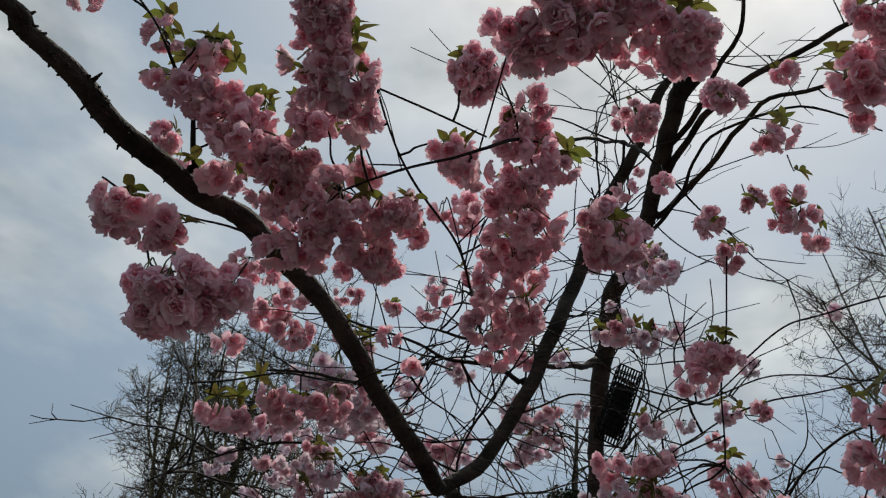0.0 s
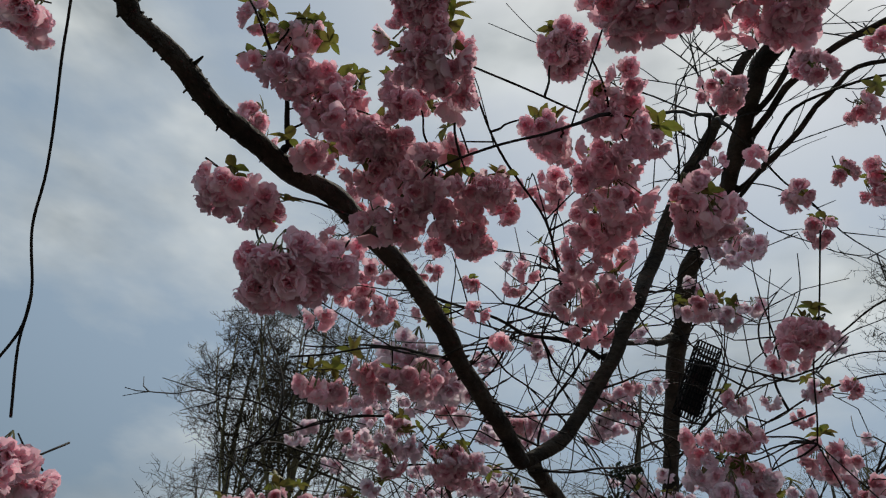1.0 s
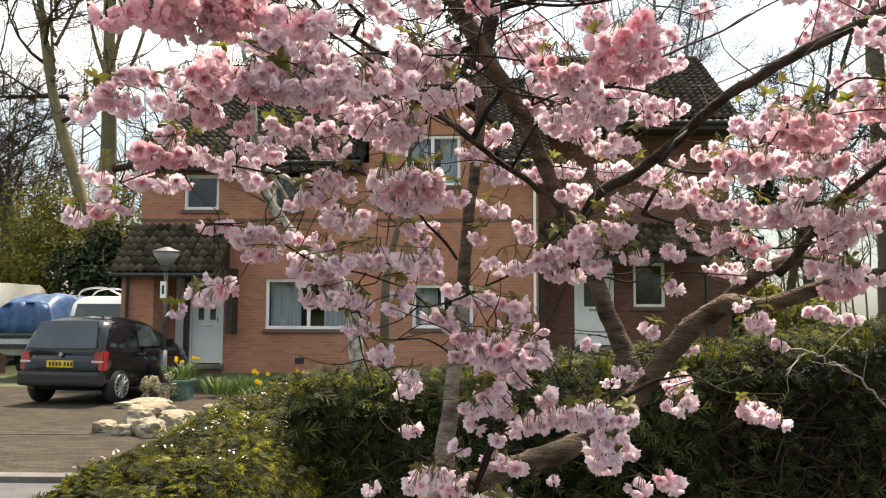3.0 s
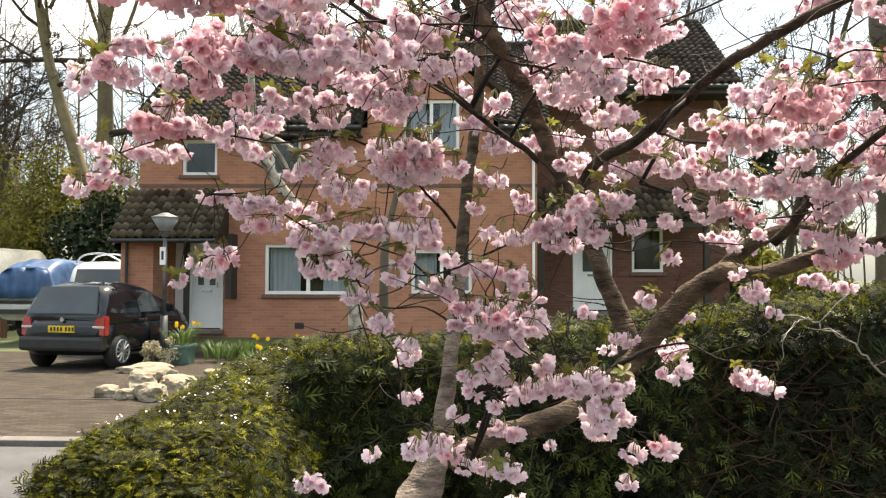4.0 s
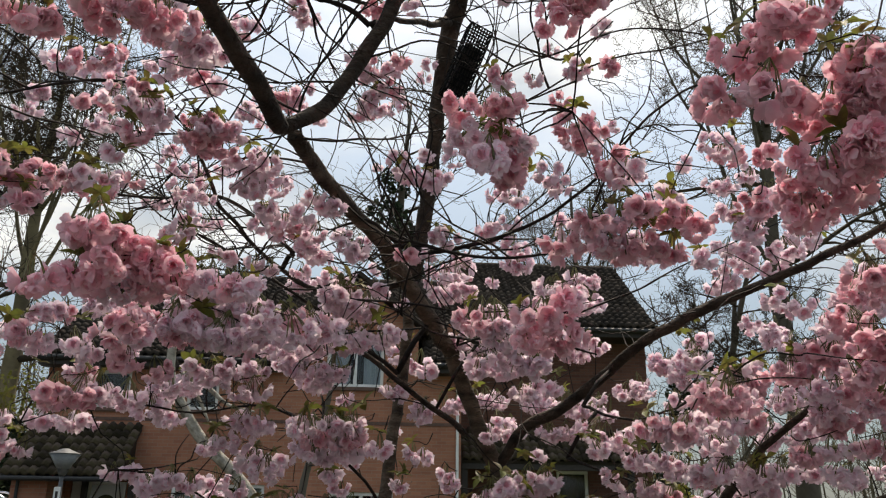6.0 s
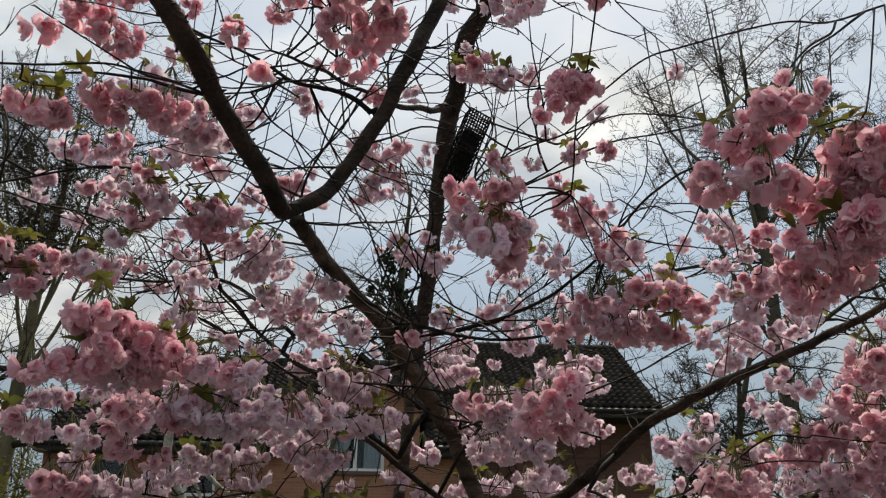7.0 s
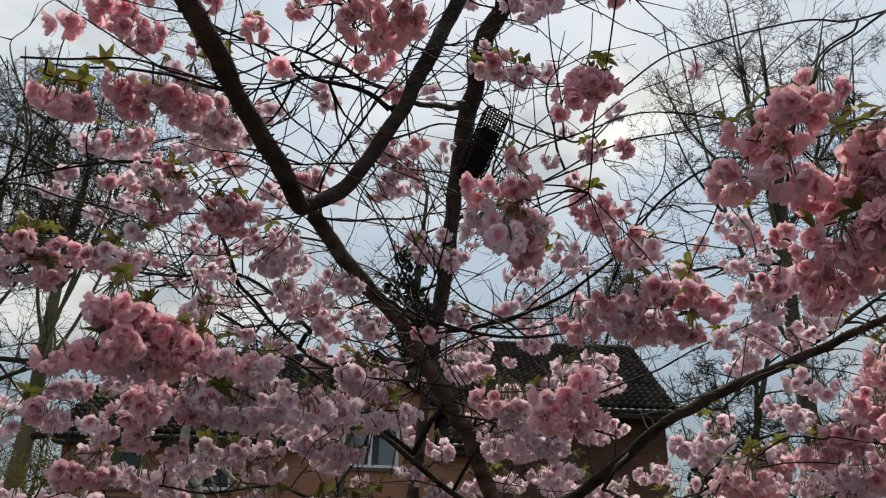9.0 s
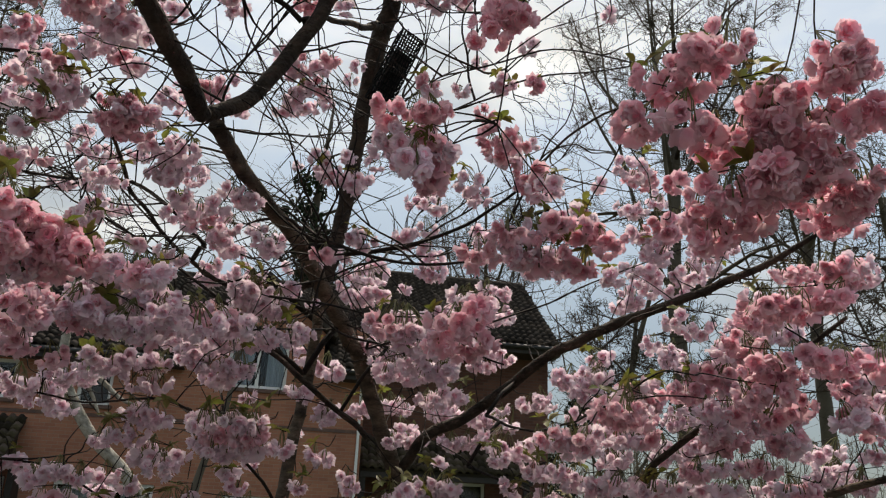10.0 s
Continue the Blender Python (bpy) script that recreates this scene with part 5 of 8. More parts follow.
def fallen_petals():
    rnd = random.Random(5)
    b = Buf()
    for _ in range(110):
        x, y = rnd.gauss(-1.15, 0.4), rnd.uniform(4.0, 8.5)
        if not -1.68 < x < -0.68:
            continue
        u = (x + 1.2) / 0.6
        z = 0.45 + 0.44 * max(0.05, 1 - abs(u) ** 3.2) ** 0.35 + 0.07 * noise.noise(Vector((x * 2.3, y * 2.3, 0.3))) + 0.03 * (y - 5) + 0.05
        for k in range(rnd.choice((1, 1, 2, 3))):
            p = Vector((x + rnd.gauss(0, 0.02), y + rnd.gauss(0, 0.02), z + 0.008 * k))
            d = Vector((rnd.gauss(0, 1), rnd.gauss(0, 1), rnd.gauss(0, 0.3))).normalized() * 0.012
            s = d.cross(Vector((0, 0.3, 1))).normalized() * 0.008
            b.add([p - d, p + s, p + d, p - s], [(0, 1, 2, 3)])
    o = hang("fallen_petals", b.mesh("fallen_petals", False), M_PETAL)
    tagged(o, "fallen pale pink petals caught on the clipped hedge", "petals", kind="stuff")


fallen_petals()
soil = part("soil", boxed(-2.3, 7.5, 2.2, 7.6, -0.1, 0.05), M_SOIL)
tagged(soil, "dark soil and leaf litter under the hedge", "soil", kind="structure")


def pale_branch():
    t = thing("branch", "bare pale dead branch sticking out of the hedge", "branch", at=(0, 0, 0))
    rnd = random.Random(3)
    b = Buf()
    main = smooth_line([(3.31, 5.09, 0.93), (3.15, 5.08, 1.10), (3.00, 5.07, 1.25), (2.84, 5.06, 1.35), (2.70, 5.06, 1.43), (2.61, 5.05, 1.42), (2.51, 5.06, 1.31)], 5)
    main += np.array([[rnd.gauss(0, 0.008) for _ in range(3)] for _ in main])
    b.tube(main, np.linspace(0.0085, 0.003, len(main)), 5)
    hang("limb", b.mesh("limb"), M_PALETWIG, t)
    for i in (6, 9, 12, 15, 18, 21, 24, 27):
        p = Vector(main[i])
        d = Vector((rnd.gauss(-0.3, 0.8), rnd.gauss(-0.1, 0.3), rnd.choice((-1, 1, 1)) * rnd.uniform(0.4, 1))).normalized()
        pts = [p]
        for _ in range(4):
            d = (d + Vector((rnd.gauss(0, 0.35), rnd.gauss(0, 0.2), rnd.gauss(0, 0.35)))).normalized()
            pts.append(pts[-1] + d * 0.075)
        b = Buf()
        b.tube(pts, [0.004, 0.0035, 0.003, 0.0025, 0.0018], 4)
        hang("twig", b.mesh("twig"), M_PALETWIG, t)


pale_branch()


# ---- rockery, planter and spring flowers by the drive ----
def stone(at, size, seed, flat=False):
    bm = bmesh.new()
    bmesh.ops.create_icosphere(bm, subdivisions=3, radius=1.0)
    for v in bm.verts:
        n1 = noise.noise(v.co * 1.2 + Vector((seed * 3.1, 0, 0)))
        n2 = noise.noise(v.co * 3.5 + Vector((0, seed * 1.7, 0)))
        q = v.co * (1 + 0.5 * n1 + 0.22 * n2)
        q = Vector([math.copysign(min(abs(c), 0.8) + 0.25 * max(0, abs(c) - 0.8), c) for c in q])
        v.co = Vector((q.x * size[0], q.y * size[1], q.z * size[2] + size[2] * 0.6))
    o = part("stone", bm, M_STONE)
    o.location = at
    o.rotation_euler = (0, 0, seed * 1.3)
    tagged(o, "pale flat stone slab edging the drive" if flat else "rough pale rockery stone edging the drive", "stone", "rockery stones")


for i, (x, y, s, fl) in enumerate(((-5.25, 14.0, (0.6, 0.3, 0.09), True), (-4.75, 13.2, (0.4, 0.28, 0.1), True), (-4.5, 12.2, (0.3, 0.24, 0.16), False), (-4.3, 11.5, (0.22, 0.24, 0.18), False),
                                 (-4.55, 10.9, (0.18, 0.15, 0.11), False), (-3.9, 11.9, (0.4, 0.28, 0.12), False), (-3.5, 12.9, (0.4, 0.28, 0.12), False), (-4.15, 10.7, (0.2, 0.16, 0.1), False), (-3.8, 10.6, (0.3, 0.22, 0.16), False))):
    stone((x, y, 0.04), s, i + 1, fl)


def blades(buf, rnd, at, n, high, spread):
    for _ in range(n):
        a, r = rnd.uniform(0, 6.28), rnd.random() * spread
        p = Vector(at) + Vector((math.cos(a) * r, math.sin(a) * r, 0))
        d = Vector((math.cos(a) * 0.35, math.sin(a) * 0.35, 1)) * high * rnd.uniform(0.6, 1.1)
        s = Vector((-math.sin(a), math.cos(a), 0)) * 0.01
        m, e = p + d * 0.6, p + d + Vector((math.cos(a), math.sin(a), -0.2)) * high * 0.25
        buf.add([p - s, p + s, m + s, m - s, e], [(0, 1, 2, 3), (3, 2, 4)])


def daffodils(at, n, seed):
    t = thing("daffodils", "clump of yellow daffodils with green blades", "flowers", "daffodil clumps", at=at)
    rnd = random.Random(seed)
    b, y = Buf(), Buf()
    blades(b, rnd, (0, 0, 0), 90, 0.38, 0.3)
    tagged(hang("blades", b.mesh("blades", False), M_BLADE, t), kind="stuff")
    for _ in range(n):
        p = Vector((rnd.uniform(-0.25, 0.25), rnd.uniform(-0.25, 0.25), rnd.uniform(0.34, 0.46)))
        for k in range(6):
            a = k * 1.047
            d = Vector((math.cos(a) * 0.045, -0.015, math.sin(a) * 0.045))
            s = Vector((-math.sin(a) * 0.018, 0, math.cos(a) * 0.018))
            y.add([p, p + d * 0.6 + s, p + d, p + d * 0.6 - s], [(0, 1, 2, 3)])
        y.tube([p, p + Vector((0, -0.04, 0))], [0.012, 0.022], 8)
    if n:
        tagged(hang("flowers", y.mesh("flowers", False), M_YELLOW, t, "yellow trumpet flowers"), kind="stuff")


daffodils((-5.0, 15.2, 0.42), 5, 1)
daffodils((-4.45, 15.6, 0.1), 0, 6)
daffodils((-4.0, 16.1, 0.1), 1, 7)
daffodils((-3.7, 16.3, 0.05), 4, 2)
daffodils((-3.05, 13.5, 0.1), 3, 3)
daffodils((-4.2, 16.0, 0.05), 0, 4)
daffodils((-2.9, 16.6, 0.1), 1, 5)


def planter():
    p = thing("planter", "small green plastic planter with spring bulbs", "planter", at=(-5.0, 15.2, 0.045))
    part("trough", prism(bmesh.new(), [(-0.17, 0), (0.17, 0), (0.22, 0.36), (-0.22, 0.36)], -0.17, 0.17), M_POT, p)
    part("lip", boxed(-0.2, 0.2, -0.25, 0.25, 0.31, 0.37, bevel=0.012), M_POT, p)
    part("compost", boxed(-0.16, 0.16, -0.2, 0.2, 0.374, 0.384), M_SOIL, p)


planter()
shrub((-5.42, 14.85, 0.03), (0.3, 0.28, 0.3), 2600, 0.04, M_GREYSHRUB, "low mounded pale grey-green shrub at the foot of the lamp post", 12, 4)


# ---- small garden trees behind the hedge ----
def garden_tree(at, stems, label, material):
    t = thing("tree", label, "tree", at=at)
    for st in stems:
        b = Buf()
        line = smooth_line(st, 6)
        b.tube(line[:, :3], line[:, 3], 9, lump=0.1)
        hang("stem", b.mesh("stem"), material, t)
    rnd = random.Random(len(stems))
    b = Buf()
    for st in stems:
        line = smooth_line(st, 6)
        for k in range(12 if st[0][3] > 0.05 else 2):
            q = Vector(line[rnd.randrange(len(line) // 2, len(line))][:3])
            pts = [q]
            d = Vector((rnd.gauss(0, 1), rnd.gauss(0, 1), rnd.uniform(0.2, 1))).normalized()
            for _ in range(4):
                d = (d + Vector((rnd.gauss(0, 0.3), rnd.gauss(0, 0.3), rnd.gauss(0.1, 0.3)))).normalized()
                pts.append(pts[-1] + d * 0.17)
            b.tube(pts, [0.010, 0.008, 0.006, 0.004, 0.002], 4)
    tagged(hang("twigs", b.mesh("twigs"), M_TWIG, t), kind="stuff")


garden_tree((-0.8, 8.6, 0.0), [[(0.03, 0.06, -0.05, 0.09), (0.03, 0.06, 1.06, 0.085), (-0.01, 0.08, 1.55, 0.08), (-0.1, 0.07, 1.9, 0.075), (-0.37, 0.01, 2.27, 0.065), (-0.7, -0.08, 2.58, 0.06), (-0.95, -0.19, 2.97, 0.055), (-1.06, -0.27, 3.26, 0.05), (-1.06, -0.39, 3.9, 0.035), (-1.2, -0.4, 4.6, 0.02)],
                               [(-0.96, -0.2, 3.26, 0.03), (-0.72, -0.16, 3.15, 0.028), (-0.46, -0.08, 2.95, 0.02), (-0.2, 0.0, 2.9, 0.012)],
                               [(-0.9, -0.2, 3.2, 0.02), (-0.75, -0.14, 2.97, 0.018), (-0.66, -0.1, 2.78, 0.012)]],
            "small tree with pale grey bent limbs in the garden", M_PALEBARK)
garden_tree((-0.5, 9.0, 0.0), [[(0, 0, -0.05, 0.06), (0.0, 0.0, 1.55, 0.055), (0.02, 0, 2.12, 0.045), (0.13, 0, 2.62, 0.035), (0.25, 0, 3.1, 0.03), (0.3, 0, 4.0, 0.02)]],
            "slim grey-stemmed tree in the garden", M_FARBARK)


# ---- the flowering cherry ----
cherry = thing("cherry_tree", "flowering cherry with boughs painted backlit-dark and double pink blossom", "tree", at=(0, 0, 0))
SKELETON = []          # points on the wood that twigs can spring from
twig_wood = Buf()
crown_rnd = random.Random(19)


def limb(pts, name="limb", bark=None):
    line = smooth_line(pts, 7)
    b = Buf()
    wob = np.array([[noise.noise(Vector((p[0] * 9, p[1] * 9, p[2] * 9 + k * 7))) for k in range(3)] for p in line])
    line[:, :3] += wob * line[:, 3:4] * 0.35
    swell = np.array([1 + 0.10 * noise.noise(Vector((p[0] * 14, p[1] * 14, p[2] * 14))) for p in line])
    b.tube(line[:, :3], line[:, 3] * swell, 14, lump=0.10)
    # spurs and old bud scars
    for i in range(3, len(line) - 1):
        for _ in range(2):
            r = line[i][3]
            d = Vector((crown_rnd.gauss(0, 1), crown_rnd.gauss(0, 1), crown_rnd.gauss(0, 1))).normalized()
            p = Vector(line[i][:3]) + d * r * 0.85
            out = crown_rnd.uniform(0.003, 0.011) * (2.2 if crown_rnd.random() < 0.08 else 1)
            b.tube([p, p + d * (0.12 * r + out) + Vector((0, 0, crown_rnd.gauss(0, 0.15) * r))], [crown_rnd.uniform(0.003, 0.006), 0.002], 4)
    hang(name, b.mesh(name), bark or M_BARK_BACKLIT, cherry)
    SKELETON.extend((Vector(p[:3]), p[3]) for p in line[2:])


def branch(pts, register=True):
    line = smooth_line(pts, 6)
    wob = np.array([[noise.noise(Vector((p[0] * 7, p[1] * 7 + k * 5, p[2] * 7))) for k in range(3)] for p in line])
    line[:, :3] += wob * np.minimum(0.022, line[:, 3:4] * 2.5)
    b = Buf()
    b.tube(line[:, :3], np.maximum(line[:, 3] * 0.92, 0.0022), 7, lump=0.15)
    root = min(SKELETON, key=lambda s: (s[0] - Vector(line[0][:3])).length)
    gap = (root[0] - Vector(line[0][:3])).length
    if register and 0.01 < gap < 0.3:
        b.tube([root[0], root[0].lerp(Vector(line[0][:3]), 0.5) + Vector((0, 0, 0.02)), Vector(line[0][:3])], [line[0][3] * 1.15] * 3, 7)
    hang("branch", b.mesh("branch"), M_TWIG if line[0][3] < 0.012 else M_BARK_BACKLIT, cherry)
    if register:
        SKELETON.extend((Vector(p[:3]), p[3]) for p in line[1:])


FINE_ROWS = ((0.0, 0.14), (0.3, 0.66), (0.62, 1.0), (0.88, 0.96), (1.0, 0.6))
PLAIN_ROWS = ((0.0, 0.16), (0.55, 1.0), (1.0, 0.72))
FINE_COLS, PLAIN_COLS = (-1.0, -0.5, 0.0, 0.5, 1.0), (-1.0, 0.0, 1.0)


def petal(width, length, cup, rnd, rows):
    """A grid of a notched, cupped petal with a fluted edge, lying along +y."""
    cols = FINE_COLS if rows is FINE_ROWS else PLAIN_COLS
    wave, flute, twist = rnd.uniform(0, 6.28), rnd.uniform(0.05, 0.15), rnd.uniform(-0.22, 0.22)
    v = []
    for u, w in rows:
        for s in cols:
            x = s * w * width * 0.5
            y = u * length * (1 - 0.10 * abs(s) ** 2) - (0.13 * length if u == 1.0 and s == 0 else 0)
            z = cup * length * (u ** 1.6) * 0.4 + 0.16 * width * s * s * (0.5 + u) + flute * length * u * u * math.sin(s * 4.2 + wave) + twist * x * u
            v.append((x, y, z))
    return np.array(v)


def petal_faces(rows):
    n = len(FINE_COLS if rows is FINE_ROWS else PLAIN_COLS)
    return np.array([(r * n + c, r * n + c + 1, r * n + n + c + 1, r * n + n + c) for r in range(len(rows) - 1) for c in range(n - 1)])


def flower(rnd, size, rows):
    """A double blossom opening along +z: wide pale outer petals, smaller and deeper ones crowded inside."""
    vs, fs, ms, n = [], [], [], 0
    faces = petal_faces(rows)
    close = rnd.uniform(0.5, 1.5)          # how far the blossom is still closed
    for count, length, tilt, slot in ((5, 0.57, 20 * close, 0), (5, 0.50, 40 * close, 0), (4, 0.38, 62, 1)):
        off = rnd.uniform(0, 6.28)
        for k in range(count):
            p = petal(size * length * rnd.uniform(0.85, 1.1), size * length * rnd.uniform(0.88, 1.1), rnd.uniform(-0.1, 0.8), rnd, rows)
            a = off + k * 6.2832 / count + rnd.uniform(-0.25, 0.25)
            m = np.array(Matrix.Rotation(a, 3, "Z") @ Matrix.Rotation(radians(tilt + rnd.uniform(-16, 18)), 3, "X"))
            vs.append(p @ m.T)
            fs.append(faces + n)
            ms += [slot] * len(faces)
            n += len(p)
    return np.concatenate(vs), np.concatenate(fs), ms


def cluster_mesh(seed, radius, count, rows=FINE_ROWS):
    """A hanging bunch of blossoms round a point below the twig, each on its own stalk."""
    rnd = random.Random(seed)
    vs, fs, ms, n = [], [], [], 0
    centre = Vector((0, 0, -0.95 * radius))
    for i in range(count):
        k = (i + 0.5) / count
        z = 0.98 - 1.35 * k
        a = i * 2.39996 + rnd.uniform(-0.3, 0.3)
        s = math.sqrt(max(0, 1 - z * z))
        d = Vector((math.cos(a) * s, math.sin(a) * s, -z * 0.9 + 0.12)).normalized()
        p = centre + Vector((d.x * 1.1, d.y * 1.1, d.z * 0.6)) * (radius - 0.012) * rnd.uniform(0.4, 0.95)
        face = (d + Vector((rnd.gauss(0, 0.35), rnd.gauss(0, 0.35), rnd.gauss(-0.35, 0.4)))).normalized()
        fv, ff, fm = flower(rnd, 0.05 * rnd.uniform(0.85, 1.15), rows)
        m = np.array(face.to_track_quat("Z", "Y").to_matrix())
        vs.append(fv @ m.T + np.array(p))
        fs.append(ff + n)
        ms += fm
        n += len(fv)
        # stalk: a three-sided strip from the twig to the back of the flower
        mid = p * 0.5 + Vector((0, 0, 0.01))
        ring = []
        for q, r in ((Vector((0, 0, 0.006)), 0.0013), (mid, 0.0013), (p - face * 0.004, 0.002)):
            for j in range(3):
                ring.append(q + Vector((math.cos(j * 2.1) * r, math.sin(j * 2.1) * r, 0)))
        vs.append(np.array([tuple(q) for q in ring]))
        sf = [(r * 3 + j, r * 3 + (j + 1) % 3, r * 3 + 3 + (j + 1) % 3, r * 3 + 3 + j) for r in range(2) for j in range(3)]
        fs.append(np.array(sf) + n)
        ms += [2] * 6
        n += 9
    return np.concatenate(vs), np.concatenate(fs), np.array(ms)


def quads_mesh(name, v, f, m, materials):
    me = bpy.data.meshes.new(name)
    me.vertices.add(len(v))
    me.vertices.foreach_set("co", np.ascontiguousarray(v, dtype=np.float32).ravel())
    me.loops.add(len(f) * 4)
    me.loops.foreach_set("vertex_index", np.ascontiguousarray(f, dtype=np.int32).ravel())
    me.polygons.add(len(f))
    me.polygons.foreach_set("loop_start", np.arange(0, len(f) * 4, 4, dtype=np.int32))
    me.polygons.foreach_set("material_index", np.ascontiguousarray(m, dtype=np.int32))
    for one in materials:
        me.materials.append(one)
    me.update(calc_edges=True)
    me.shade_smooth()
    return me


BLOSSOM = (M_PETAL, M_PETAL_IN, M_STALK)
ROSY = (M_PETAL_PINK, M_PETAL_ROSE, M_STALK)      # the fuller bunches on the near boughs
KINDS = []             # (radius, arrays, mesh)
for radius, count in ((0.026, 3), (0.038, 5), (0.05, 7), (0.064, 11)):
    for seed in range(4):
        arrays = cluster_mesh(seed + int(radius * 1000), radius, count)
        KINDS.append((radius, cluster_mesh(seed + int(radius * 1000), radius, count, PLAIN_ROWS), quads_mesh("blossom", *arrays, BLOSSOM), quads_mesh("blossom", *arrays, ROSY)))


def leaf_sprig_mesh(seed, n):
    rnd = random.Random(seed)
    b = Buf()
    for i in range(n):
        a = i * 2.4 + rnd.uniform(-0.4, 0.4)
        length, w = rnd.uniform(0.03, 0.06), rnd.uniform(0.009, 0.015)
        up = rnd.uniform(-0.2, 0.8)
        d = Vector((math.cos(a), math.sin(a), up)).normalized()
        s = d.cross(Vector((0, 0, 1))).normalized()
        nn = s.cross(d)
        v = []
        for u, ww in ((0.0, 0.08), (0.25, 0.8), (0.55, 1.0), (0.85, 0.45), (1.0, 0.0)):
            mid = d * length * u - nn * 0.25 * length * u * u
            v += [mid - s * w * ww + nn * w * ww * 0.45, mid, mid + s * w * ww + nn * w * ww * 0.45]
        b.add([tuple(q) for q in v], [(r * 3 + c, r * 3 + c + 1, r * 3 + c + 4, r * 3 + c + 3) for r in range(4) for c in range(2)])
    return b.mesh("leaf_sprig", True, [M_LEAF])


SPRIGS = [leaf_sprig_mesh(60 + i, 4 + i % 3) for i in range(4)]
BUNCHES, LEAVES = [], []


def spray(p0, p1, count, radius, rooted=True):
    """A thin twig that springs from the nearest wood, bends along p0 to p1 and carries blossom bunches."""
    rnd = crown_rnd
    a, b = Vector(p0), Vector(p1)
    lift = Vector((0, 0, radius * 0.8))
    a, b = a + lift, b + lift
    if (SKELETON and min((s[0] - b).length for s in SKELETON) < min((s[0] - a).length for s in SKELETON)):
        a, b = b, a
    root = min(SKELETON, key=lambda s: (s[0] - a).length + 0.9 * max(0, s[0].z - a.z) + 0.5 * max(0, a.y - s[0].y))[0]
    span = (a - root).length
    if not rooted or span > 0.28:
        root = a + (a - b).normalized() * (0.02 if rooted else (a - b).length) + Vector((0, 0, rnd.uniform(0.0, 0.06)))
    pts = [root]
    far = (span > 0.28 and rooted) or (a - root).dot(b - a) < 0.3 * span * (b - a).length
    if far and span <= 0.28:
        root = a + (a - b).normalized() * 0.08
    for k in range(1, 1 if far else 4):
        pts.append(root.lerp(a, k / 4) + Vector((rnd.gauss(0, 0.035), rnd.gauss(0, 0.035), 0.08 * math.sin(k * 0.785) + rnd.gauss(0, 0.03))) * min(span, 0.8))
    pts += [a, a.lerp(b, 0.5) + Vector((0, 0, rnd.gauss(0, 0.06) * (b - a).length)), b]
    line = smooth_line([tuple(q) for q in pts], 3)
    twig_wood.tube(line, np.linspace(0.0019 if far else 0.0028, 0.0013, len(line)), 5)
    for i in range(count):
        u = (i + 0.5) / count + rnd.uniform(-0.12, 0.12) / count
        p = a.lerp(b, u) + Vector((rnd.gauss(0, 0.25), rnd.gauss(0, 0.6), rnd.gauss(0, 0.22))) * radius
        BUNCHES.append((p, radius * rnd.uniform(0.9, 1.12)))
        if rnd.random() < 0.34:
            LEAVES.append(p + Vector((rnd.gauss(0, 0.4) * radius, rnd.gauss(0, 0.4) * radius, radius * rnd.uniform(0.1, 0.5))))
    if rnd.random() < 0.5:
        LEAVES.append(Vector(line[-1]))


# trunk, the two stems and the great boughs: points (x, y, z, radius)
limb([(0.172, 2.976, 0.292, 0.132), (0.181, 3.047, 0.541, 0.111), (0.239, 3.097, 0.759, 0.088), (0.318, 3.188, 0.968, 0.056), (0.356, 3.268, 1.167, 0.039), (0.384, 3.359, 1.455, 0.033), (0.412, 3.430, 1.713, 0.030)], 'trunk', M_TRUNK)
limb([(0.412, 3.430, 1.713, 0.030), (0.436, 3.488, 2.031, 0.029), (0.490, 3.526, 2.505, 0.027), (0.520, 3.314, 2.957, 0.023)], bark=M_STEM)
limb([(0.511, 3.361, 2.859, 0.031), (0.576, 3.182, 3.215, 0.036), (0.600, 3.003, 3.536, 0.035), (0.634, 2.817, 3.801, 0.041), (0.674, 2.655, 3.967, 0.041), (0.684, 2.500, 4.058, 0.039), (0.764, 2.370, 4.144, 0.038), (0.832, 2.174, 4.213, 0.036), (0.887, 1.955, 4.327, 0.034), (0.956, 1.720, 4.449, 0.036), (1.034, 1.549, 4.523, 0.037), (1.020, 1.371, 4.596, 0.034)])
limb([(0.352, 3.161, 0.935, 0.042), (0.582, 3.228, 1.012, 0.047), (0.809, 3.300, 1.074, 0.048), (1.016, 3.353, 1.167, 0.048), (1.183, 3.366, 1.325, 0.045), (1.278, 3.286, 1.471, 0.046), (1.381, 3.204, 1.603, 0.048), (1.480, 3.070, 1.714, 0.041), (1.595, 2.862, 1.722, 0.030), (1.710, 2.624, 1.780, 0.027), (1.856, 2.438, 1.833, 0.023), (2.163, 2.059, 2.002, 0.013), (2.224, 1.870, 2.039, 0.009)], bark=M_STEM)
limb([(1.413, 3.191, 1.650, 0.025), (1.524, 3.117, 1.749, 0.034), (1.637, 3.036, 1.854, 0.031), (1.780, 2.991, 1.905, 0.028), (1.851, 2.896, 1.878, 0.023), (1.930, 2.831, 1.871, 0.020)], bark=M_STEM)
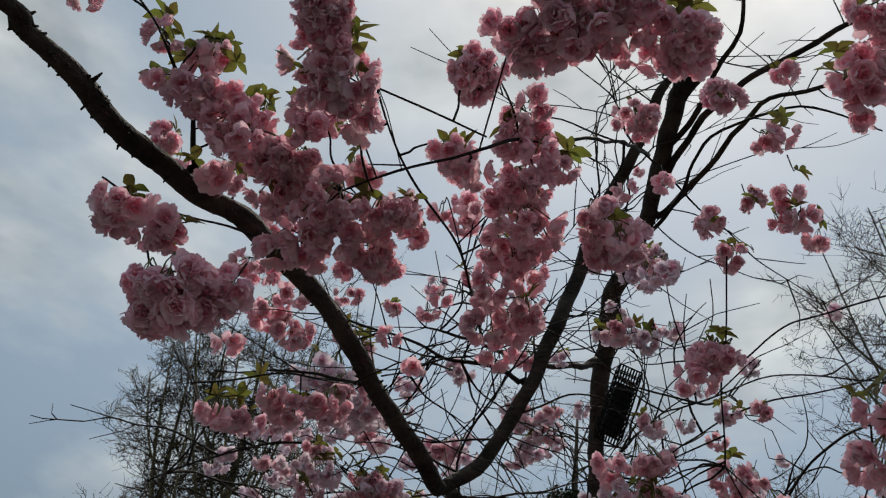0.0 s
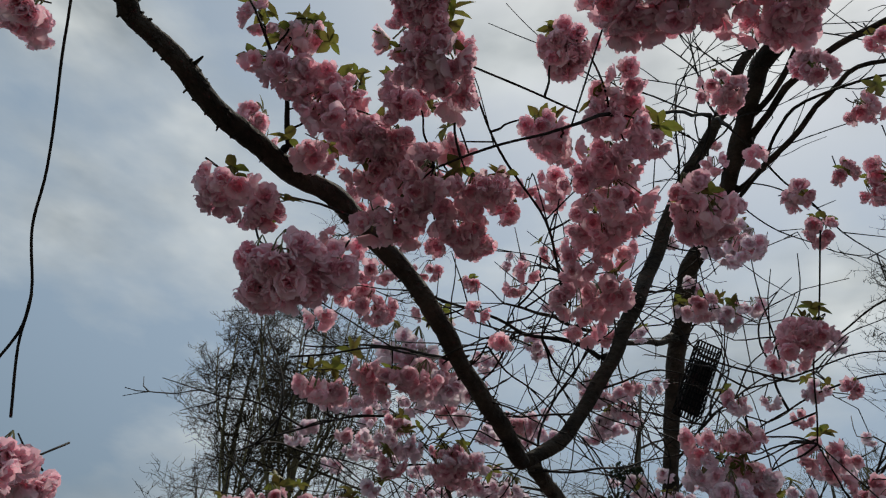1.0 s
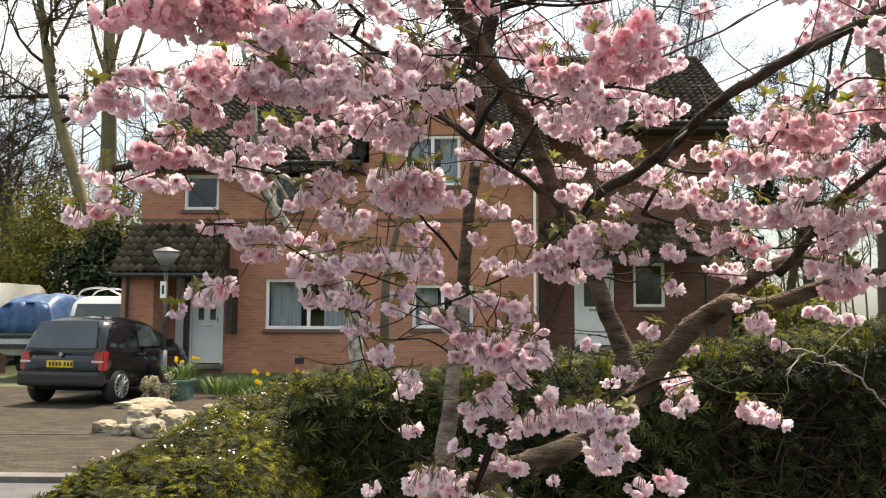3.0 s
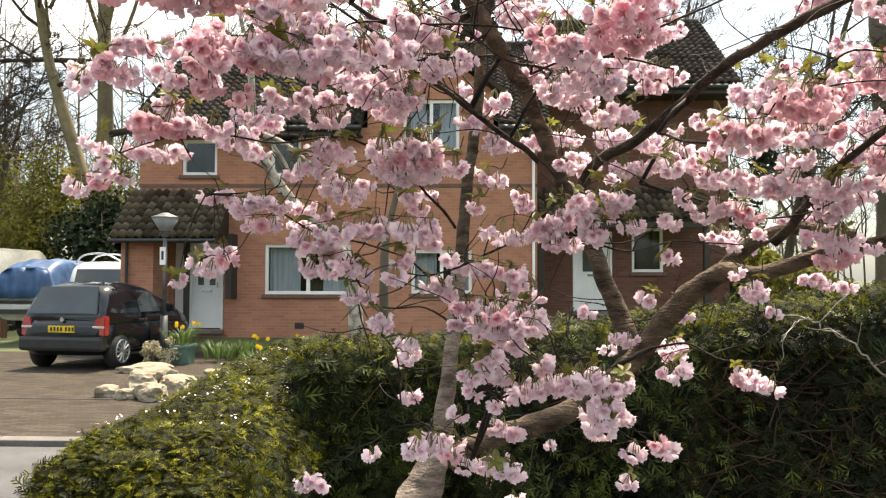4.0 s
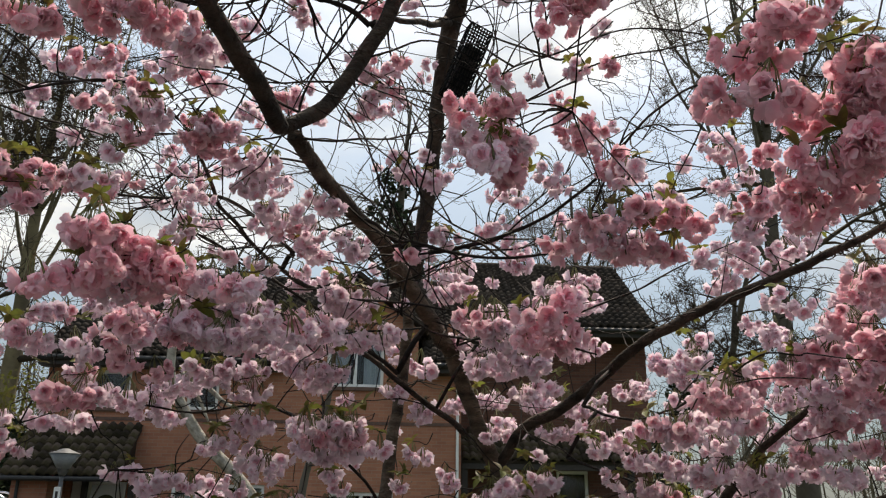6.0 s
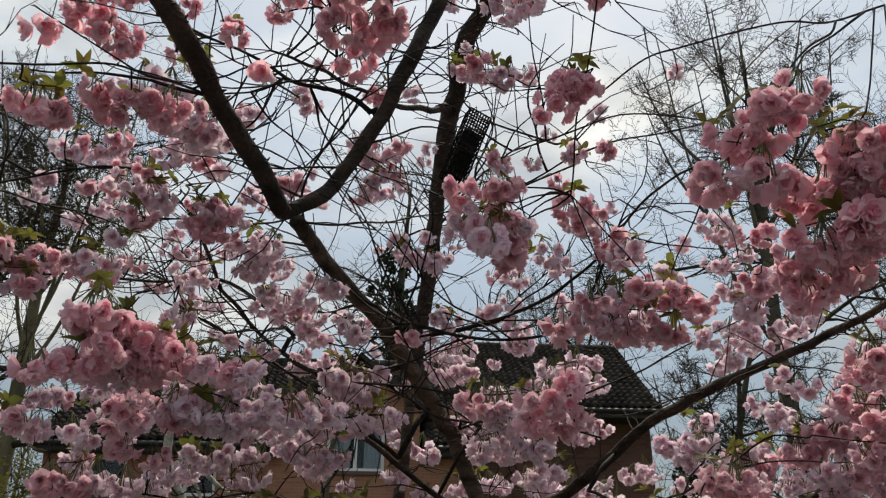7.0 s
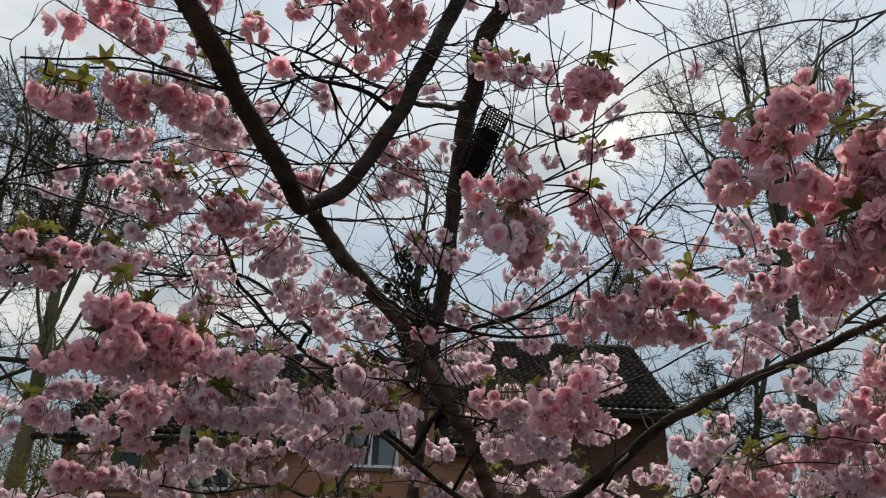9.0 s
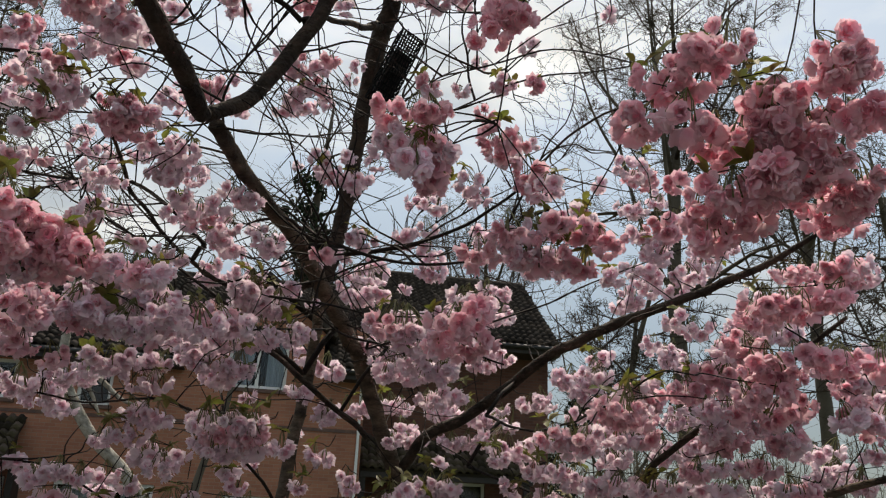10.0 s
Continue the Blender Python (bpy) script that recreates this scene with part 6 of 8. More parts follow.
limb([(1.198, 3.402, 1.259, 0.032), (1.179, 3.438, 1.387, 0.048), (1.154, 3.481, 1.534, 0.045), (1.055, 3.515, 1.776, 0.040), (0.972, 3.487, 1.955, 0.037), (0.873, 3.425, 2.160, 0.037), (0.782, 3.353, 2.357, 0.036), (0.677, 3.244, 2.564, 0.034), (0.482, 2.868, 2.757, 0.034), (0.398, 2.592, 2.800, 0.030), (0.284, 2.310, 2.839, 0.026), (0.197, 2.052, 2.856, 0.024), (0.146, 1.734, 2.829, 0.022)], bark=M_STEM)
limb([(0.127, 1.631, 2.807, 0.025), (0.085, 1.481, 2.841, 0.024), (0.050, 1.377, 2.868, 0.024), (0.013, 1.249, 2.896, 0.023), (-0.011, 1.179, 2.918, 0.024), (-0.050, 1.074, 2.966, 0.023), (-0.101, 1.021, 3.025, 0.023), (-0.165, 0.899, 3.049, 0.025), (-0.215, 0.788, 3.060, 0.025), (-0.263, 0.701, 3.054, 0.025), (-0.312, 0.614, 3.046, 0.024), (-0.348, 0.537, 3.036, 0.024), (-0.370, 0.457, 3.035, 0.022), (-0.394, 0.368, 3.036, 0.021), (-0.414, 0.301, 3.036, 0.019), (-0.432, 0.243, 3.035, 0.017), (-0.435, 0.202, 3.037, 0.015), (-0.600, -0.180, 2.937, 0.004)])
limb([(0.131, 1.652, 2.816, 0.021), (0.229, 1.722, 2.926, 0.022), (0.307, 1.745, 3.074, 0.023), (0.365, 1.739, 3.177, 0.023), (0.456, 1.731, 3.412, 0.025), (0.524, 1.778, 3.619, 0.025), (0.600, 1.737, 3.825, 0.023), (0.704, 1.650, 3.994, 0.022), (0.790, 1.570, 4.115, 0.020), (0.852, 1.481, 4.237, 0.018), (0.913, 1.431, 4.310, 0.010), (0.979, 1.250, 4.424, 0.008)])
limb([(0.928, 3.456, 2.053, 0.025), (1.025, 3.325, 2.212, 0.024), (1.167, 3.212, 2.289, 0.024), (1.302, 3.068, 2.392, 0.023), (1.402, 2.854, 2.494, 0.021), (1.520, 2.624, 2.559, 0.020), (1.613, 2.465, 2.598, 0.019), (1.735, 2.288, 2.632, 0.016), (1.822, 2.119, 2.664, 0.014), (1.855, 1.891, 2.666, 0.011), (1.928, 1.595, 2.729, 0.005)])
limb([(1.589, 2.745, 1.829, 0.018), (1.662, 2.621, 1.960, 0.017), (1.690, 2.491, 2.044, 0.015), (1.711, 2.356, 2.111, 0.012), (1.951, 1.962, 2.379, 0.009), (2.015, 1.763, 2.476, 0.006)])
# side branches
branch([(0.864, 2.044, 4.252, 0.016), (1.020, 1.788, 4.383, 0.016), (1.202, 1.560, 4.392, 0.014), (1.363, 1.405, 4.344, 0.012), (1.493, 1.240, 4.276, 0.010)])
branch([(0.893, 2.132, 4.232, 0.015), (1.066, 1.910, 4.272, 0.013), (1.240, 1.637, 4.322, 0.010), (1.439, 1.499, 4.242, 0.008), (1.599, 1.307, 4.183, 0.005)])
branch([(0.918, 1.856, 4.348, 0.014), (1.063, 1.695, 4.450, 0.013), (1.179, 1.433, 4.560, 0.009), (1.174, 1.241, 4.627, 0.006)])
branch([(0.831, 2.207, 4.155, 0.010), (0.974, 1.980, 4.227, 0.008), (1.067, 1.754, 4.280, 0.007), (1.348, 1.568, 4.216, 0.005), (1.563, 1.536, 4.035, 0.003)])
branch([(0.802, 1.608, 4.048, 0.006), (0.656, 1.099, 3.575, 0.005), (0.493, 0.820, 3.295, 0.005), (0.359, 0.611, 3.066, 0.004), (0.268, 0.590, 3.008, 0.003), (0.167, 0.588, 2.981, 0.003), (0.066, 0.597, 2.944, 0.002)])
branch([(0.125, 0.466, 3.149, 0.001), (0.151, 0.557, 3.081, 0.002), (0.187, 0.688, 3.043, 0.003), (0.244, 0.839, 3.034, 0.003), (0.270, 1.053, 3.029, 0.004), (0.266, 1.292, 3.055, 0.004)])
branch([(0.133, 0.496, 3.120, 0.001), (0.242, 0.558, 3.108, 0.002), (0.340, 0.600, 3.076, 0.002)])
branch([(-0.280, 0.629, 3.075, 0.008), (-0.257, 0.529, 3.122, 0.005), (-0.255, 0.429, 3.139, 0.004), (-0.253, 0.339, 3.147, 0.002), (-0.262, 0.260, 3.136, 0.002)])
branch([(-0.175, 0.841, 3.046, 0.004), (-0.255, 0.652, 2.945, 0.002), (-0.304, 0.542, 2.894, 0.001), (-0.343, 0.482, 2.894, 0.001)])
branch([(0.588, 2.565, 3.765, 0.016), (0.454, 2.392, 3.661, 0.013), (0.312, 2.183, 3.576, 0.009), (0.142, 1.952, 3.510, 0.007), (0.003, 1.822, 3.472, 0.004)])
branch([(0.343, 1.726, 3.201, 0.010), (0.206, 1.674, 3.234, 0.007), (0.098, 1.632, 3.246, 0.006), (-0.020, 1.483, 3.226, 0.004), (-0.109, 1.361, 3.176, 0.004), (-0.129, 1.251, 3.134, 0.003)])
branch([(0.098, 1.632, 3.246, 0.004), (0.036, 1.612, 3.178, 0.003), (-0.055, 1.558, 3.120, 0.003)])
branch([(0.866, 1.090, 3.153, 0.002), (0.863, 1.232, 3.018, 0.002), (0.846, 1.310, 2.930, 0.002), (0.850, 1.374, 2.832, 0.002), (0.846, 1.415, 2.773, 0.002)])
branch([(0.909, 1.300, 2.997, 0.002), (0.991, 1.200, 3.023, 0.002), (1.049, 1.122, 3.001, 0.002), (1.206, 0.998, 2.976, 0.002), (1.273, 0.931, 2.925, 0.002), (1.331, 0.842, 2.894, 0.001)])
branch([(0.607, 2.648, 3.281, 0.006), (0.697, 2.207, 3.237, 0.004), (0.785, 1.888, 3.172, 0.003), (0.872, 1.681, 3.098, 0.003), (1.031, 1.525, 3.082, 0.002), (1.234, 1.381, 2.985, 0.002)])
branch([(0.779, 1.962, 3.053, 0.003), (0.931, 1.795, 3.096, 0.003), (1.060, 1.647, 3.080, 0.003), (1.197, 1.500, 3.036, 0.002), (1.275, 1.361, 3.003, 0.002)])
branch([(1.010, 1.968, 2.706, 0.004), (1.088, 1.759, 2.872, 0.004), (1.151, 1.590, 2.909, 0.004), (1.230, 1.441, 2.906, 0.003), (1.288, 1.312, 2.865, 0.003), (1.435, 1.113, 2.820, 0.002)])
branch([(0.563, 2.538, 2.766, 0.011), (0.782, 2.314, 2.756, 0.008), (0.933, 2.067, 2.769, 0.006), (1.046, 1.909, 2.834, 0.005), (1.101, 1.849, 2.921, 0.003), (1.152, 1.820, 2.948, 0.002)])
branch([(0.432, 2.286, 2.723, 0.006), (0.512, 2.288, 2.719, 0.007), (0.679, 2.242, 2.671, 0.006), (0.867, 2.125, 2.633, 0.005), (1.017, 1.988, 2.637, 0.004), (1.139, 1.830, 2.682, 0.003)])
branch([(-0.348, 0.073, 2.834, 0.001), (-0.382, 0.154, 2.758, 0.002), (-0.416, 0.245, 2.651, 0.002), (-0.440, 0.296, 2.573, 0.002), (-0.443, 0.357, 2.495, 0.002), (-0.455, 0.388, 2.426, 0.001), (-0.459, 0.439, 2.338, 0.001)], False)
branch([(-0.443, 0.357, 2.495, 0.001), (-0.455, 0.378, 2.446, 0.001), (-0.486, 0.388, 2.387, 0.001)], False)
branch([(-0.007, 1.231, 2.892, 0.003), (-0.056, 1.068, 2.819, 0.003), (-0.106, 0.957, 2.768, 0.002), (-0.186, 0.886, 2.709, 0.002), (-0.256, 0.846, 2.680, 0.002)])
branch([(-0.087, 2.364, 3.386, 0.004), (-0.257, 2.227, 3.330, 0.005), (-0.359, 2.134, 3.212, 0.006), (-0.550, 1.986, 3.114, 0.005), (-0.680, 1.864, 3.006, 0.004), (-0.802, 1.744, 2.867, 0.003)])
branch([(0.288, 2.854, 2.630, 0.013), (0.050, 2.807, 2.740, 0.010), (-0.118, 2.759, 2.849, 0.009), (-0.225, 2.579, 2.946, 0.008), (-0.277, 2.373, 3.085, 0.007), (-0.333, 2.193, 3.133, 0.004)])
branch([(0.040, 2.786, 2.832, 0.009), (-0.214, 2.671, 2.996, 0.008), (-0.453, 2.503, 2.934, 0.006), (-0.671, 2.197, 2.835, 0.004), (-0.811, 2.039, 2.745, 0.003)])
branch([(0.719, 2.741, 2.137, 0.013), (0.597, 2.737, 2.227, 0.012), (0.484, 2.686, 2.307, 0.011), (0.360, 2.677, 2.399, 0.011), (0.207, 2.617, 2.483, 0.009), (0.056, 2.539, 2.527, 0.007), (-0.114, 2.400, 2.554, 0.004)])
branch([(0.471, 3.082, 2.406, 0.011), (0.286, 2.868, 2.510, 0.009), (0.133, 2.750, 2.595, 0.008), (-0.030, 2.602, 2.683, 0.005), (-0.308, 2.279, 2.777, 0.003)])
branch([(0.401, 3.093, 1.902, 0.007), (0.229, 2.868, 2.091, 0.006), (0.028, 2.642, 2.211, 0.005), (-0.226, 2.485, 2.170, 0.004), (-0.473, 2.353, 2.180, 0.003), (-0.689, 2.279, 2.099, 0.002)])
branch([(0.405, 3.039, 1.574, 0.006), (0.196, 2.779, 1.782, 0.004), (-0.072, 2.538, 1.851, 0.004), (-0.271, 2.389, 1.960, 0.003), (-0.409, 2.298, 1.969, 0.002)])
branch([(0.415, 2.979, 1.485, 0.006), (0.286, 2.789, 1.584, 0.004), (0.118, 2.668, 1.593, 0.004), (0.008, 2.558, 1.752, 0.003), (-0.101, 2.538, 1.851, 0.003)])
branch([(0.922, 2.815, 1.842, 0.007), (0.745, 2.781, 1.892, 0.005), (0.581, 2.694, 1.823, 0.005), (0.336, 2.590, 1.713, 0.004), (0.207, 2.579, 1.713, 0.002)])
branch([(1.119, 2.803, 1.418, 0.006), (1.237, 2.676, 1.457, 0.004), (1.336, 2.538, 1.417, 0.003), (1.460, 2.394, 1.425, 0.002)])
branch([(0.893, 2.820, 1.268, 0.009), (0.754, 2.760, 1.397, 0.004), (0.624, 2.680, 1.506, 0.004), (0.575, 2.590, 1.595, 0.003), (0.476, 2.540, 1.595, 0.002)])
branch([(0.844, 2.830, 1.238, 0.008), (0.685, 2.759, 1.337, 0.007), (0.576, 2.649, 1.267, 0.004), (0.477, 2.559, 1.317, 0.003)])
branch([(0.458, 2.608, 1.048, 0.008), (0.517, 2.539, 1.208, 0.006), (0.606, 2.459, 1.337, 0.004), (0.785, 2.350, 1.427, 0.003), (0.923, 2.281, 1.447, 0.002)])
branch([(1.032, 2.811, 1.308, 0.006), (0.954, 2.600, 1.199, 0.003), (1.024, 2.520, 1.140, 0.003), (1.103, 2.451, 1.140, 0.002)])
branch([(0.339, 2.628, 1.147, 0.005), (0.219, 2.538, 1.236, 0.003), (0.199, 2.518, 1.425, 0.003), (0.109, 2.468, 1.544, 0.002), (0.029, 2.458, 1.712, 0.002)])
branch([(0.319, 2.638, 1.167, 0.004), (0.200, 2.528, 1.177, 0.003), (0.121, 2.457, 1.137, 0.002)])
branch([(1.180, 2.851, 2.259, 0.007), (1.303, 2.621, 2.192, 0.005), (1.308, 2.202, 2.170, 0.004), (1.296, 1.876, 2.180, 0.003), (1.307, 1.638, 2.210, 0.002)])
branch([(1.109, 2.813, 2.065, 0.007), (1.258, 2.629, 1.988, 0.005), (1.389, 2.500, 1.912, 0.004), (1.524, 2.356, 1.908, 0.003), (1.598, 2.210, 1.950, 0.002)])
branch([(0.757, 2.693, 2.472, 0.006), (0.610, 2.596, 2.478, 0.005), (0.431, 2.387, 2.515, 0.003), (0.292, 2.273, 2.521, 0.002)])
branch([(0.680, 2.694, 2.456, 0.005), (0.804, 2.482, 2.459, 0.004), (0.879, 2.178, 2.386, 0.004), (1.044, 2.053, 2.310, 0.003)])
branch([(0.833, 2.775, 1.892, 0.005), (1.030, 2.747, 1.802, 0.004), (1.215, 2.719, 1.835, 0.003), (1.443, 2.673, 1.821, 0.003)])
# flowering sprays: from, to, clusters, cluster radius
spray((-0.750, 2.340, 2.119), (-0.542, 2.451, 2.149), 4, 0.057)
spray((-0.583, 2.243, 2.180), (-0.446, 2.257, 2.221), 3, 0.068)
spray((-0.837, 2.267, 1.998), (-0.678, 2.378, 2.038), 4, 0.042)
spray((-0.406, 2.286, 2.211), (-0.346, 2.386, 2.200), 2, 0.067)
spray((-0.308, 2.369, 2.231), (-0.221, 2.403, 2.262), 2, 0.052)
spray((-0.711, 2.135, 2.364), (-0.616, 2.261, 2.359), 3, 0.050)
spray((-0.774, 2.156, 2.310), (-0.754, 2.166, 2.309), 1, 0.050)
spray((-0.693, 2.296, 2.338), (-0.662, 2.276, 2.327), 1, 0.047)
spray((-0.537, 2.279, 2.262), (-0.517, 2.389, 2.272), 2, 0.041)
spray((-0.338, 1.938, 2.307), (-0.205, 2.010, 2.348), 4, 0.069)
spray((-0.184, 1.957, 2.392), (0.013, 1.983, 2.305), 5, 0.069)
spray((-0.301, 1.966, 2.243), (-0.212, 2.007, 2.243), 2, 0.049)
spray((-0.475, 1.981, 2.297), (-0.383, 1.938, 2.265), 2, 0.052)
spray((-0.166, 1.992, 2.487), (0.110, 2.060, 2.437), 5, 0.067)
spray((0.073, 1.972, 2.346), (0.140, 2.007, 2.345), 2, 0.064)
spray((-0.099, 1.947, 2.338), (-0.008, 1.994, 2.316), 2, 0.072)
spray((-0.063, 2.086, 2.452), (0.037, 2.045, 2.409), 2, 0.064)
spray((-0.143, 2.287, 2.262), (0.029, 2.420, 2.313), 4, 0.048)
spray((0.045, 2.438, 2.354), (0.195, 2.496, 2.302), 4, 0.062)
spray((0.175, 2.477, 2.312), (0.274, 2.468, 2.281), 2, 0.055)
spray((0.215, 2.453, 2.604), (0.363, 2.483, 2.548), 4, 0.073)
spray((0.348, 2.518, 2.489), (0.418, 2.414, 2.417), 2, 0.059)
spray((0.265, 2.368, 2.412), (0.334, 2.531, 2.430), 2, 0.051)
spray((0.504, 3.734, 2.632), (0.595, 3.820, 2.590), 2, 0.082)
spray((0.672, 2.094, 2.425), (0.800, 2.088, 2.399), 3, 0.072)
spray((0.713, 1.451, 2.255), (0.802, 1.503, 2.251), 4, 0.056)
spray((0.971, 2.488, 2.441), (1.021, 2.580, 2.469), 1, 0.053)
spray((0.963, 2.600, 2.307), (1.040, 2.607, 2.312), 2, 0.053)
spray((1.122, 3.700, 2.403), (1.372, 3.579, 2.360), 5, 0.079)
spray((1.373, 3.576, 2.331), (1.538, 3.598, 2.351), 3, 0.080)
spray((0.907, 3.541, 2.279), (1.024, 3.677, 2.275), 2, 0.084)
spray((0.836, 3.899, 2.427), (1.015, 3.714, 2.428), 3, 0.069)
spray((1.137, 3.600, 2.260), (1.378, 3.657, 2.228), 4, 0.070)
spray((1.169, 2.514, 2.123), (1.292, 2.478, 2.124), 4, 0.057)
spray((0.653, 3.674, 2.393), (0.786, 3.750, 2.428), 2, 0.065)
spray((1.720, 3.457, 2.565), (1.971, 3.277, 2.385), 6, 0.116)
spray((1.076, 1.708, 2.063), (1.194, 1.742, 2.066), 4, 0.050)
spray((1.235, 1.726, 2.133), (1.255, 1.736, 2.133), 1, 0.053)
spray((1.226, 1.647, 2.164), (1.335, 1.717, 2.149), 2, 0.056)
spray((1.822, 3.499, 2.639), (1.868, 3.309, 2.548), 2, 0.097)
spray((1.321, 2.373, 2.026), (1.406, 2.340, 2.010), 3, 0.056)
spray((1.454, 2.300, 2.094), (1.593, 2.403, 2.107), 2, 0.056)
spray((1.221, 2.494, 1.961), (1.394, 2.400, 1.919), 6, 0.047)
spray((1.557, 3.484, 1.900), (1.685, 3.262, 1.851), 5, 0.061)
spray((1.866, 3.249, 1.946), (2.031, 3.371, 1.993), 3, 0.083)
spray((1.544, 2.280, 1.830), (1.629, 2.266, 1.805), 3, 0.064)
spray((1.217, 2.373, 2.042), (1.305, 2.466, 2.028), 2, 0.045)
spray((1.540, 2.256, 1.953), (1.687, 2.387, 1.927), 3, 0.056)
spray((1.077, 2.387, 2.071), (1.164, 2.512, 2.067), 2, 0.041)
spray((0.736, 2.482, 1.892), (0.957, 2.362, 1.946), 6, 0.059)
spray((0.833, 2.365, 1.862), (0.882, 2.337, 1.842), 2, 0.051)
spray((0.689, 2.417, 1.843), (0.758, 2.468, 1.823), 2, 0.040)
spray((0.908, 2.501, 1.996), (0.946, 2.314, 1.956), 2, 0.055)
spray((0.733, 2.357, 1.931), (0.811, 2.350, 1.911), 2, 0.051)
spray((0.965, 2.427, 1.879), (0.993, 2.370, 1.869), 2, 0.029)
spray((1.082, 2.327, 1.884), (1.140, 2.441, 1.883), 2, 0.026)
spray((1.077, 2.303, 1.761), (1.105, 2.346, 1.770), 1, 0.029)
spray((0.561, 2.485, 1.863), (0.679, 2.428, 1.853), 3, 0.055)
spray((0.615, 2.504, 1.981), (0.664, 2.485, 1.961), 2, 0.037)
spray((0.514, 2.497, 2.061), (0.562, 2.499, 2.051), 2, 0.033)
spray((0.152, 2.158, 2.081), (0.367, 2.224, 2.071), 6, 0.063)
spray((0.294, 2.199, 2.141), (0.354, 2.119, 2.111), 2, 0.060)
spray((0.397, 2.124, 2.051), (0.417, 2.145, 2.051), 1, 0.040)
spray((0.173, 2.215, 2.041), (0.262, 2.166, 2.021), 2, 0.053)
spray((-0.087, 2.376, 2.150), (0.042, 2.308, 2.131), 3, 0.048)
spray((-0.061, 2.363, 2.221), (0.006, 2.357, 2.232), 2, 0.048)
spray((-0.054, 2.461, 2.020), (0.076, 2.332, 1.991), 3, 0.055)
spray((-0.163, 2.380, 2.030), (-0.133, 2.311, 2.030), 1, 0.040)
spray((-0.104, 2.282, 2.070), (-0.064, 2.362, 2.060), 2, 0.040)
spray((-0.192, 2.266, 2.262), (-0.124, 2.358, 2.272), 2, 0.044)
spray((0.206, 2.350, 1.862), (0.355, 2.341, 1.853), 4, 0.050)
spray((0.197, 2.359, 1.772), (0.217, 2.359, 1.773), 1, 0.050)
spray((0.297, 2.439, 1.693), (0.396, 2.469, 1.644), 4, 0.031)
spray((0.455, 2.511, 1.734), (0.613, 2.542, 1.714), 5, 0.031)
spray((0.234, 2.382, 1.952), (0.283, 2.543, 1.942), 2, 0.040)
spray((0.077, 2.370, 1.891), (0.147, 2.410, 1.872), 2, 0.051)
spray((0.470, 2.457, 1.952), (0.500, 2.458, 1.952), 1, 0.033)
spray((-0.419, 2.328, 1.969), (-0.340, 2.388, 1.959), 3, 0.029)
spray((-0.320, 2.308, 1.930), (-0.161, 2.309, 1.940), 5, 0.040)
spray((-0.269, 2.258, 1.870), (-0.190, 2.368, 1.880), 3, 0.031)
spray((-0.378, 2.297, 1.800), (-0.338, 2.217, 1.800), 1, 0.050)
spray((-0.437, 2.336, 1.730), (-0.328, 2.237, 1.751), 3, 0.033)
spray((-0.476, 2.206, 1.691), (-0.467, 2.226, 1.691), 1, 0.022)
spray((-0.090, 2.288, 1.821), (0.088, 2.299, 1.862), 5, 0.054)
spray((-0.090, 2.338, 1.732), (0.069, 2.308, 1.752), 4, 0.041)
spray((0.049, 2.328, 1.663), (0.119, 2.358, 1.633), 2, 0.040)
spray((0.139, 2.328, 1.574), (0.169, 2.398, 1.554), 2, 0.036)
spray((-0.061, 2.418, 1.801), (0.009, 2.448, 1.782), 2, 0.050)
spray((0.089, 2.358, 1.712), (0.098, 2.418, 1.712), 1, 0.040)
spray((0.417, 2.349, 1.604), (0.675, 2.331, 1.576), 8, 0.041)
spray((0.467, 2.319, 1.545), (0.665, 2.230, 1.536), 6, 0.039)
spray((0.516, 2.290, 1.595), (0.576, 2.340, 1.575), 3, 0.042)
spray((0.239, 2.418, 1.485), (0.269, 2.288, 1.495), 1, 0.025)
spray((0.229, 2.368, 1.435), (0.249, 2.338, 1.435), 1, 0.025)
spray((0.270, 2.348, 1.177), (0.359, 2.418, 1.147), 3, 0.041)
spray((0.399, 2.398, 1.118), (0.419, 2.278, 1.148), 1, 0.036)
spray((0.419, 2.238, 1.098), (0.439, 2.288, 1.088), 1, 0.032)
spray((0.438, 2.309, 1.386), (0.547, 2.409, 1.377), 3, 0.036)
spray((0.458, 2.408, 1.307), (0.488, 2.319, 1.317), 1, 0.032)
spray((0.538, 2.279, 1.287), (0.557, 2.389, 1.267), 1, 0.025)
spray((0.587, 2.349, 1.347), (0.785, 2.330, 1.358), 6, 0.043)
spray((0.815, 2.290, 1.378), (0.944, 2.311, 1.358), 4, 0.049)
spray((0.865, 2.250, 1.308), (0.905, 2.330, 1.289), 1, 0.050)
spray((0.855, 2.290, 1.239), (0.905, 2.250, 1.229), 2, 0.045)
spray((0.955, 2.220, 1.199), (1.094, 2.341, 1.140), 4, 0.036)
spray((0.529, 2.258, 1.099), (0.618, 2.359, 1.069), 3, 0.032)
spray((0.646, 2.349, 1.427), (0.705, 2.370, 1.407), 2, 0.036)
spray((0.487, 2.419, 1.436), (0.537, 2.369, 1.436), 2, 0.032)
spray((1.314, 3.685, 1.387), (1.462, 3.617, 1.367), 4, 0.067)
spray((1.111, 2.503, 1.398), (1.121, 2.343, 1.398), 2, 0.036)
spray((1.347, 2.457, 1.378), (1.454, 2.370, 1.367), 5, 0.040)
spray((1.319, 2.341, 1.658), (1.449, 2.435, 1.653), 3, 0.038)
spray((1.960, 3.392, 1.705), (2.081, 3.374, 1.685), 4, 0.036)
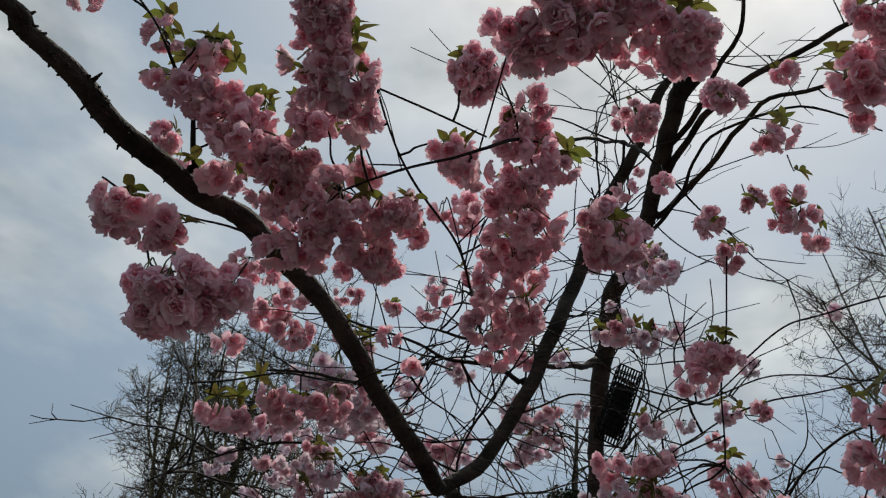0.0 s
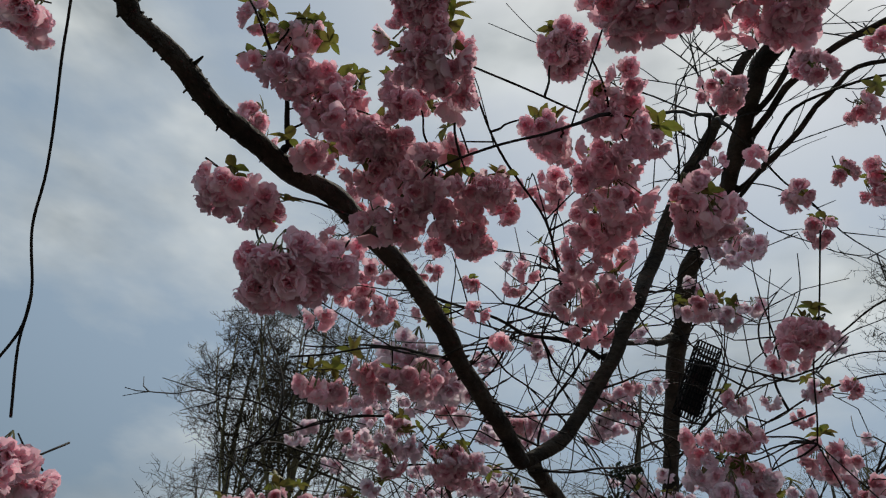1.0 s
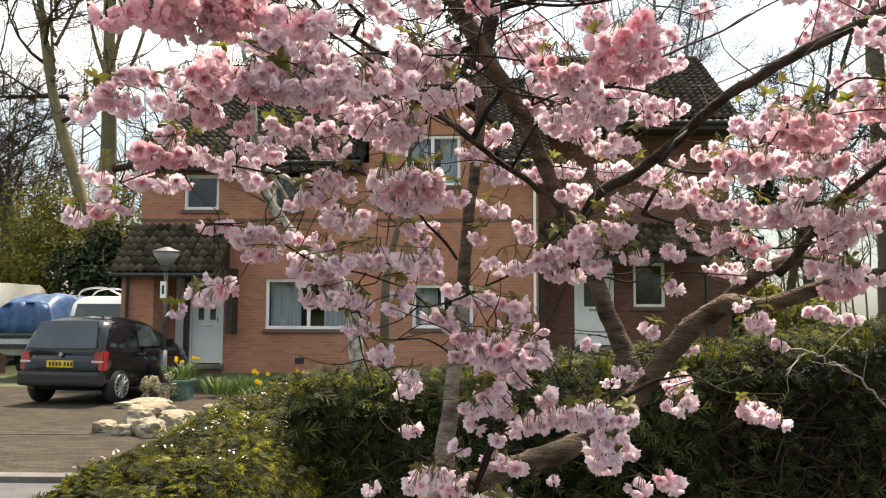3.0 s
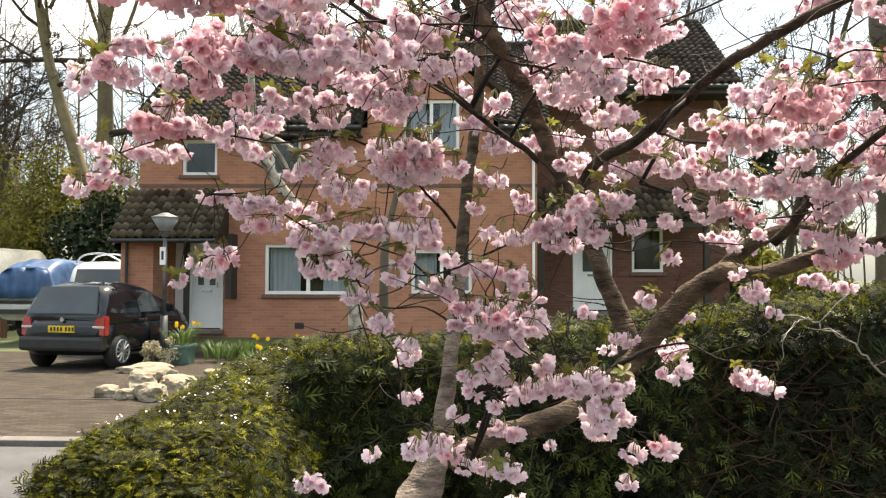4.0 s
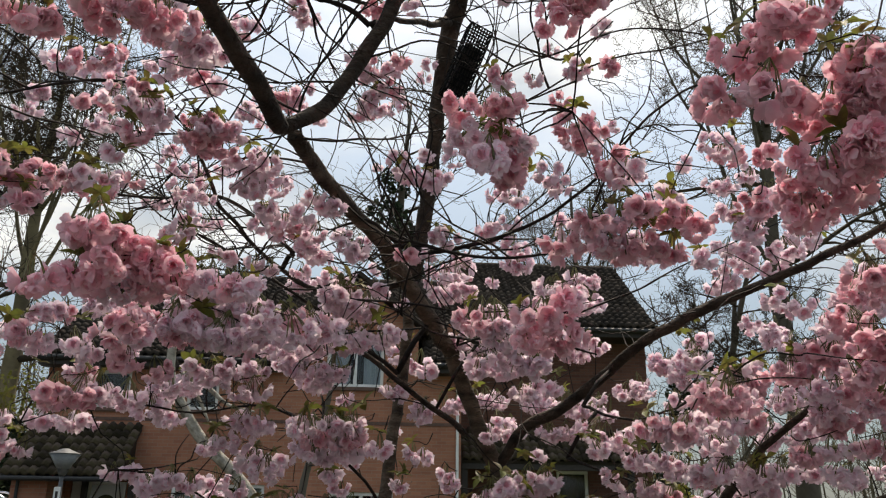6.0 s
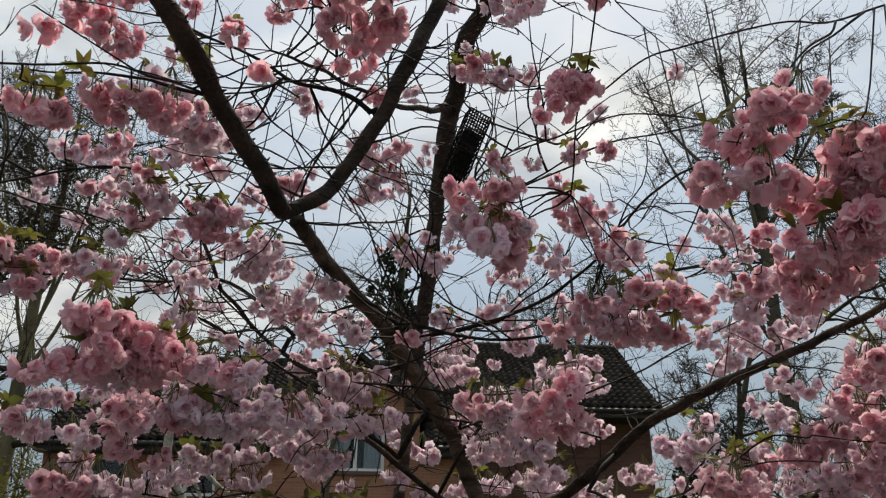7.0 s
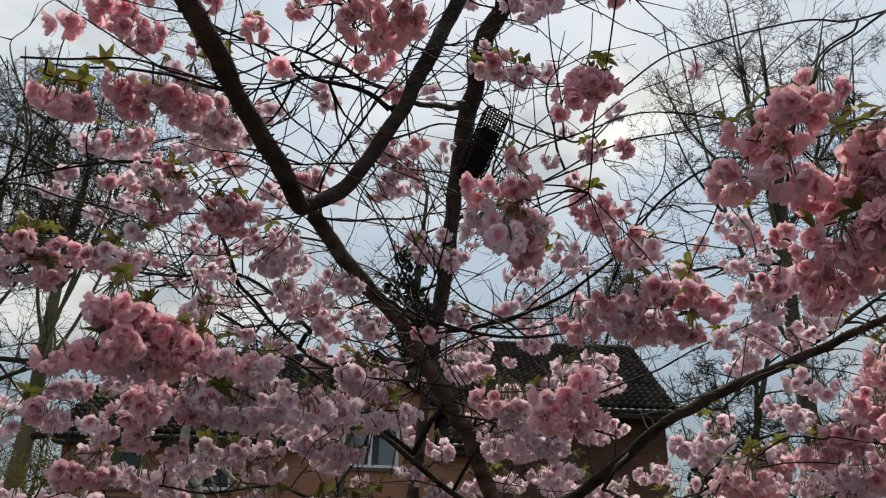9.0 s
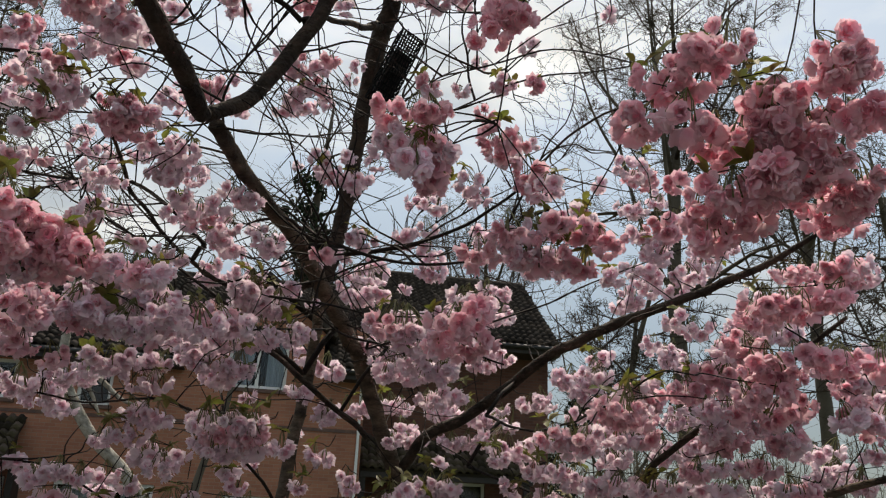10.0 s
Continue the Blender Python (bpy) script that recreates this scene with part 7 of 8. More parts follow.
spray((1.047, 2.458, 1.635), (1.076, 2.469, 1.635), 1, 0.030)
spray((-0.117, 2.446, 1.007), (-0.018, 2.397, 1.017), 3, 0.029)
spray((0.101, 2.457, 1.107), (0.131, 2.407, 1.127), 1, 0.029)
spray((0.985, 2.480, 1.011), (0.985, 2.390, 1.031), 1, 0.034)
spray((1.185, 4.023, 1.358), (1.235, 4.073, 1.348), 1, 0.052)
spray((-0.243, 1.652, 3.505), (-0.223, 1.662, 3.515), 1, 0.045)
spray((0.027, 1.698, 3.558), (0.038, 1.728, 3.588), 1, 0.041)
spray((-0.115, 1.786, 3.524), (-0.075, 1.757, 3.492), 1, 0.037)
spray((-0.267, 1.784, 3.429), (-0.277, 1.853, 3.481), 1, 0.037)
spray((-0.170, 1.779, 3.347), (-0.179, 1.888, 3.429), 1, 0.041)
spray((-0.093, 1.988, 3.349), (-0.015, 1.914, 3.286), 2, 0.041)
spray((0.311, 2.021, 3.495), (0.371, 2.079, 3.513), 2, 0.044)
spray((0.068, 1.986, 3.394), (0.136, 1.873, 3.300), 2, 0.037)
spray((0.449, 1.969, 3.428), (0.480, 2.042, 3.477), 1, 0.037)
spray((0.158, 1.701, 3.593), (0.188, 1.662, 3.572), 1, 0.037)
spray((0.287, 0.988, 2.918), (0.406, 0.945, 2.905), 3, 0.051)
spray((0.294, 1.003, 2.869), (0.343, 1.039, 2.880), 2, 0.047)
spray((-0.238, 0.906, 2.661), (-0.208, 0.967, 2.692), 3, 0.035)
spray((-0.157, 1.007, 2.741), (-0.089, 1.010, 2.710), 4, 0.035)
spray((-0.312, 1.677, 3.229), (-0.088, 1.743, 3.106), 6, 0.081)
spray((-0.038, 0.981, 2.727), (0.011, 1.053, 2.758), 2, 0.047)
spray((-0.617, 1.933, 3.155), (-0.486, 2.055, 3.253), 4, 0.046)
spray((-0.348, 2.001, 3.208), (-0.217, 2.089, 3.266), 4, 0.052)
spray((-0.022, 2.209, 3.202), (0.049, 2.276, 3.250), 2, 0.050)
spray((0.254, 2.057, 3.308), (0.358, 2.226, 3.235), 3, 0.050)
spray((0.291, 2.080, 3.247), (0.302, 2.141, 3.287), 1, 0.046)
spray((-0.422, 1.833, 2.978), (-0.254, 1.854, 2.984), 4, 0.045)
spray((-0.366, 1.842, 2.888), (-0.326, 1.784, 2.866), 1, 0.052)
spray((-0.176, 1.866, 2.943), (-0.081, 1.947, 2.904), 5, 0.052)
spray((-0.321, 1.857, 3.035), (-0.301, 1.838, 3.025), 1, 0.035)
spray((0.003, 2.018, 2.843), (0.015, 2.046, 2.892), 3, 0.062)
spray((-0.111, 1.924, 2.884), (-0.072, 2.064, 2.925), 2, 0.049)
spray((-0.668, 1.681, 2.683), (-0.422, 1.838, 2.732), 8, 0.050)
spray((-0.360, 1.839, 2.789), (-0.340, 1.840, 2.799), 1, 0.037)
spray((-0.630, 1.725, 2.634), (-0.532, 1.700, 2.621), 2, 0.043)
spray((-0.758, 1.649, 2.635), (-0.689, 1.642, 2.623), 3, 0.050)
spray((-0.021, 2.285, 2.795), (0.118, 2.394, 2.828), 3, 0.056)
spray((0.414, 2.245, 2.962), (0.442, 2.146, 2.921), 1, 0.045)
spray((0.534, 2.319, 2.976), (0.563, 2.300, 2.965), 1, 0.041)
spray((-0.256, 2.218, 2.844), (-0.176, 2.216, 2.861), 2, 0.045)
spray((-0.308, 2.269, 2.737), (-0.211, 2.127, 2.672), 2, 0.045)
spray((0.105, 2.331, 2.709), (0.164, 2.373, 2.706), 2, 0.045)
spray((0.245, 3.149, 3.051), (0.267, 3.340, 3.119), 1, 0.050)
spray((0.756, 2.334, 2.826), (0.825, 2.355, 2.823), 2, 0.045)
spray((0.565, 2.360, 2.796), (0.622, 2.261, 2.743), 2, 0.041)
spray((0.607, 1.368, 2.743), (0.686, 1.411, 2.750), 3, 0.049)
spray((0.593, 1.390, 2.685), (0.683, 1.472, 2.701), 3, 0.055)
spray((0.621, 1.441, 2.644), (0.700, 1.473, 2.641), 3, 0.052)
spray((0.645, 1.421, 2.722), (0.703, 1.383, 2.690), 2, 0.049)
spray((0.788, 1.264, 2.942), (0.880, 1.247, 2.988), 4, 0.048)
spray((0.876, 1.566, 2.782), (0.976, 1.688, 2.797), 4, 0.056)
spray((1.003, 1.618, 2.737), (1.040, 1.529, 2.686), 2, 0.044)
spray((0.847, 1.966, 2.842), (0.927, 2.007, 2.839), 2, 0.047)
spray((0.942, 1.774, 3.115), (1.002, 1.816, 3.123), 2, 0.033)
spray((0.810, 1.791, 3.072), (0.841, 1.842, 3.100), 1, 0.027)
spray((0.703, 1.815, 3.106), (0.741, 1.789, 3.065), 2, 0.033)
spray((1.019, 1.707, 3.072), (1.028, 1.677, 3.052), 1, 0.027)
spray((0.686, 1.532, 3.503), (0.767, 1.621, 3.561), 3, 0.066)
spray((0.620, 1.754, 3.409), (0.709, 1.778, 3.395), 2, 0.056)
spray((0.757, 1.765, 3.372), (0.766, 1.727, 3.342), 1, 0.052)
spray((0.591, 1.760, 3.420), (0.610, 1.762, 3.419), 1, 0.042)
spray((1.102, 0.900, 2.685), (1.131, 0.860, 2.684), 3, 0.046)
spray((1.062, 0.959, 2.686), (1.121, 0.920, 2.674), 3, 0.053)
spray((1.038, 0.959, 2.608), (1.106, 0.960, 2.586), 2, 0.057)
spray((1.187, 1.001, 2.603), (1.254, 0.941, 2.561), 5, 0.055)
spray((1.198, 0.921, 2.632), (1.258, 0.862, 2.630), 3, 0.046)
spray((1.149, 0.980, 2.446), (1.239, 0.911, 2.453), 5, 0.049)
spray((1.157, 0.990, 2.387), (1.227, 1.010, 2.413), 4, 0.053)
spray((1.378, 1.862, 2.899), (1.457, 1.873, 2.886), 2, 0.059)
spray((1.558, 1.854, 2.922), (1.557, 1.794, 2.892), 1, 0.042)
spray((1.452, 1.952, 2.777), (1.479, 1.802, 2.707), 4, 0.042)
spray((1.488, 1.942, 2.687), (1.496, 1.882, 2.647), 2, 0.042)
spray((1.375, 2.011, 2.612), (1.415, 2.041, 2.620), 1, 0.038)
spray((2.005, 2.545, 2.921), (2.153, 2.685, 2.904), 3, 0.070)
spray((1.727, 1.832, 2.488), (1.786, 1.852, 2.466), 3, 0.062)
spray((1.265, 2.021, 2.824), (1.293, 1.961, 2.784), 2, 0.035)
spray((1.577, 1.961, 2.475), (1.647, 1.971, 2.472), 2, 0.045)
spray((0.822, 1.556, 2.497), (0.943, 1.518, 2.532), 3, 0.055)
spray((0.951, 1.528, 2.482), (1.110, 1.519, 2.466), 5, 0.057)
spray((1.084, 1.559, 2.566), (1.132, 1.460, 2.515), 3, 0.044)
spray((0.984, 1.578, 2.560), (1.024, 1.459, 2.539), 2, 0.055)
spray((-0.210, 1.359, 2.412), (-0.153, 1.389, 2.394), 4, 0.060)
spray((-0.290, 1.298, 2.271), (-0.290, 1.319, 2.282), 1, 0.055)
spray((-0.224, 1.338, 2.303), (-0.044, 1.454, 2.354), 6, 0.057)
spray((-0.210, 1.358, 2.354), (-0.141, 1.415, 2.355), 2, 0.062)
spray((-0.118, 1.481, 2.344), (-0.059, 1.515, 2.343), 2, 0.052)
spray((0.016, 1.494, 2.342), (0.122, 1.504, 2.339), 4, 0.044)
spray((1.468, 2.098, 2.241), (1.598, 2.159, 2.275), 3, 0.049)
spray((1.558, 2.029, 2.267), (1.627, 1.949, 2.244), 3, 0.052)
spray((1.707, 2.030, 2.250), (1.727, 1.910, 2.250), 3, 0.059)
spray((1.671, 2.008, 2.123), (1.740, 1.968, 2.100), 3, 0.062)
spray((1.396, 2.125, 2.175), (1.514, 2.185, 2.140), 3, 0.042)
spray((1.677, 2.066, 2.004), (1.784, 2.056, 1.969), 3, 0.049)
spray((1.539, 2.179, 1.972), (1.588, 2.074, 1.989), 3, 0.042)
spray((1.822, 1.961, 2.385), (1.838, 1.861, 2.305), 4, 0.062)
spray((1.802, 1.950, 2.167), (1.920, 1.980, 2.132), 4, 0.062)
spray((-0.391, 0.317, 3.190), (-0.371, 0.307, 3.180), 1, 0.036)
spray((-0.283, 0.398, 3.179), (-0.283, 0.408, 3.189), 1, 0.036)
spray((-0.222, 0.439, 3.218), (-0.183, 0.459, 3.228), 2, 0.032)
spray((-0.254, 0.459, 3.190), (-0.234, 0.459, 3.179), 1, 0.028)
spray((-0.296, 0.449, 3.121), (-0.266, 0.430, 3.100), 1, 0.018)
spray((-0.236, 0.480, 3.120), (-0.196, 0.540, 3.150), 3, 0.051)
spray((-0.159, 0.552, 3.079), (-0.108, 0.562, 3.128), 4, 0.051)
spray((-0.581, 0.898, 3.469), (-0.542, 0.899, 3.448), 3, 0.047)
spray((-0.211, 0.581, 3.022), (-0.221, 0.660, 3.074), 3, 0.034)
spray((-0.169, 0.551, 3.070), (-0.148, 0.651, 3.141), 2, 0.046)
spray((-0.018, 0.504, 3.074), (0.030, 0.516, 3.023), 3, 0.030)
spray((0.041, 0.605, 3.095), (0.070, 0.566, 3.053), 1, 0.037)
spray((0.078, 0.646, 3.035), (0.088, 0.676, 3.045), 2, 0.037)
spray((-0.062, 0.584, 3.007), (0.007, 0.625, 2.986), 5, 0.052)
spray((-0.130, 0.553, 3.039), (-0.042, 0.545, 2.996), 3, 0.048)
spray((-0.074, 0.595, 2.958), (-0.004, 0.636, 2.967), 2, 0.054)
spray((0.084, 0.277, 3.037), (0.104, 0.337, 3.067), 4, 0.045)
spray((0.042, 0.376, 3.040), (0.133, 0.338, 3.027), 4, 0.045)
spray((0.051, 0.347, 2.969), (0.100, 0.368, 2.958), 3, 0.039)
spray((0.110, 0.388, 2.978), (0.149, 0.399, 2.958), 4, 0.035)
spray((0.024, 0.647, 2.907), (0.094, 0.678, 2.925), 4, 0.051)
spray((-0.038, 0.656, 2.869), (0.012, 0.687, 2.868), 3, 0.043)
spray((-0.250, 0.977, 3.241), (-0.240, 1.006, 3.271), 1, 0.045)
spray((0.062, 0.737, 2.908), (0.131, 0.729, 2.876), 4, 0.043)
spray((0.125, 0.648, 2.944), (0.204, 0.650, 2.932), 4, 0.036)
spray((0.239, 0.609, 3.049), (0.289, 0.659, 3.089), 4, 0.032)
spray((0.307, 0.621, 3.008), (0.318, 0.670, 3.058), 1, 0.028)
spray((0.006, 0.655, 2.987), (0.075, 0.667, 2.965), 2, 0.043)
spray((0.144, 0.718, 2.965), (0.204, 0.700, 2.933), 2, 0.030)
spray((0.296, 0.547, 3.236), (0.355, 0.588, 3.245), 4, 0.043)
spray((0.294, 0.578, 3.207), (0.345, 0.647, 3.266), 2, 0.041)
spray((0.413, 0.353, 3.039), (0.442, 0.353, 3.028), 3, 0.041)
spray((0.474, 0.343, 3.067), (0.542, 0.335, 3.015), 5, 0.052)
spray((0.573, 0.335, 3.044), (0.613, 0.346, 3.043), 3, 0.047)
spray((0.643, 0.366, 3.062), (0.701, 0.348, 3.010), 5, 0.047)
spray((0.495, 0.323, 3.086), (0.574, 0.355, 3.094), 2, 0.050)
spray((0.393, 0.649, 3.195), (0.441, 0.681, 3.174), 4, 0.044)
spray((0.449, 0.682, 3.105), (0.499, 0.733, 3.134), 2, 0.037)
spray((0.368, 0.800, 3.129), (0.427, 0.722, 3.066), 4, 0.053)
spray((0.335, 0.851, 3.072), (0.423, 0.795, 2.998), 5, 0.055)
spray((0.363, 0.883, 3.032), (0.432, 0.887, 3.011), 2, 0.048)
spray((0.361, 0.669, 3.157), (0.410, 0.651, 3.125), 2, 0.034)
spray((0.554, 0.799, 3.035), (0.611, 0.906, 3.056), 5, 0.051)
spray((0.551, 0.873, 3.007), (0.608, 0.861, 2.967), 2, 0.042)
spray((0.689, 1.068, 3.663), (0.718, 1.089, 3.632), 3, 0.048)
spray((0.723, 1.381, 3.360), (0.792, 1.473, 3.388), 2, 0.048)
spray((0.962, 1.405, 3.411), (0.993, 1.456, 3.460), 1, 0.048)
spray((1.095, 1.346, 3.484), (1.111, 1.232, 3.383), 3, 0.035)
spray((1.181, 1.301, 3.421), (1.179, 1.274, 3.381), 1, 0.038)
spray((1.108, 1.182, 3.482), (1.138, 1.224, 3.521), 1, 0.048)
spray((1.013, 1.097, 3.553), (1.064, 1.141, 3.592), 2, 0.045)
spray((0.931, 1.082, 3.755), (0.968, 1.016, 3.643), 3, 0.042)
spray((1.070, 0.998, 3.709), (1.101, 1.028, 3.748), 1, 0.035)
spray((0.878, 1.380, 3.503), (0.917, 1.354, 3.491), 2, 0.029)
spray((0.998, 1.275, 3.497), (0.997, 1.227, 3.447), 1, 0.032)
spray((0.956, 0.488, 3.036), (1.003, 0.495, 3.006), 4, 0.043)
spray((0.991, 0.404, 3.102), (1.010, 0.385, 3.081), 3, 0.043)
spray((-0.334, 0.502, 2.864), (-0.295, 0.513, 2.843), 3, 0.039)
spray((-0.306, 0.592, 2.865), (-0.226, 0.604, 2.863), 4, 0.028)
spray((-0.143, 0.430, 2.567), (-0.114, 0.460, 2.577), 4, 0.038)
spray((-0.083, 0.410, 2.585), (-0.033, 0.471, 2.595), 5, 0.042)
spray((-0.084, 0.411, 2.545), (-0.074, 0.481, 2.576), 2, 0.037)
spray((-0.132, 0.410, 2.596), (-0.063, 0.391, 2.564), 2, 0.033)
spray((-0.417, 1.403, 3.236), (-0.279, 1.447, 3.203), 4, 0.060)
spray((-0.354, 1.294, 3.271), (-0.275, 1.326, 3.260), 2, 0.057)
spray((-0.256, 0.920, 3.031), (-0.216, 0.891, 3.009), 1, 0.030)
spray((-0.291, 0.972, 2.883), (-0.291, 1.011, 2.904), 1, 0.030)
spray((0.190, 1.020, 3.010), (0.200, 1.040, 3.020), 1, 0.023)
spray((0.301, 1.094, 3.079), (0.311, 1.084, 3.068), 1, 0.030)
spray((0.292, 1.042, 3.087), (0.312, 0.993, 3.046), 1, 0.023)
spray((0.149, 1.080, 2.993), (0.169, 1.091, 3.003), 1, 0.020)
spray((0.067, 1.079, 2.936), (0.097, 1.021, 2.894), 1, 0.023)
spray((0.133, 1.106, 2.866), (0.153, 1.097, 2.865), 1, 0.025)
spray((0.198, 0.926, 3.187), (0.218, 0.916, 3.186), 1, 0.028)
spray((0.228, 0.936, 3.196), (0.277, 0.947, 3.185), 2, 0.033)
spray((0.608, 0.896, 3.214), (0.628, 0.927, 3.234), 1, 0.018)
spray((0.718, 0.910, 3.241), (0.716, 0.841, 3.170), 1, 0.018)
spray((-0.471, 0.480, 2.299), (-0.462, 0.510, 2.280), 4, 0.041, False)
spray((-0.461, 0.421, 2.238), (-0.452, 0.490, 2.259), 2, 0.043, False)
spray((-0.400, 0.054, 2.766), (-0.370, 0.074, 2.775), 2, 0.036, False)
spray((1.289, 0.812, 2.659), (1.358, 0.783, 2.656), 4, 0.046)
spray((1.285, 0.932, 2.589), (1.341, 0.822, 2.499), 6, 0.053)
spray((1.369, 0.931, 2.457), (1.438, 0.912, 2.445), 4, 0.053)
spray((1.260, 0.921, 2.462), (1.328, 0.911, 2.439), 2, 0.048)
spray((1.394, 0.832, 2.576), (1.382, 0.782, 2.517), 3, 0.048)
spray((1.585, 1.541, 2.416), (1.795, 1.472, 2.437), 6, 0.055)
spray((1.758, 1.443, 2.508), (1.849, 1.433, 2.534), 3, 0.052)
spray((1.589, 1.600, 2.277), (1.688, 1.531, 2.263), 4, 0.049)
spray((1.739, 1.501, 2.300), (1.857, 1.471, 2.275), 4, 0.052)
spray((1.535, 1.599, 2.190), (1.743, 1.570, 2.171), 5, 0.046)
spray((1.763, 1.480, 2.160), (1.869, 1.500, 2.106), 4, 0.052)
spray((-0.095, 2.020, 2.327), (0.041, 2.186, 2.345), 4, 0.056)
spray((0.154, 2.142, 2.415), (0.266, 2.125, 2.352), 4, 0.052)
spray((0.743, 2.202, 2.325), (0.917, 2.164, 2.296), 4, 0.056)
spray((1.296, 2.063, 2.141), (1.533, 2.116, 2.120), 5, 0.052)
spray((-0.576, 2.671, 2.427), (-0.486, 2.742, 2.426), 3, 0.051)
spray((-0.678, 2.155, 2.429), (-0.620, 2.261, 2.480), 3, 0.050)
spray((0.111, 3.153, 2.857), (0.230, 3.188, 2.851), 3, 0.052)
spray((0.184, 2.738, 2.442), (0.289, 2.790, 2.460), 3, 0.047)
spray((-1.043, 2.732, 2.503), (-0.912, 2.694, 2.499), 3, 0.053)
spray((-0.393, 2.617, 2.696), (-0.266, 2.588, 2.702), 3, 0.054)
spray((-0.496, 2.766, 2.260), (-0.407, 2.846, 2.260), 3, 0.054)
spray((-0.668, 2.649, 2.560), (-0.562, 2.578, 2.571), 3, 0.043)
spray((-0.343, 2.445, 2.526), (-0.296, 2.602, 2.576), 3, 0.041)
spray((1.712, 2.847, 2.368), (1.802, 2.809, 2.393), 3, 0.046)
spray((0.576, 3.123, 2.845), (0.728, 3.179, 2.907), 3, 0.061)
spray((2.049, 3.009, 2.352), (2.137, 2.980, 2.328), 3, 0.052)
spray((2.172, 2.742, 2.426), (2.320, 2.822, 2.410), 3, 0.052)
spray((2.098, 3.119, 2.340), (2.078, 2.860, 2.331), 3, 0.052)
spray((0.760, 2.649, 2.375), (0.855, 2.601, 2.379), 3, 0.046)
spray((0.821, 2.217, 2.418), (0.900, 2.201, 2.434), 3, 0.035)
spray((0.704, 3.263, 2.594), (0.841, 3.351, 2.607), 3, 0.055)
spray((0.718, 2.361, 2.327), (0.822, 2.357, 2.360), 3, 0.048)
spray((1.733, 1.971, 2.388), (1.873, 2.071, 2.402), 3, 0.039)
spray((1.930, 2.912, 2.595), (2.080, 2.962, 2.608), 3, 0.059)
spray((2.040, 3.032, 2.600), (2.077, 2.872, 2.539), 3, 0.060)
spray((1.198, 3.045, 2.697), (1.319, 3.068, 2.731), 3, 0.050)
spray((1.215, 3.191, 2.598), (1.314, 3.104, 2.603), 3, 0.050)
spray((0.852, 3.302, 2.519), (0.989, 3.341, 2.522), 3, 0.057)
spray((0.778, 2.482, 2.334), (0.863, 2.476, 2.369), 3, 0.041)
spray((0.868, 2.984, 2.910), (0.996, 2.916, 2.874), 3, 0.060)
spray((1.204, 3.207, 2.540), (1.333, 3.222, 2.573), 3, 0.055)
spray((0.597, 3.036, 2.874), (0.705, 2.919, 2.819), 3, 0.050)
spray((1.426, 3.127, 2.372), (1.555, 3.191, 2.386), 3, 0.049)
spray((0.760, 2.907, 2.492), (0.877, 2.954, 2.497), 3, 0.048)
spray((1.494, 2.517, 2.378), (1.564, 2.479, 2.395), 3, 0.041)
spray((1.548, 2.277, 2.247), (1.556, 2.138, 2.217), 3, 0.037)
spray((0.933, 2.205, 2.541), (1.001, 2.096, 2.509), 3, 0.042)
spray((0.880, 2.277, 2.396), (0.969, 2.242, 2.412), 3, 0.044)
spray((0.860, 3.122, 2.469), (0.998, 3.268, 2.473), 3, 0.052)
spray((0.870, 2.552, 2.254), (0.964, 2.567, 2.278), 3, 0.044)
spray((1.719, 2.772, 2.764), (1.779, 2.663, 2.761), 3, 0.045)
spray((1.430, 2.118, 2.282), (1.570, 2.209, 2.306), 3, 0.046)
spray((1.973, 2.204, 2.655), (2.093, 2.224, 2.650), 3, 0.052)
spray((2.183, 3.001, 2.465), (2.202, 2.792, 2.435), 3, 0.061)
spray((1.883, 2.441, 2.410), (1.941, 2.381, 2.388), 3, 0.040)
spray((-0.188, 3.339, 3.215), (-0.099, 3.224, 3.180), 2, 0.048)
spray((-0.156, 2.672, 3.193), (-0.077, 2.651, 3.169), 2, 0.041)
spray((-0.800, 2.180, 3.166), (-0.749, 2.170, 3.184), 2, 0.033)
spray((-0.452, 3.179, 3.098), (-0.410, 3.324, 3.146), 2, 0.049)
spray((-0.476, 3.019, 3.301), (-0.386, 2.917, 3.246), 2, 0.037)
spray((-0.073, 3.010, 3.622), (0.008, 2.985, 3.637), 2, 0.048)
spray((-0.841, 2.400, 2.904), (-0.781, 2.373, 2.902), 2, 0.036)
spray((-0.564, 2.954, 3.354), (-0.514, 2.968, 3.362), 2, 0.038)
spray((-0.069, 2.818, 3.420), (-0.025, 3.012, 3.539), 2, 0.045)
spray((-0.562, 2.276, 2.884), (-0.551, 2.367, 2.935), 2, 0.034)
spray((-0.490, 2.330, 3.270), (-0.460, 2.403, 3.290), 2, 0.039)
spray((0.043, 2.817, 3.444), (0.113, 2.772, 3.430), 2, 0.039)
spray((-0.522, 3.143, 3.061), (-0.482, 3.217, 3.079), 2, 0.037)
spray((-0.722, 2.565, 3.272), (-0.732, 2.714, 3.355), 2, 0.035)
spray((-0.579, 2.245, 3.250), (-0.499, 2.158, 3.206), 2, 0.030)
spray((-0.345, 3.042, 3.305), (-0.303, 3.166, 3.373), 2, 0.049)
spray((0.403, 2.540, 3.393), (0.455, 2.633, 3.440), 2, 0.032)
spray((-1.051, 2.613, 3.323), (-1.040, 2.712, 3.385), 2, 0.044)
spray((0.301, 2.495, 3.328), (0.362, 2.488, 3.345), 2, 0.039)
spray((-0.264, 3.208, 3.673), (-0.174, 3.136, 3.628), 2, 0.048)
spray((-1.030, 2.733, 3.056), (-0.950, 2.655, 3.042), 2, 0.037)
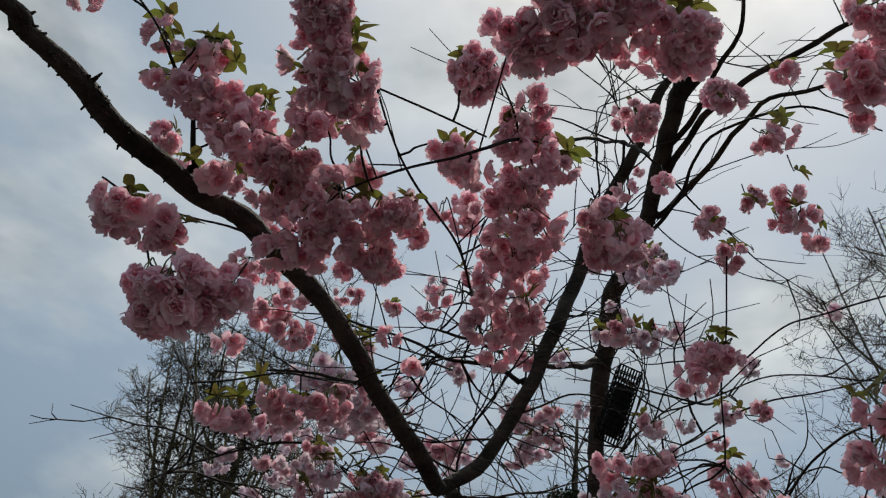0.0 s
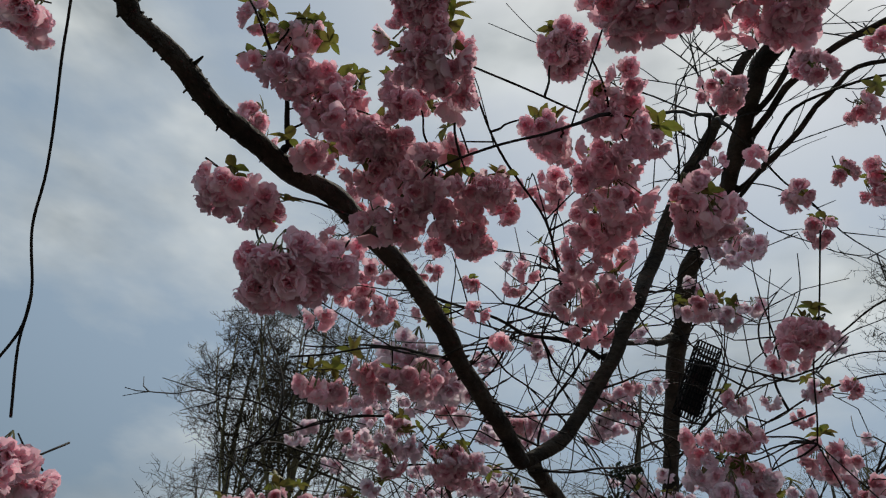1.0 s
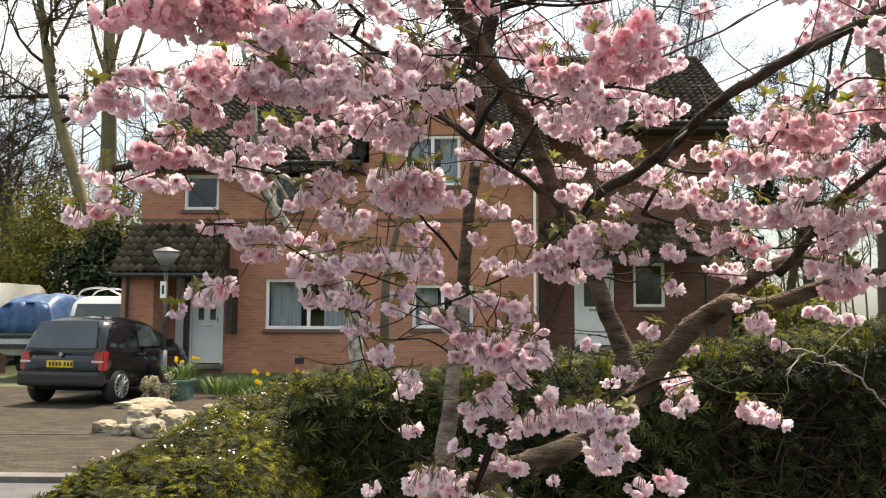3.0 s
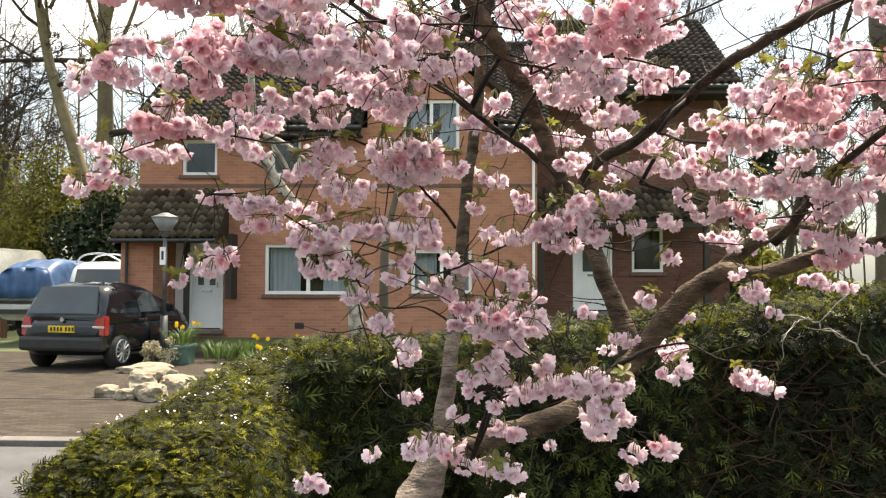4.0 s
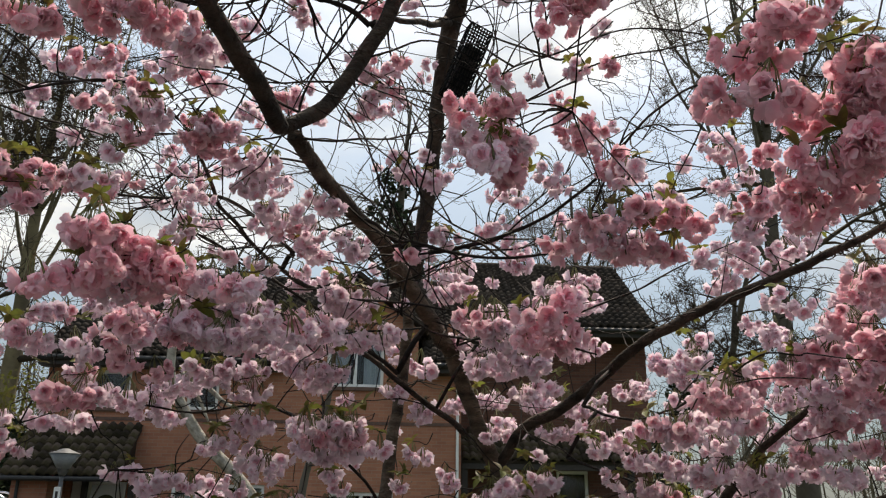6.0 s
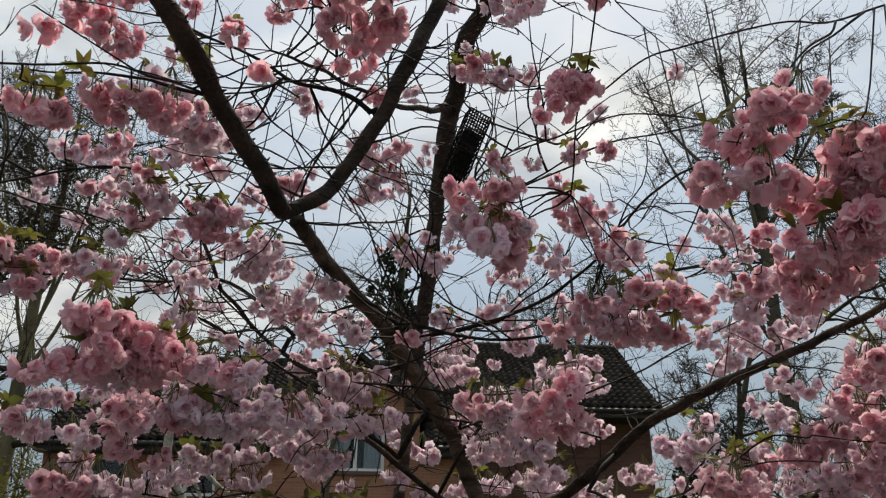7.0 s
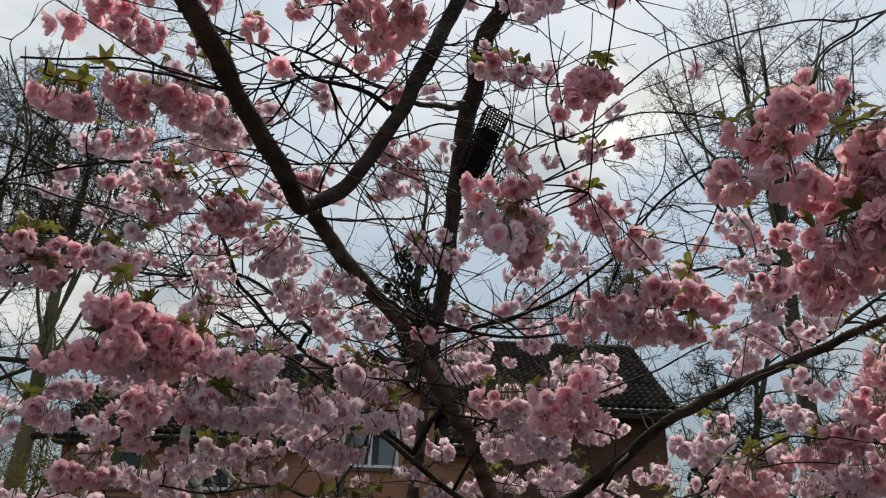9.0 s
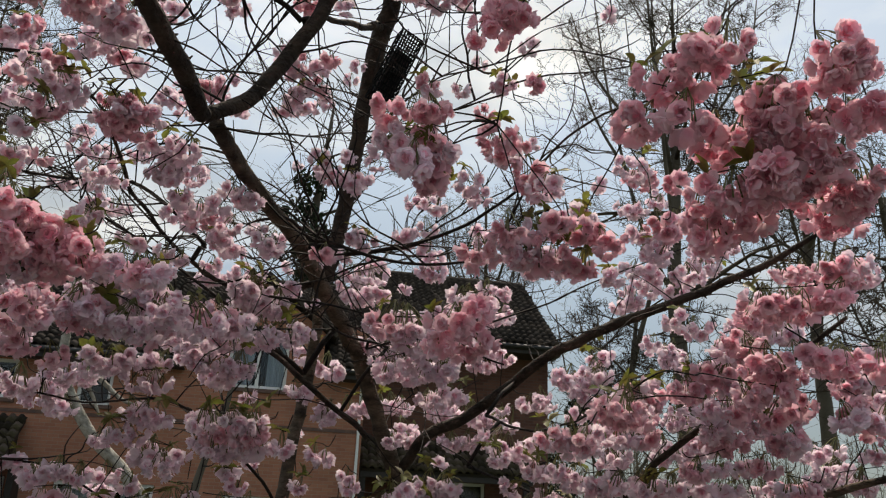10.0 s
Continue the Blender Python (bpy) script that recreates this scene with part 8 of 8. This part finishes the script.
spray((-0.152, 2.422, 3.260), (-0.130, 2.585, 3.351), 2, 0.039)
spray((-0.503, 2.631, 2.988), (-0.443, 2.606, 2.975), 2, 0.031)
spray((-0.621, 2.547, 3.328), (-0.571, 2.549, 3.327), 2, 0.034)
spray((-0.705, 2.317, 3.097), (-0.625, 2.241, 3.043), 2, 0.030)
spray((-0.085, 3.089, 3.270), (-0.034, 3.142, 3.308), 2, 0.044)
spray((2.118, 2.493, 2.569), (2.169, 2.363, 2.577), 3, 0.056)
spray((1.791, 2.583, 2.811), (1.920, 2.524, 2.795), 3, 0.065)
spray((2.055, 2.251, 2.254), (2.095, 2.151, 2.253), 3, 0.046)
spray((1.740, 2.620, 2.032), (1.878, 2.614, 2.035), 3, 0.061)
spray((2.408, 2.193, 2.378), (2.397, 2.043, 2.349), 3, 0.047)
spray((1.326, 1.936, 2.169), (1.395, 1.848, 2.175), 3, 0.047)
spray((2.044, 1.731, 2.236), (2.103, 1.681, 2.224), 3, 0.044)
spray((2.310, 2.043, 2.403), (2.320, 1.913, 2.393), 3, 0.045)
spray((1.633, 1.989, 2.165), (1.663, 1.859, 2.154), 3, 0.043)
spray((2.421, 2.233, 2.447), (2.462, 2.114, 2.455), 3, 0.059)
spray((1.528, 1.846, 2.011), (1.618, 1.808, 2.037), 3, 0.047)
spray((2.134, 2.478, 2.012), (2.204, 2.389, 2.039), 3, 0.055)
spray((1.620, 1.900, 2.304), (1.669, 1.790, 2.302), 3, 0.046)
spray((1.633, 1.831, 2.373), (1.662, 1.711, 2.353), 3, 0.047)
spray((1.710, 2.120, 2.329), (1.800, 2.091, 2.345), 3, 0.047)
spray((1.761, 1.693, 2.557), (1.921, 1.753, 2.590), 3, 0.048)
spray((1.911, 2.073, 2.599), (1.991, 2.013, 2.596), 3, 0.049)
spray((1.822, 2.537, 2.155), (1.882, 2.369, 2.172), 3, 0.059)
spray((1.955, 2.170, 2.249), (2.045, 2.121, 2.265), 3, 0.053)
spray((2.154, 2.001, 2.241), (2.233, 1.942, 2.237), 3, 0.051)
spray((1.502, 2.277, 1.995), (1.609, 2.281, 1.998), 3, 0.045)
spray((2.232, 2.033, 2.436), (2.383, 2.044, 2.469), 3, 0.059)
spray((2.398, 2.323, 2.368), (2.537, 2.353, 2.362), 3, 0.054)
spray((2.265, 2.085, 2.732), (2.375, 2.076, 2.738), 3, 0.053)
spray((1.834, 1.858, 1.987), (1.883, 1.788, 1.965), 3, 0.039)
spray((2.253, 2.150, 2.027), (2.344, 2.100, 2.043), 3, 0.054)
spray((2.404, 2.530, 2.059), (2.464, 2.420, 2.077), 3, 0.063)
spray((2.137, 2.032, 2.301), (2.217, 1.972, 2.318), 3, 0.051)
spray((1.718, 1.710, 2.271), (1.776, 1.671, 2.249), 3, 0.041)
spray((2.354, 2.283, 2.499), (2.432, 2.203, 2.456), 3, 0.061)
spray((1.777, 1.988, 2.039), (1.877, 1.979, 2.064), 3, 0.043)
spray((1.336, 2.129, 1.974), (1.401, 2.038, 1.979), 3, 0.048)
spray((1.905, 2.082, 2.470), (1.976, 2.023, 2.487), 3, 0.042)
spray((2.409, 2.561, 2.168), (2.489, 2.501, 2.194), 3, 0.053)
spray((1.991, 2.263, 2.615), (2.130, 2.294, 2.598), 3, 0.051)
spray((1.845, 1.972, 2.443), (1.976, 1.963, 2.487), 3, 0.054)
spray((1.884, 2.806, 2.192), (2.052, 2.837, 2.174), 3, 0.066)
spray((1.545, 1.799, 2.179), (1.624, 1.779, 2.175), 3, 0.037)
spray((2.349, 2.101, 2.152), (2.438, 2.051, 2.158), 3, 0.059)
spray((-0.272, 3.048, 1.910), (-0.203, 3.129, 1.930), 2, 0.058)
spray((-0.380, 2.830, 2.311), (-0.300, 2.830, 2.291), 2, 0.051)
spray((0.512, 2.768, 2.228), (0.587, 2.827, 2.247), 2, 0.048)
spray((-0.117, 2.653, 2.343), (-0.039, 2.626, 2.343), 2, 0.044)
spray((-0.013, 2.903, 2.413), (0.082, 2.801, 2.413), 2, 0.056)
spray((0.420, 2.753, 2.289), (0.487, 2.798, 2.288), 2, 0.048)
spray((0.062, 2.872, 2.433), (0.119, 2.909, 2.453), 2, 0.042)
spray((-0.414, 2.753, 2.179), (-0.325, 2.723, 2.169), 2, 0.053)
spray((0.820, 3.045, 2.695), (0.959, 3.069, 2.679), 3, 0.056)
spray((0.987, 3.123, 2.589), (1.084, 3.018, 2.555), 3, 0.052)
spray((1.059, 2.716, 2.713), (1.160, 2.718, 2.748), 3, 0.045)
spray((0.908, 2.860, 2.661), (1.008, 2.863, 2.666), 3, 0.044)
spray((1.006, 2.674, 2.627), (1.106, 2.636, 2.622), 3, 0.049)
spray((0.690, 2.895, 2.593), (0.809, 2.951, 2.607), 3, 0.046)
spray((0.187, 2.917, 2.553), (0.305, 2.831, 2.510), 3, 0.051)
spray((-0.009, 2.485, 2.405), (0.079, 2.539, 2.404), 3, 0.046)
spray((-0.065, 3.215, 2.813), (0.072, 3.210, 2.858), 3, 0.062)
spray((1.078, 2.914, 2.673), (1.199, 2.956, 2.717), 3, 0.046)
spray((0.600, 2.622, 2.636), (0.719, 2.677, 2.670), 3, 0.050)
spray((0.076, 2.807, 2.484), (0.202, 2.723, 2.452), 3, 0.052)
spray((1.091, 2.806, 2.751), (1.167, 2.618, 2.669), 3, 0.056)
spray((0.182, 2.589, 2.534), (0.287, 2.552, 2.541), 3, 0.045)
spray((0.801, 3.129, 2.550), (0.929, 3.248, 2.602), 3, 0.052)
spray((0.732, 3.230, 2.621), (0.871, 3.349, 2.674), 3, 0.057)
spray((0.835, 2.595, 2.832), (0.874, 2.475, 2.801), 2, 0.039)
spray((1.377, 3.040, 2.927), (1.405, 2.921, 2.886), 2, 0.043)
spray((1.636, 2.104, 2.888), (1.706, 2.134, 2.895), 2, 0.041)
spray((1.727, 2.364, 2.923), (1.765, 2.314, 2.892), 2, 0.042)
spray((1.766, 2.665, 3.139), (1.795, 2.605, 3.118), 2, 0.039)
spray((2.079, 2.746, 3.026), (2.088, 2.636, 3.006), 2, 0.044)
spray((1.931, 2.896, 3.280), (1.960, 2.787, 3.239), 2, 0.051)
spray((0.831, 2.385, 2.942), (0.891, 2.416, 2.949), 2, 0.035)
spray((1.682, 2.473, 2.816), (1.741, 2.473, 2.813), 2, 0.046)
spray((1.192, 2.190, 2.986), (1.220, 2.111, 2.945), 2, 0.035)
spray((0.828, 2.685, 3.110), (0.896, 2.636, 3.077), 2, 0.047)
spray((1.799, 2.855, 3.216), (1.890, 2.896, 3.252), 2, 0.043)
spray((1.873, 2.814, 2.866), (1.953, 2.854, 2.882), 2, 0.043)
spray((1.893, 2.235, 2.857), (1.913, 2.165, 2.847), 2, 0.045)
spray((1.065, 2.378, 2.822), (1.135, 2.419, 2.849), 2, 0.039)
spray((1.303, 2.441, 2.812), (1.364, 2.421, 2.829), 2, 0.042)
spray((0.52, 2.65, 1.59), (0.71, 2.56, 1.52), 5, 0.046)
spray((0.50, 2.65, 1.49), (0.67, 2.56, 1.46), 4, 0.044)
spray((0.39, 2.65, 1.53), (0.51, 2.55, 1.57), 3, 0.042)
spray((0.47, 2.66, 1.40), (0.57, 2.56, 1.34), 3, 0.046)
spray((0.63, 2.66, 1.28), (0.81, 2.57, 1.34), 4, 0.048)
spray((0.84, 2.67, 1.36), (0.99, 2.57, 1.34), 4, 0.050)
spray((0.52, 2.67, 1.17), (0.62, 2.57, 1.14), 3, 0.044)
spray((0.41, 2.64, 1.75), (0.58, 2.55, 1.71), 4, 0.046)
spray((0.58, 2.65, 1.62), (0.62, 2.55, 1.70), 3, 0.042)
spray((0.91, 2.67, 1.24), (1.00, 2.58, 1.19), 3, 0.048)
spray((0.21, 2.65, 1.41), (0.24, 2.55, 1.48), 2, 0.034)
spray((0.48, 2.67, 1.05), (0.60, 2.57, 1.01), 3, 0.046)
spray((0.24, 2.66, 1.12), (0.40, 2.57, 1.13), 4, 0.046)
spray((0.21, 2.63, 1.86), (0.35, 2.54, 1.83), 3, 0.046)
spray((-0.08, 2.62, 2.06), (0.05, 2.52, 2.01), 3, 0.050)
spray((0.10, 2.62, 2.13), (0.33, 2.53, 2.13), 5, 0.058)
spray((-0.25, 2.62, 1.96), (-0.06, 2.53, 1.91), 3, 0.044)
spray((-0.26, 1.98, 3.19), (-0.11, 1.93, 3.10), 3, 0.038)
spray((-0.23, 2.01, 3.02), (-0.03, 1.95, 2.92), 3, 0.038)
spray((-0.09, 2.41, 3.05), (0.01, 2.50, 2.99), 3, 0.042)
spray((0.14, 2.11, 2.84), (0.25, 2.14, 2.78), 3, 0.037)
spray((-0.00, 2.13, 2.75), (0.15, 2.06, 2.70), 3, 0.036)
spray((-0.59, 2.38, 3.19), (-0.47, 2.46, 3.16), 3, 0.042)
spray((0.26, 2.27, 3.19), (0.38, 2.19, 3.20), 3, 0.037)
spray((0.35, 2.12, 3.29), (0.42, 2.18, 3.27), 3, 0.043)
spray((-0.03, 2.30, 3.24), (0.10, 2.20, 3.26), 3, 0.040)
spray((0.45, 2.28, 2.99), (0.52, 2.29, 2.95), 3, 0.036)
spray((0.17, 2.29, 2.75), (0.32, 2.23, 2.66), 3, 0.043)
spray((0.55, 2.37, 3.00), (0.65, 2.35, 3.06), 3, 0.037)
spray((0.19, 2.57, 2.66), (0.40, 2.60, 2.60), 3, 0.043)
spray((-0.73, 2.28, 3.32), (-0.53, 2.27, 3.34), 3, 0.038)
spray((-0.39, 2.28, 2.98), (-0.23, 2.29, 2.92), 3, 0.036)
spray((-0.12, 2.26, 2.65), (0.06, 2.32, 2.64), 3, 0.034)
spray((-0.63, 2.06, 2.83), (-0.46, 2.06, 2.87), 3, 0.037)
spray((0.25, 1.95, 3.57), (0.40, 1.91, 3.64), 3, 0.037)
spray((0.74, 2.14, 3.67), (0.87, 2.09, 3.61), 3, 0.038)
# leafy twig in front of the bough
branch([(-0.022, 1.299, 2.934, 0.005), (-0.103, 1.286, 2.950, 0.005), (-0.154, 1.274, 2.961, 0.004), (-0.217, 1.265, 2.967, 0.004), (-0.279, 1.260, 2.965, 0.003), (-0.328, 1.256, 2.958, 0.003), (-0.376, 1.251, 2.953, 0.002), (-0.421, 1.244, 2.953, 0.002)], False)
for x, y, z in ((-0.433, 1.251, 2.963), (-0.399, 1.258, 2.944), (-0.374, 1.251, 2.956), (-0.324, 1.258, 2.936), (-0.302, 1.244, 2.964), (-0.266, 1.235, 2.979), (-0.240, 1.242, 2.961), (-0.193, 1.240, 2.961), (-0.167, 1.251, 2.933), (-0.131, 1.243, 2.948)):
    LEAVES.append(Vector((x, y, z)))

# lesser twigs that fill the crown with thin dark lines, some with small bunches
wood_points = [s for s in SKELETON if s[1] < 0.05 and s[0].y > 1.2]
for i in range(270):
    p, r = crown_rnd.choice(wood_points)
    d = Vector((crown_rnd.gauss(0, 1), crown_rnd.gauss(0, 0.8), crown_rnd.gauss(0.25, 0.7))).normalized()
    length = crown_rnd.uniform(0.12, 0.5)
    pts = [p]
    for k in range(4):
        d = (d + Vector((crown_rnd.gauss(0, 0.28), crown_rnd.gauss(0, 0.28), crown_rnd.gauss(0.06, 0.22)))).normalized()
        pts.append(pts[-1] + d * length / 4)
    line = smooth_line([tuple(q) for q in pts], 2)
    twig_wood.tube(line, np.linspace(0.003, 0.0012, len(line)), 4)
    if crown_rnd.random() < 0.3 and p.z < 3.3 and p.y > 1.9 and pts[-1].y > 1.9:
        BUNCHES.append((pts[-1], crown_rnd.uniform(0.022, 0.042)))
        if crown_rnd.random() < 0.4:
            LEAVES.append(pts[-2])
    elif crown_rnd.random() < 0.25:
        LEAVES.append(pts[-1])
# longer forked twigs that make the dark net inside the crown
net_points = [s for s in SKELETON if s[1] < 0.045 and s[0].z > 2.3 and s[0].x < 0.95 and (s[0] - Vector((0, 0, 1.8))).length > 2.0]
for i in range(130):
    p, r = crown_rnd.choice(net_points)
    d = Vector((crown_rnd.gauss(0, 1), crown_rnd.gauss(0.1, 0.6), crown_rnd.gauss(0.3, 0.6))).normalized()
    length = crown_rnd.uniform(0.4, 0.95)
    pts = [p]
    for k in range(7):
        d = (d + Vector((crown_rnd.gauss(0, 0.24), crown_rnd.gauss(0, 0.22), crown_rnd.gauss(0.03, 0.22)))).normalized()
        pts.append(pts[-1] + d * length / 7)
    if (pts[-1] - Vector((0, 0, 1.8))).length < 1.75 or pts[-1].y < 0.9:
        continue
    line = smooth_line([tuple(q) for q in pts], 3)
    twig_wood.tube(line, np.linspace(0.0042, 0.0015, len(line)), 4)
    for k in (2, 3, 4, 5, 6):
        if crown_rnd.random() < 0.7:
            e = (d + Vector((crown_rnd.gauss(0, 0.7), crown_rnd.gauss(0, 0.6), crown_rnd.gauss(0.1, 0.6)))).normalized()
            mid = pts[k] + e * crown_rnd.uniform(0.06, 0.16)
            end = mid + (e + Vector((crown_rnd.gauss(0, 0.4), crown_rnd.gauss(0, 0.4), crown_rnd.gauss(0.1, 0.4)))).normalized() * crown_rnd.uniform(0.04, 0.14)
            twig_wood.tube([pts[k], mid, end], [0.0026, 0.002, 0.0014], 4)
            if crown_rnd.random() < 0.16 and end.y > 1.9:
                BUNCHES.append((end, crown_rnd.uniform(0.022, 0.036)))
            elif crown_rnd.random() < 0.12:
                LEAVES.append(end)
tw = hang("twigs", twig_wood.mesh("twigs"), M_TWIG, cherry)
tagged(tw, "thin dark twigs", kind="stuff")

# the bunches: the nearest are single parts, the rest are joined
BUNCHES.sort(key=lambda q: q[0].y)
rest_v, rest_f, rest_m, rest_n = [], [], [], 0
for i, (p, radius) in enumerate(BUNCHES):
    kind = min(range(0, len(KINDS), 4), key=lambda j: abs(KINDS[j][0] - radius)) + crown_rnd.randrange(4)
    base, arrays, pale, rosy = KINDS[kind]
    pink = crown_rnd.random() < 0.12 + (2.3 - p.y) / 1.3
    k = min(max(radius / base, 0.82), 1.3)
    m = Matrix.LocRotScale(p, Euler((crown_rnd.gauss(0, 0.22), crown_rnd.gauss(0, 0.22), crown_rnd.uniform(0, 6.28))), (k, k, k))
    if i < 300:
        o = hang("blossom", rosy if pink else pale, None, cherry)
        o.matrix_basis = m
    else:
        mm = np.array(m)
        rest_v.append(arrays[0] @ mm[:3, :3].T + mm[:3, 3])
        rest_f.append(arrays[1] + rest_n)
        rest_m.append(np.where(arrays[2] == 2, 2, arrays[2] + 3) if pink else arrays[2])
        rest_n += len(arrays[0])
if rest_v:
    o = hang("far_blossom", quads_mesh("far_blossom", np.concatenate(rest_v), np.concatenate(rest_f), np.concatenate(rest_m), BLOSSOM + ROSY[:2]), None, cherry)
    tagged(o, "bunches of double pink blossom", kind="stuff")
for i, p in enumerate(LEAVES):
    if i < 420:
        o = hang("leaf_sprig", crown_rnd.choice(SPRIGS), None, cherry)
        o.matrix_basis = Matrix.LocRotScale(p, Euler((crown_rnd.gauss(0, 0.5), crown_rnd.gauss(0, 0.5), crown_rnd.uniform(0, 6.28))), (crown_rnd.uniform(0.6, 0.95),) * 3)


# ---- bird feeder hanging on the stem ----
def feeder():
    f = thing("bird_feeder", "black wire cage bird feeder hung on the cherry stem", "bird feeder", at=(0.678, 2.358, 3.468), turn=20)
    f.matrix_world = pose(*(0.678, 2.358, 3.468), 6, 19, 18)
    w, d, h = 0.045, 0.03, 0.152
    for name, count in (("upright", 9), ("crossbar", 12)):
        for i in range(count):
            u = i / (count - 1) * 2 - 1
            for s in (-1, 1):
                a, b = ((u * w, s * d, -h), (u * w, s * d, h)) if name == "upright" else ((-w, s * d, u * h), (w, s * d, u * h))
                part("wire", rod(bmesh.new(), a, b, 0.0034, seg=5), M_WIRE, f)
    for i in range(12):
        u = i / 11 * 2 - 1
        for s in (-1, 1):
            part("wire", rod(bmesh.new(), (s * w, -d, u * h), (s * w, d, u * h), 0.0034, seg=5), M_WIRE, f)
    part("suet_block", boxed(-w * 0.8, w * 0.85, -d * 0.8, d * 0.8, -h * 0.85, h * 0.45, bevel=0.012), M_SUET, f, "dark crumbly suet block")
    b = Buf()
    b.tube(smooth_line([(-0.04, 0, h), (-0.06, 0.02, h + 0.05), (-0.13, 0.08, h + 0.02)], 4), [0.002] * 9, 5)
    hang("hook", b.mesh("hook"), M_WIRE, f)


feeder()
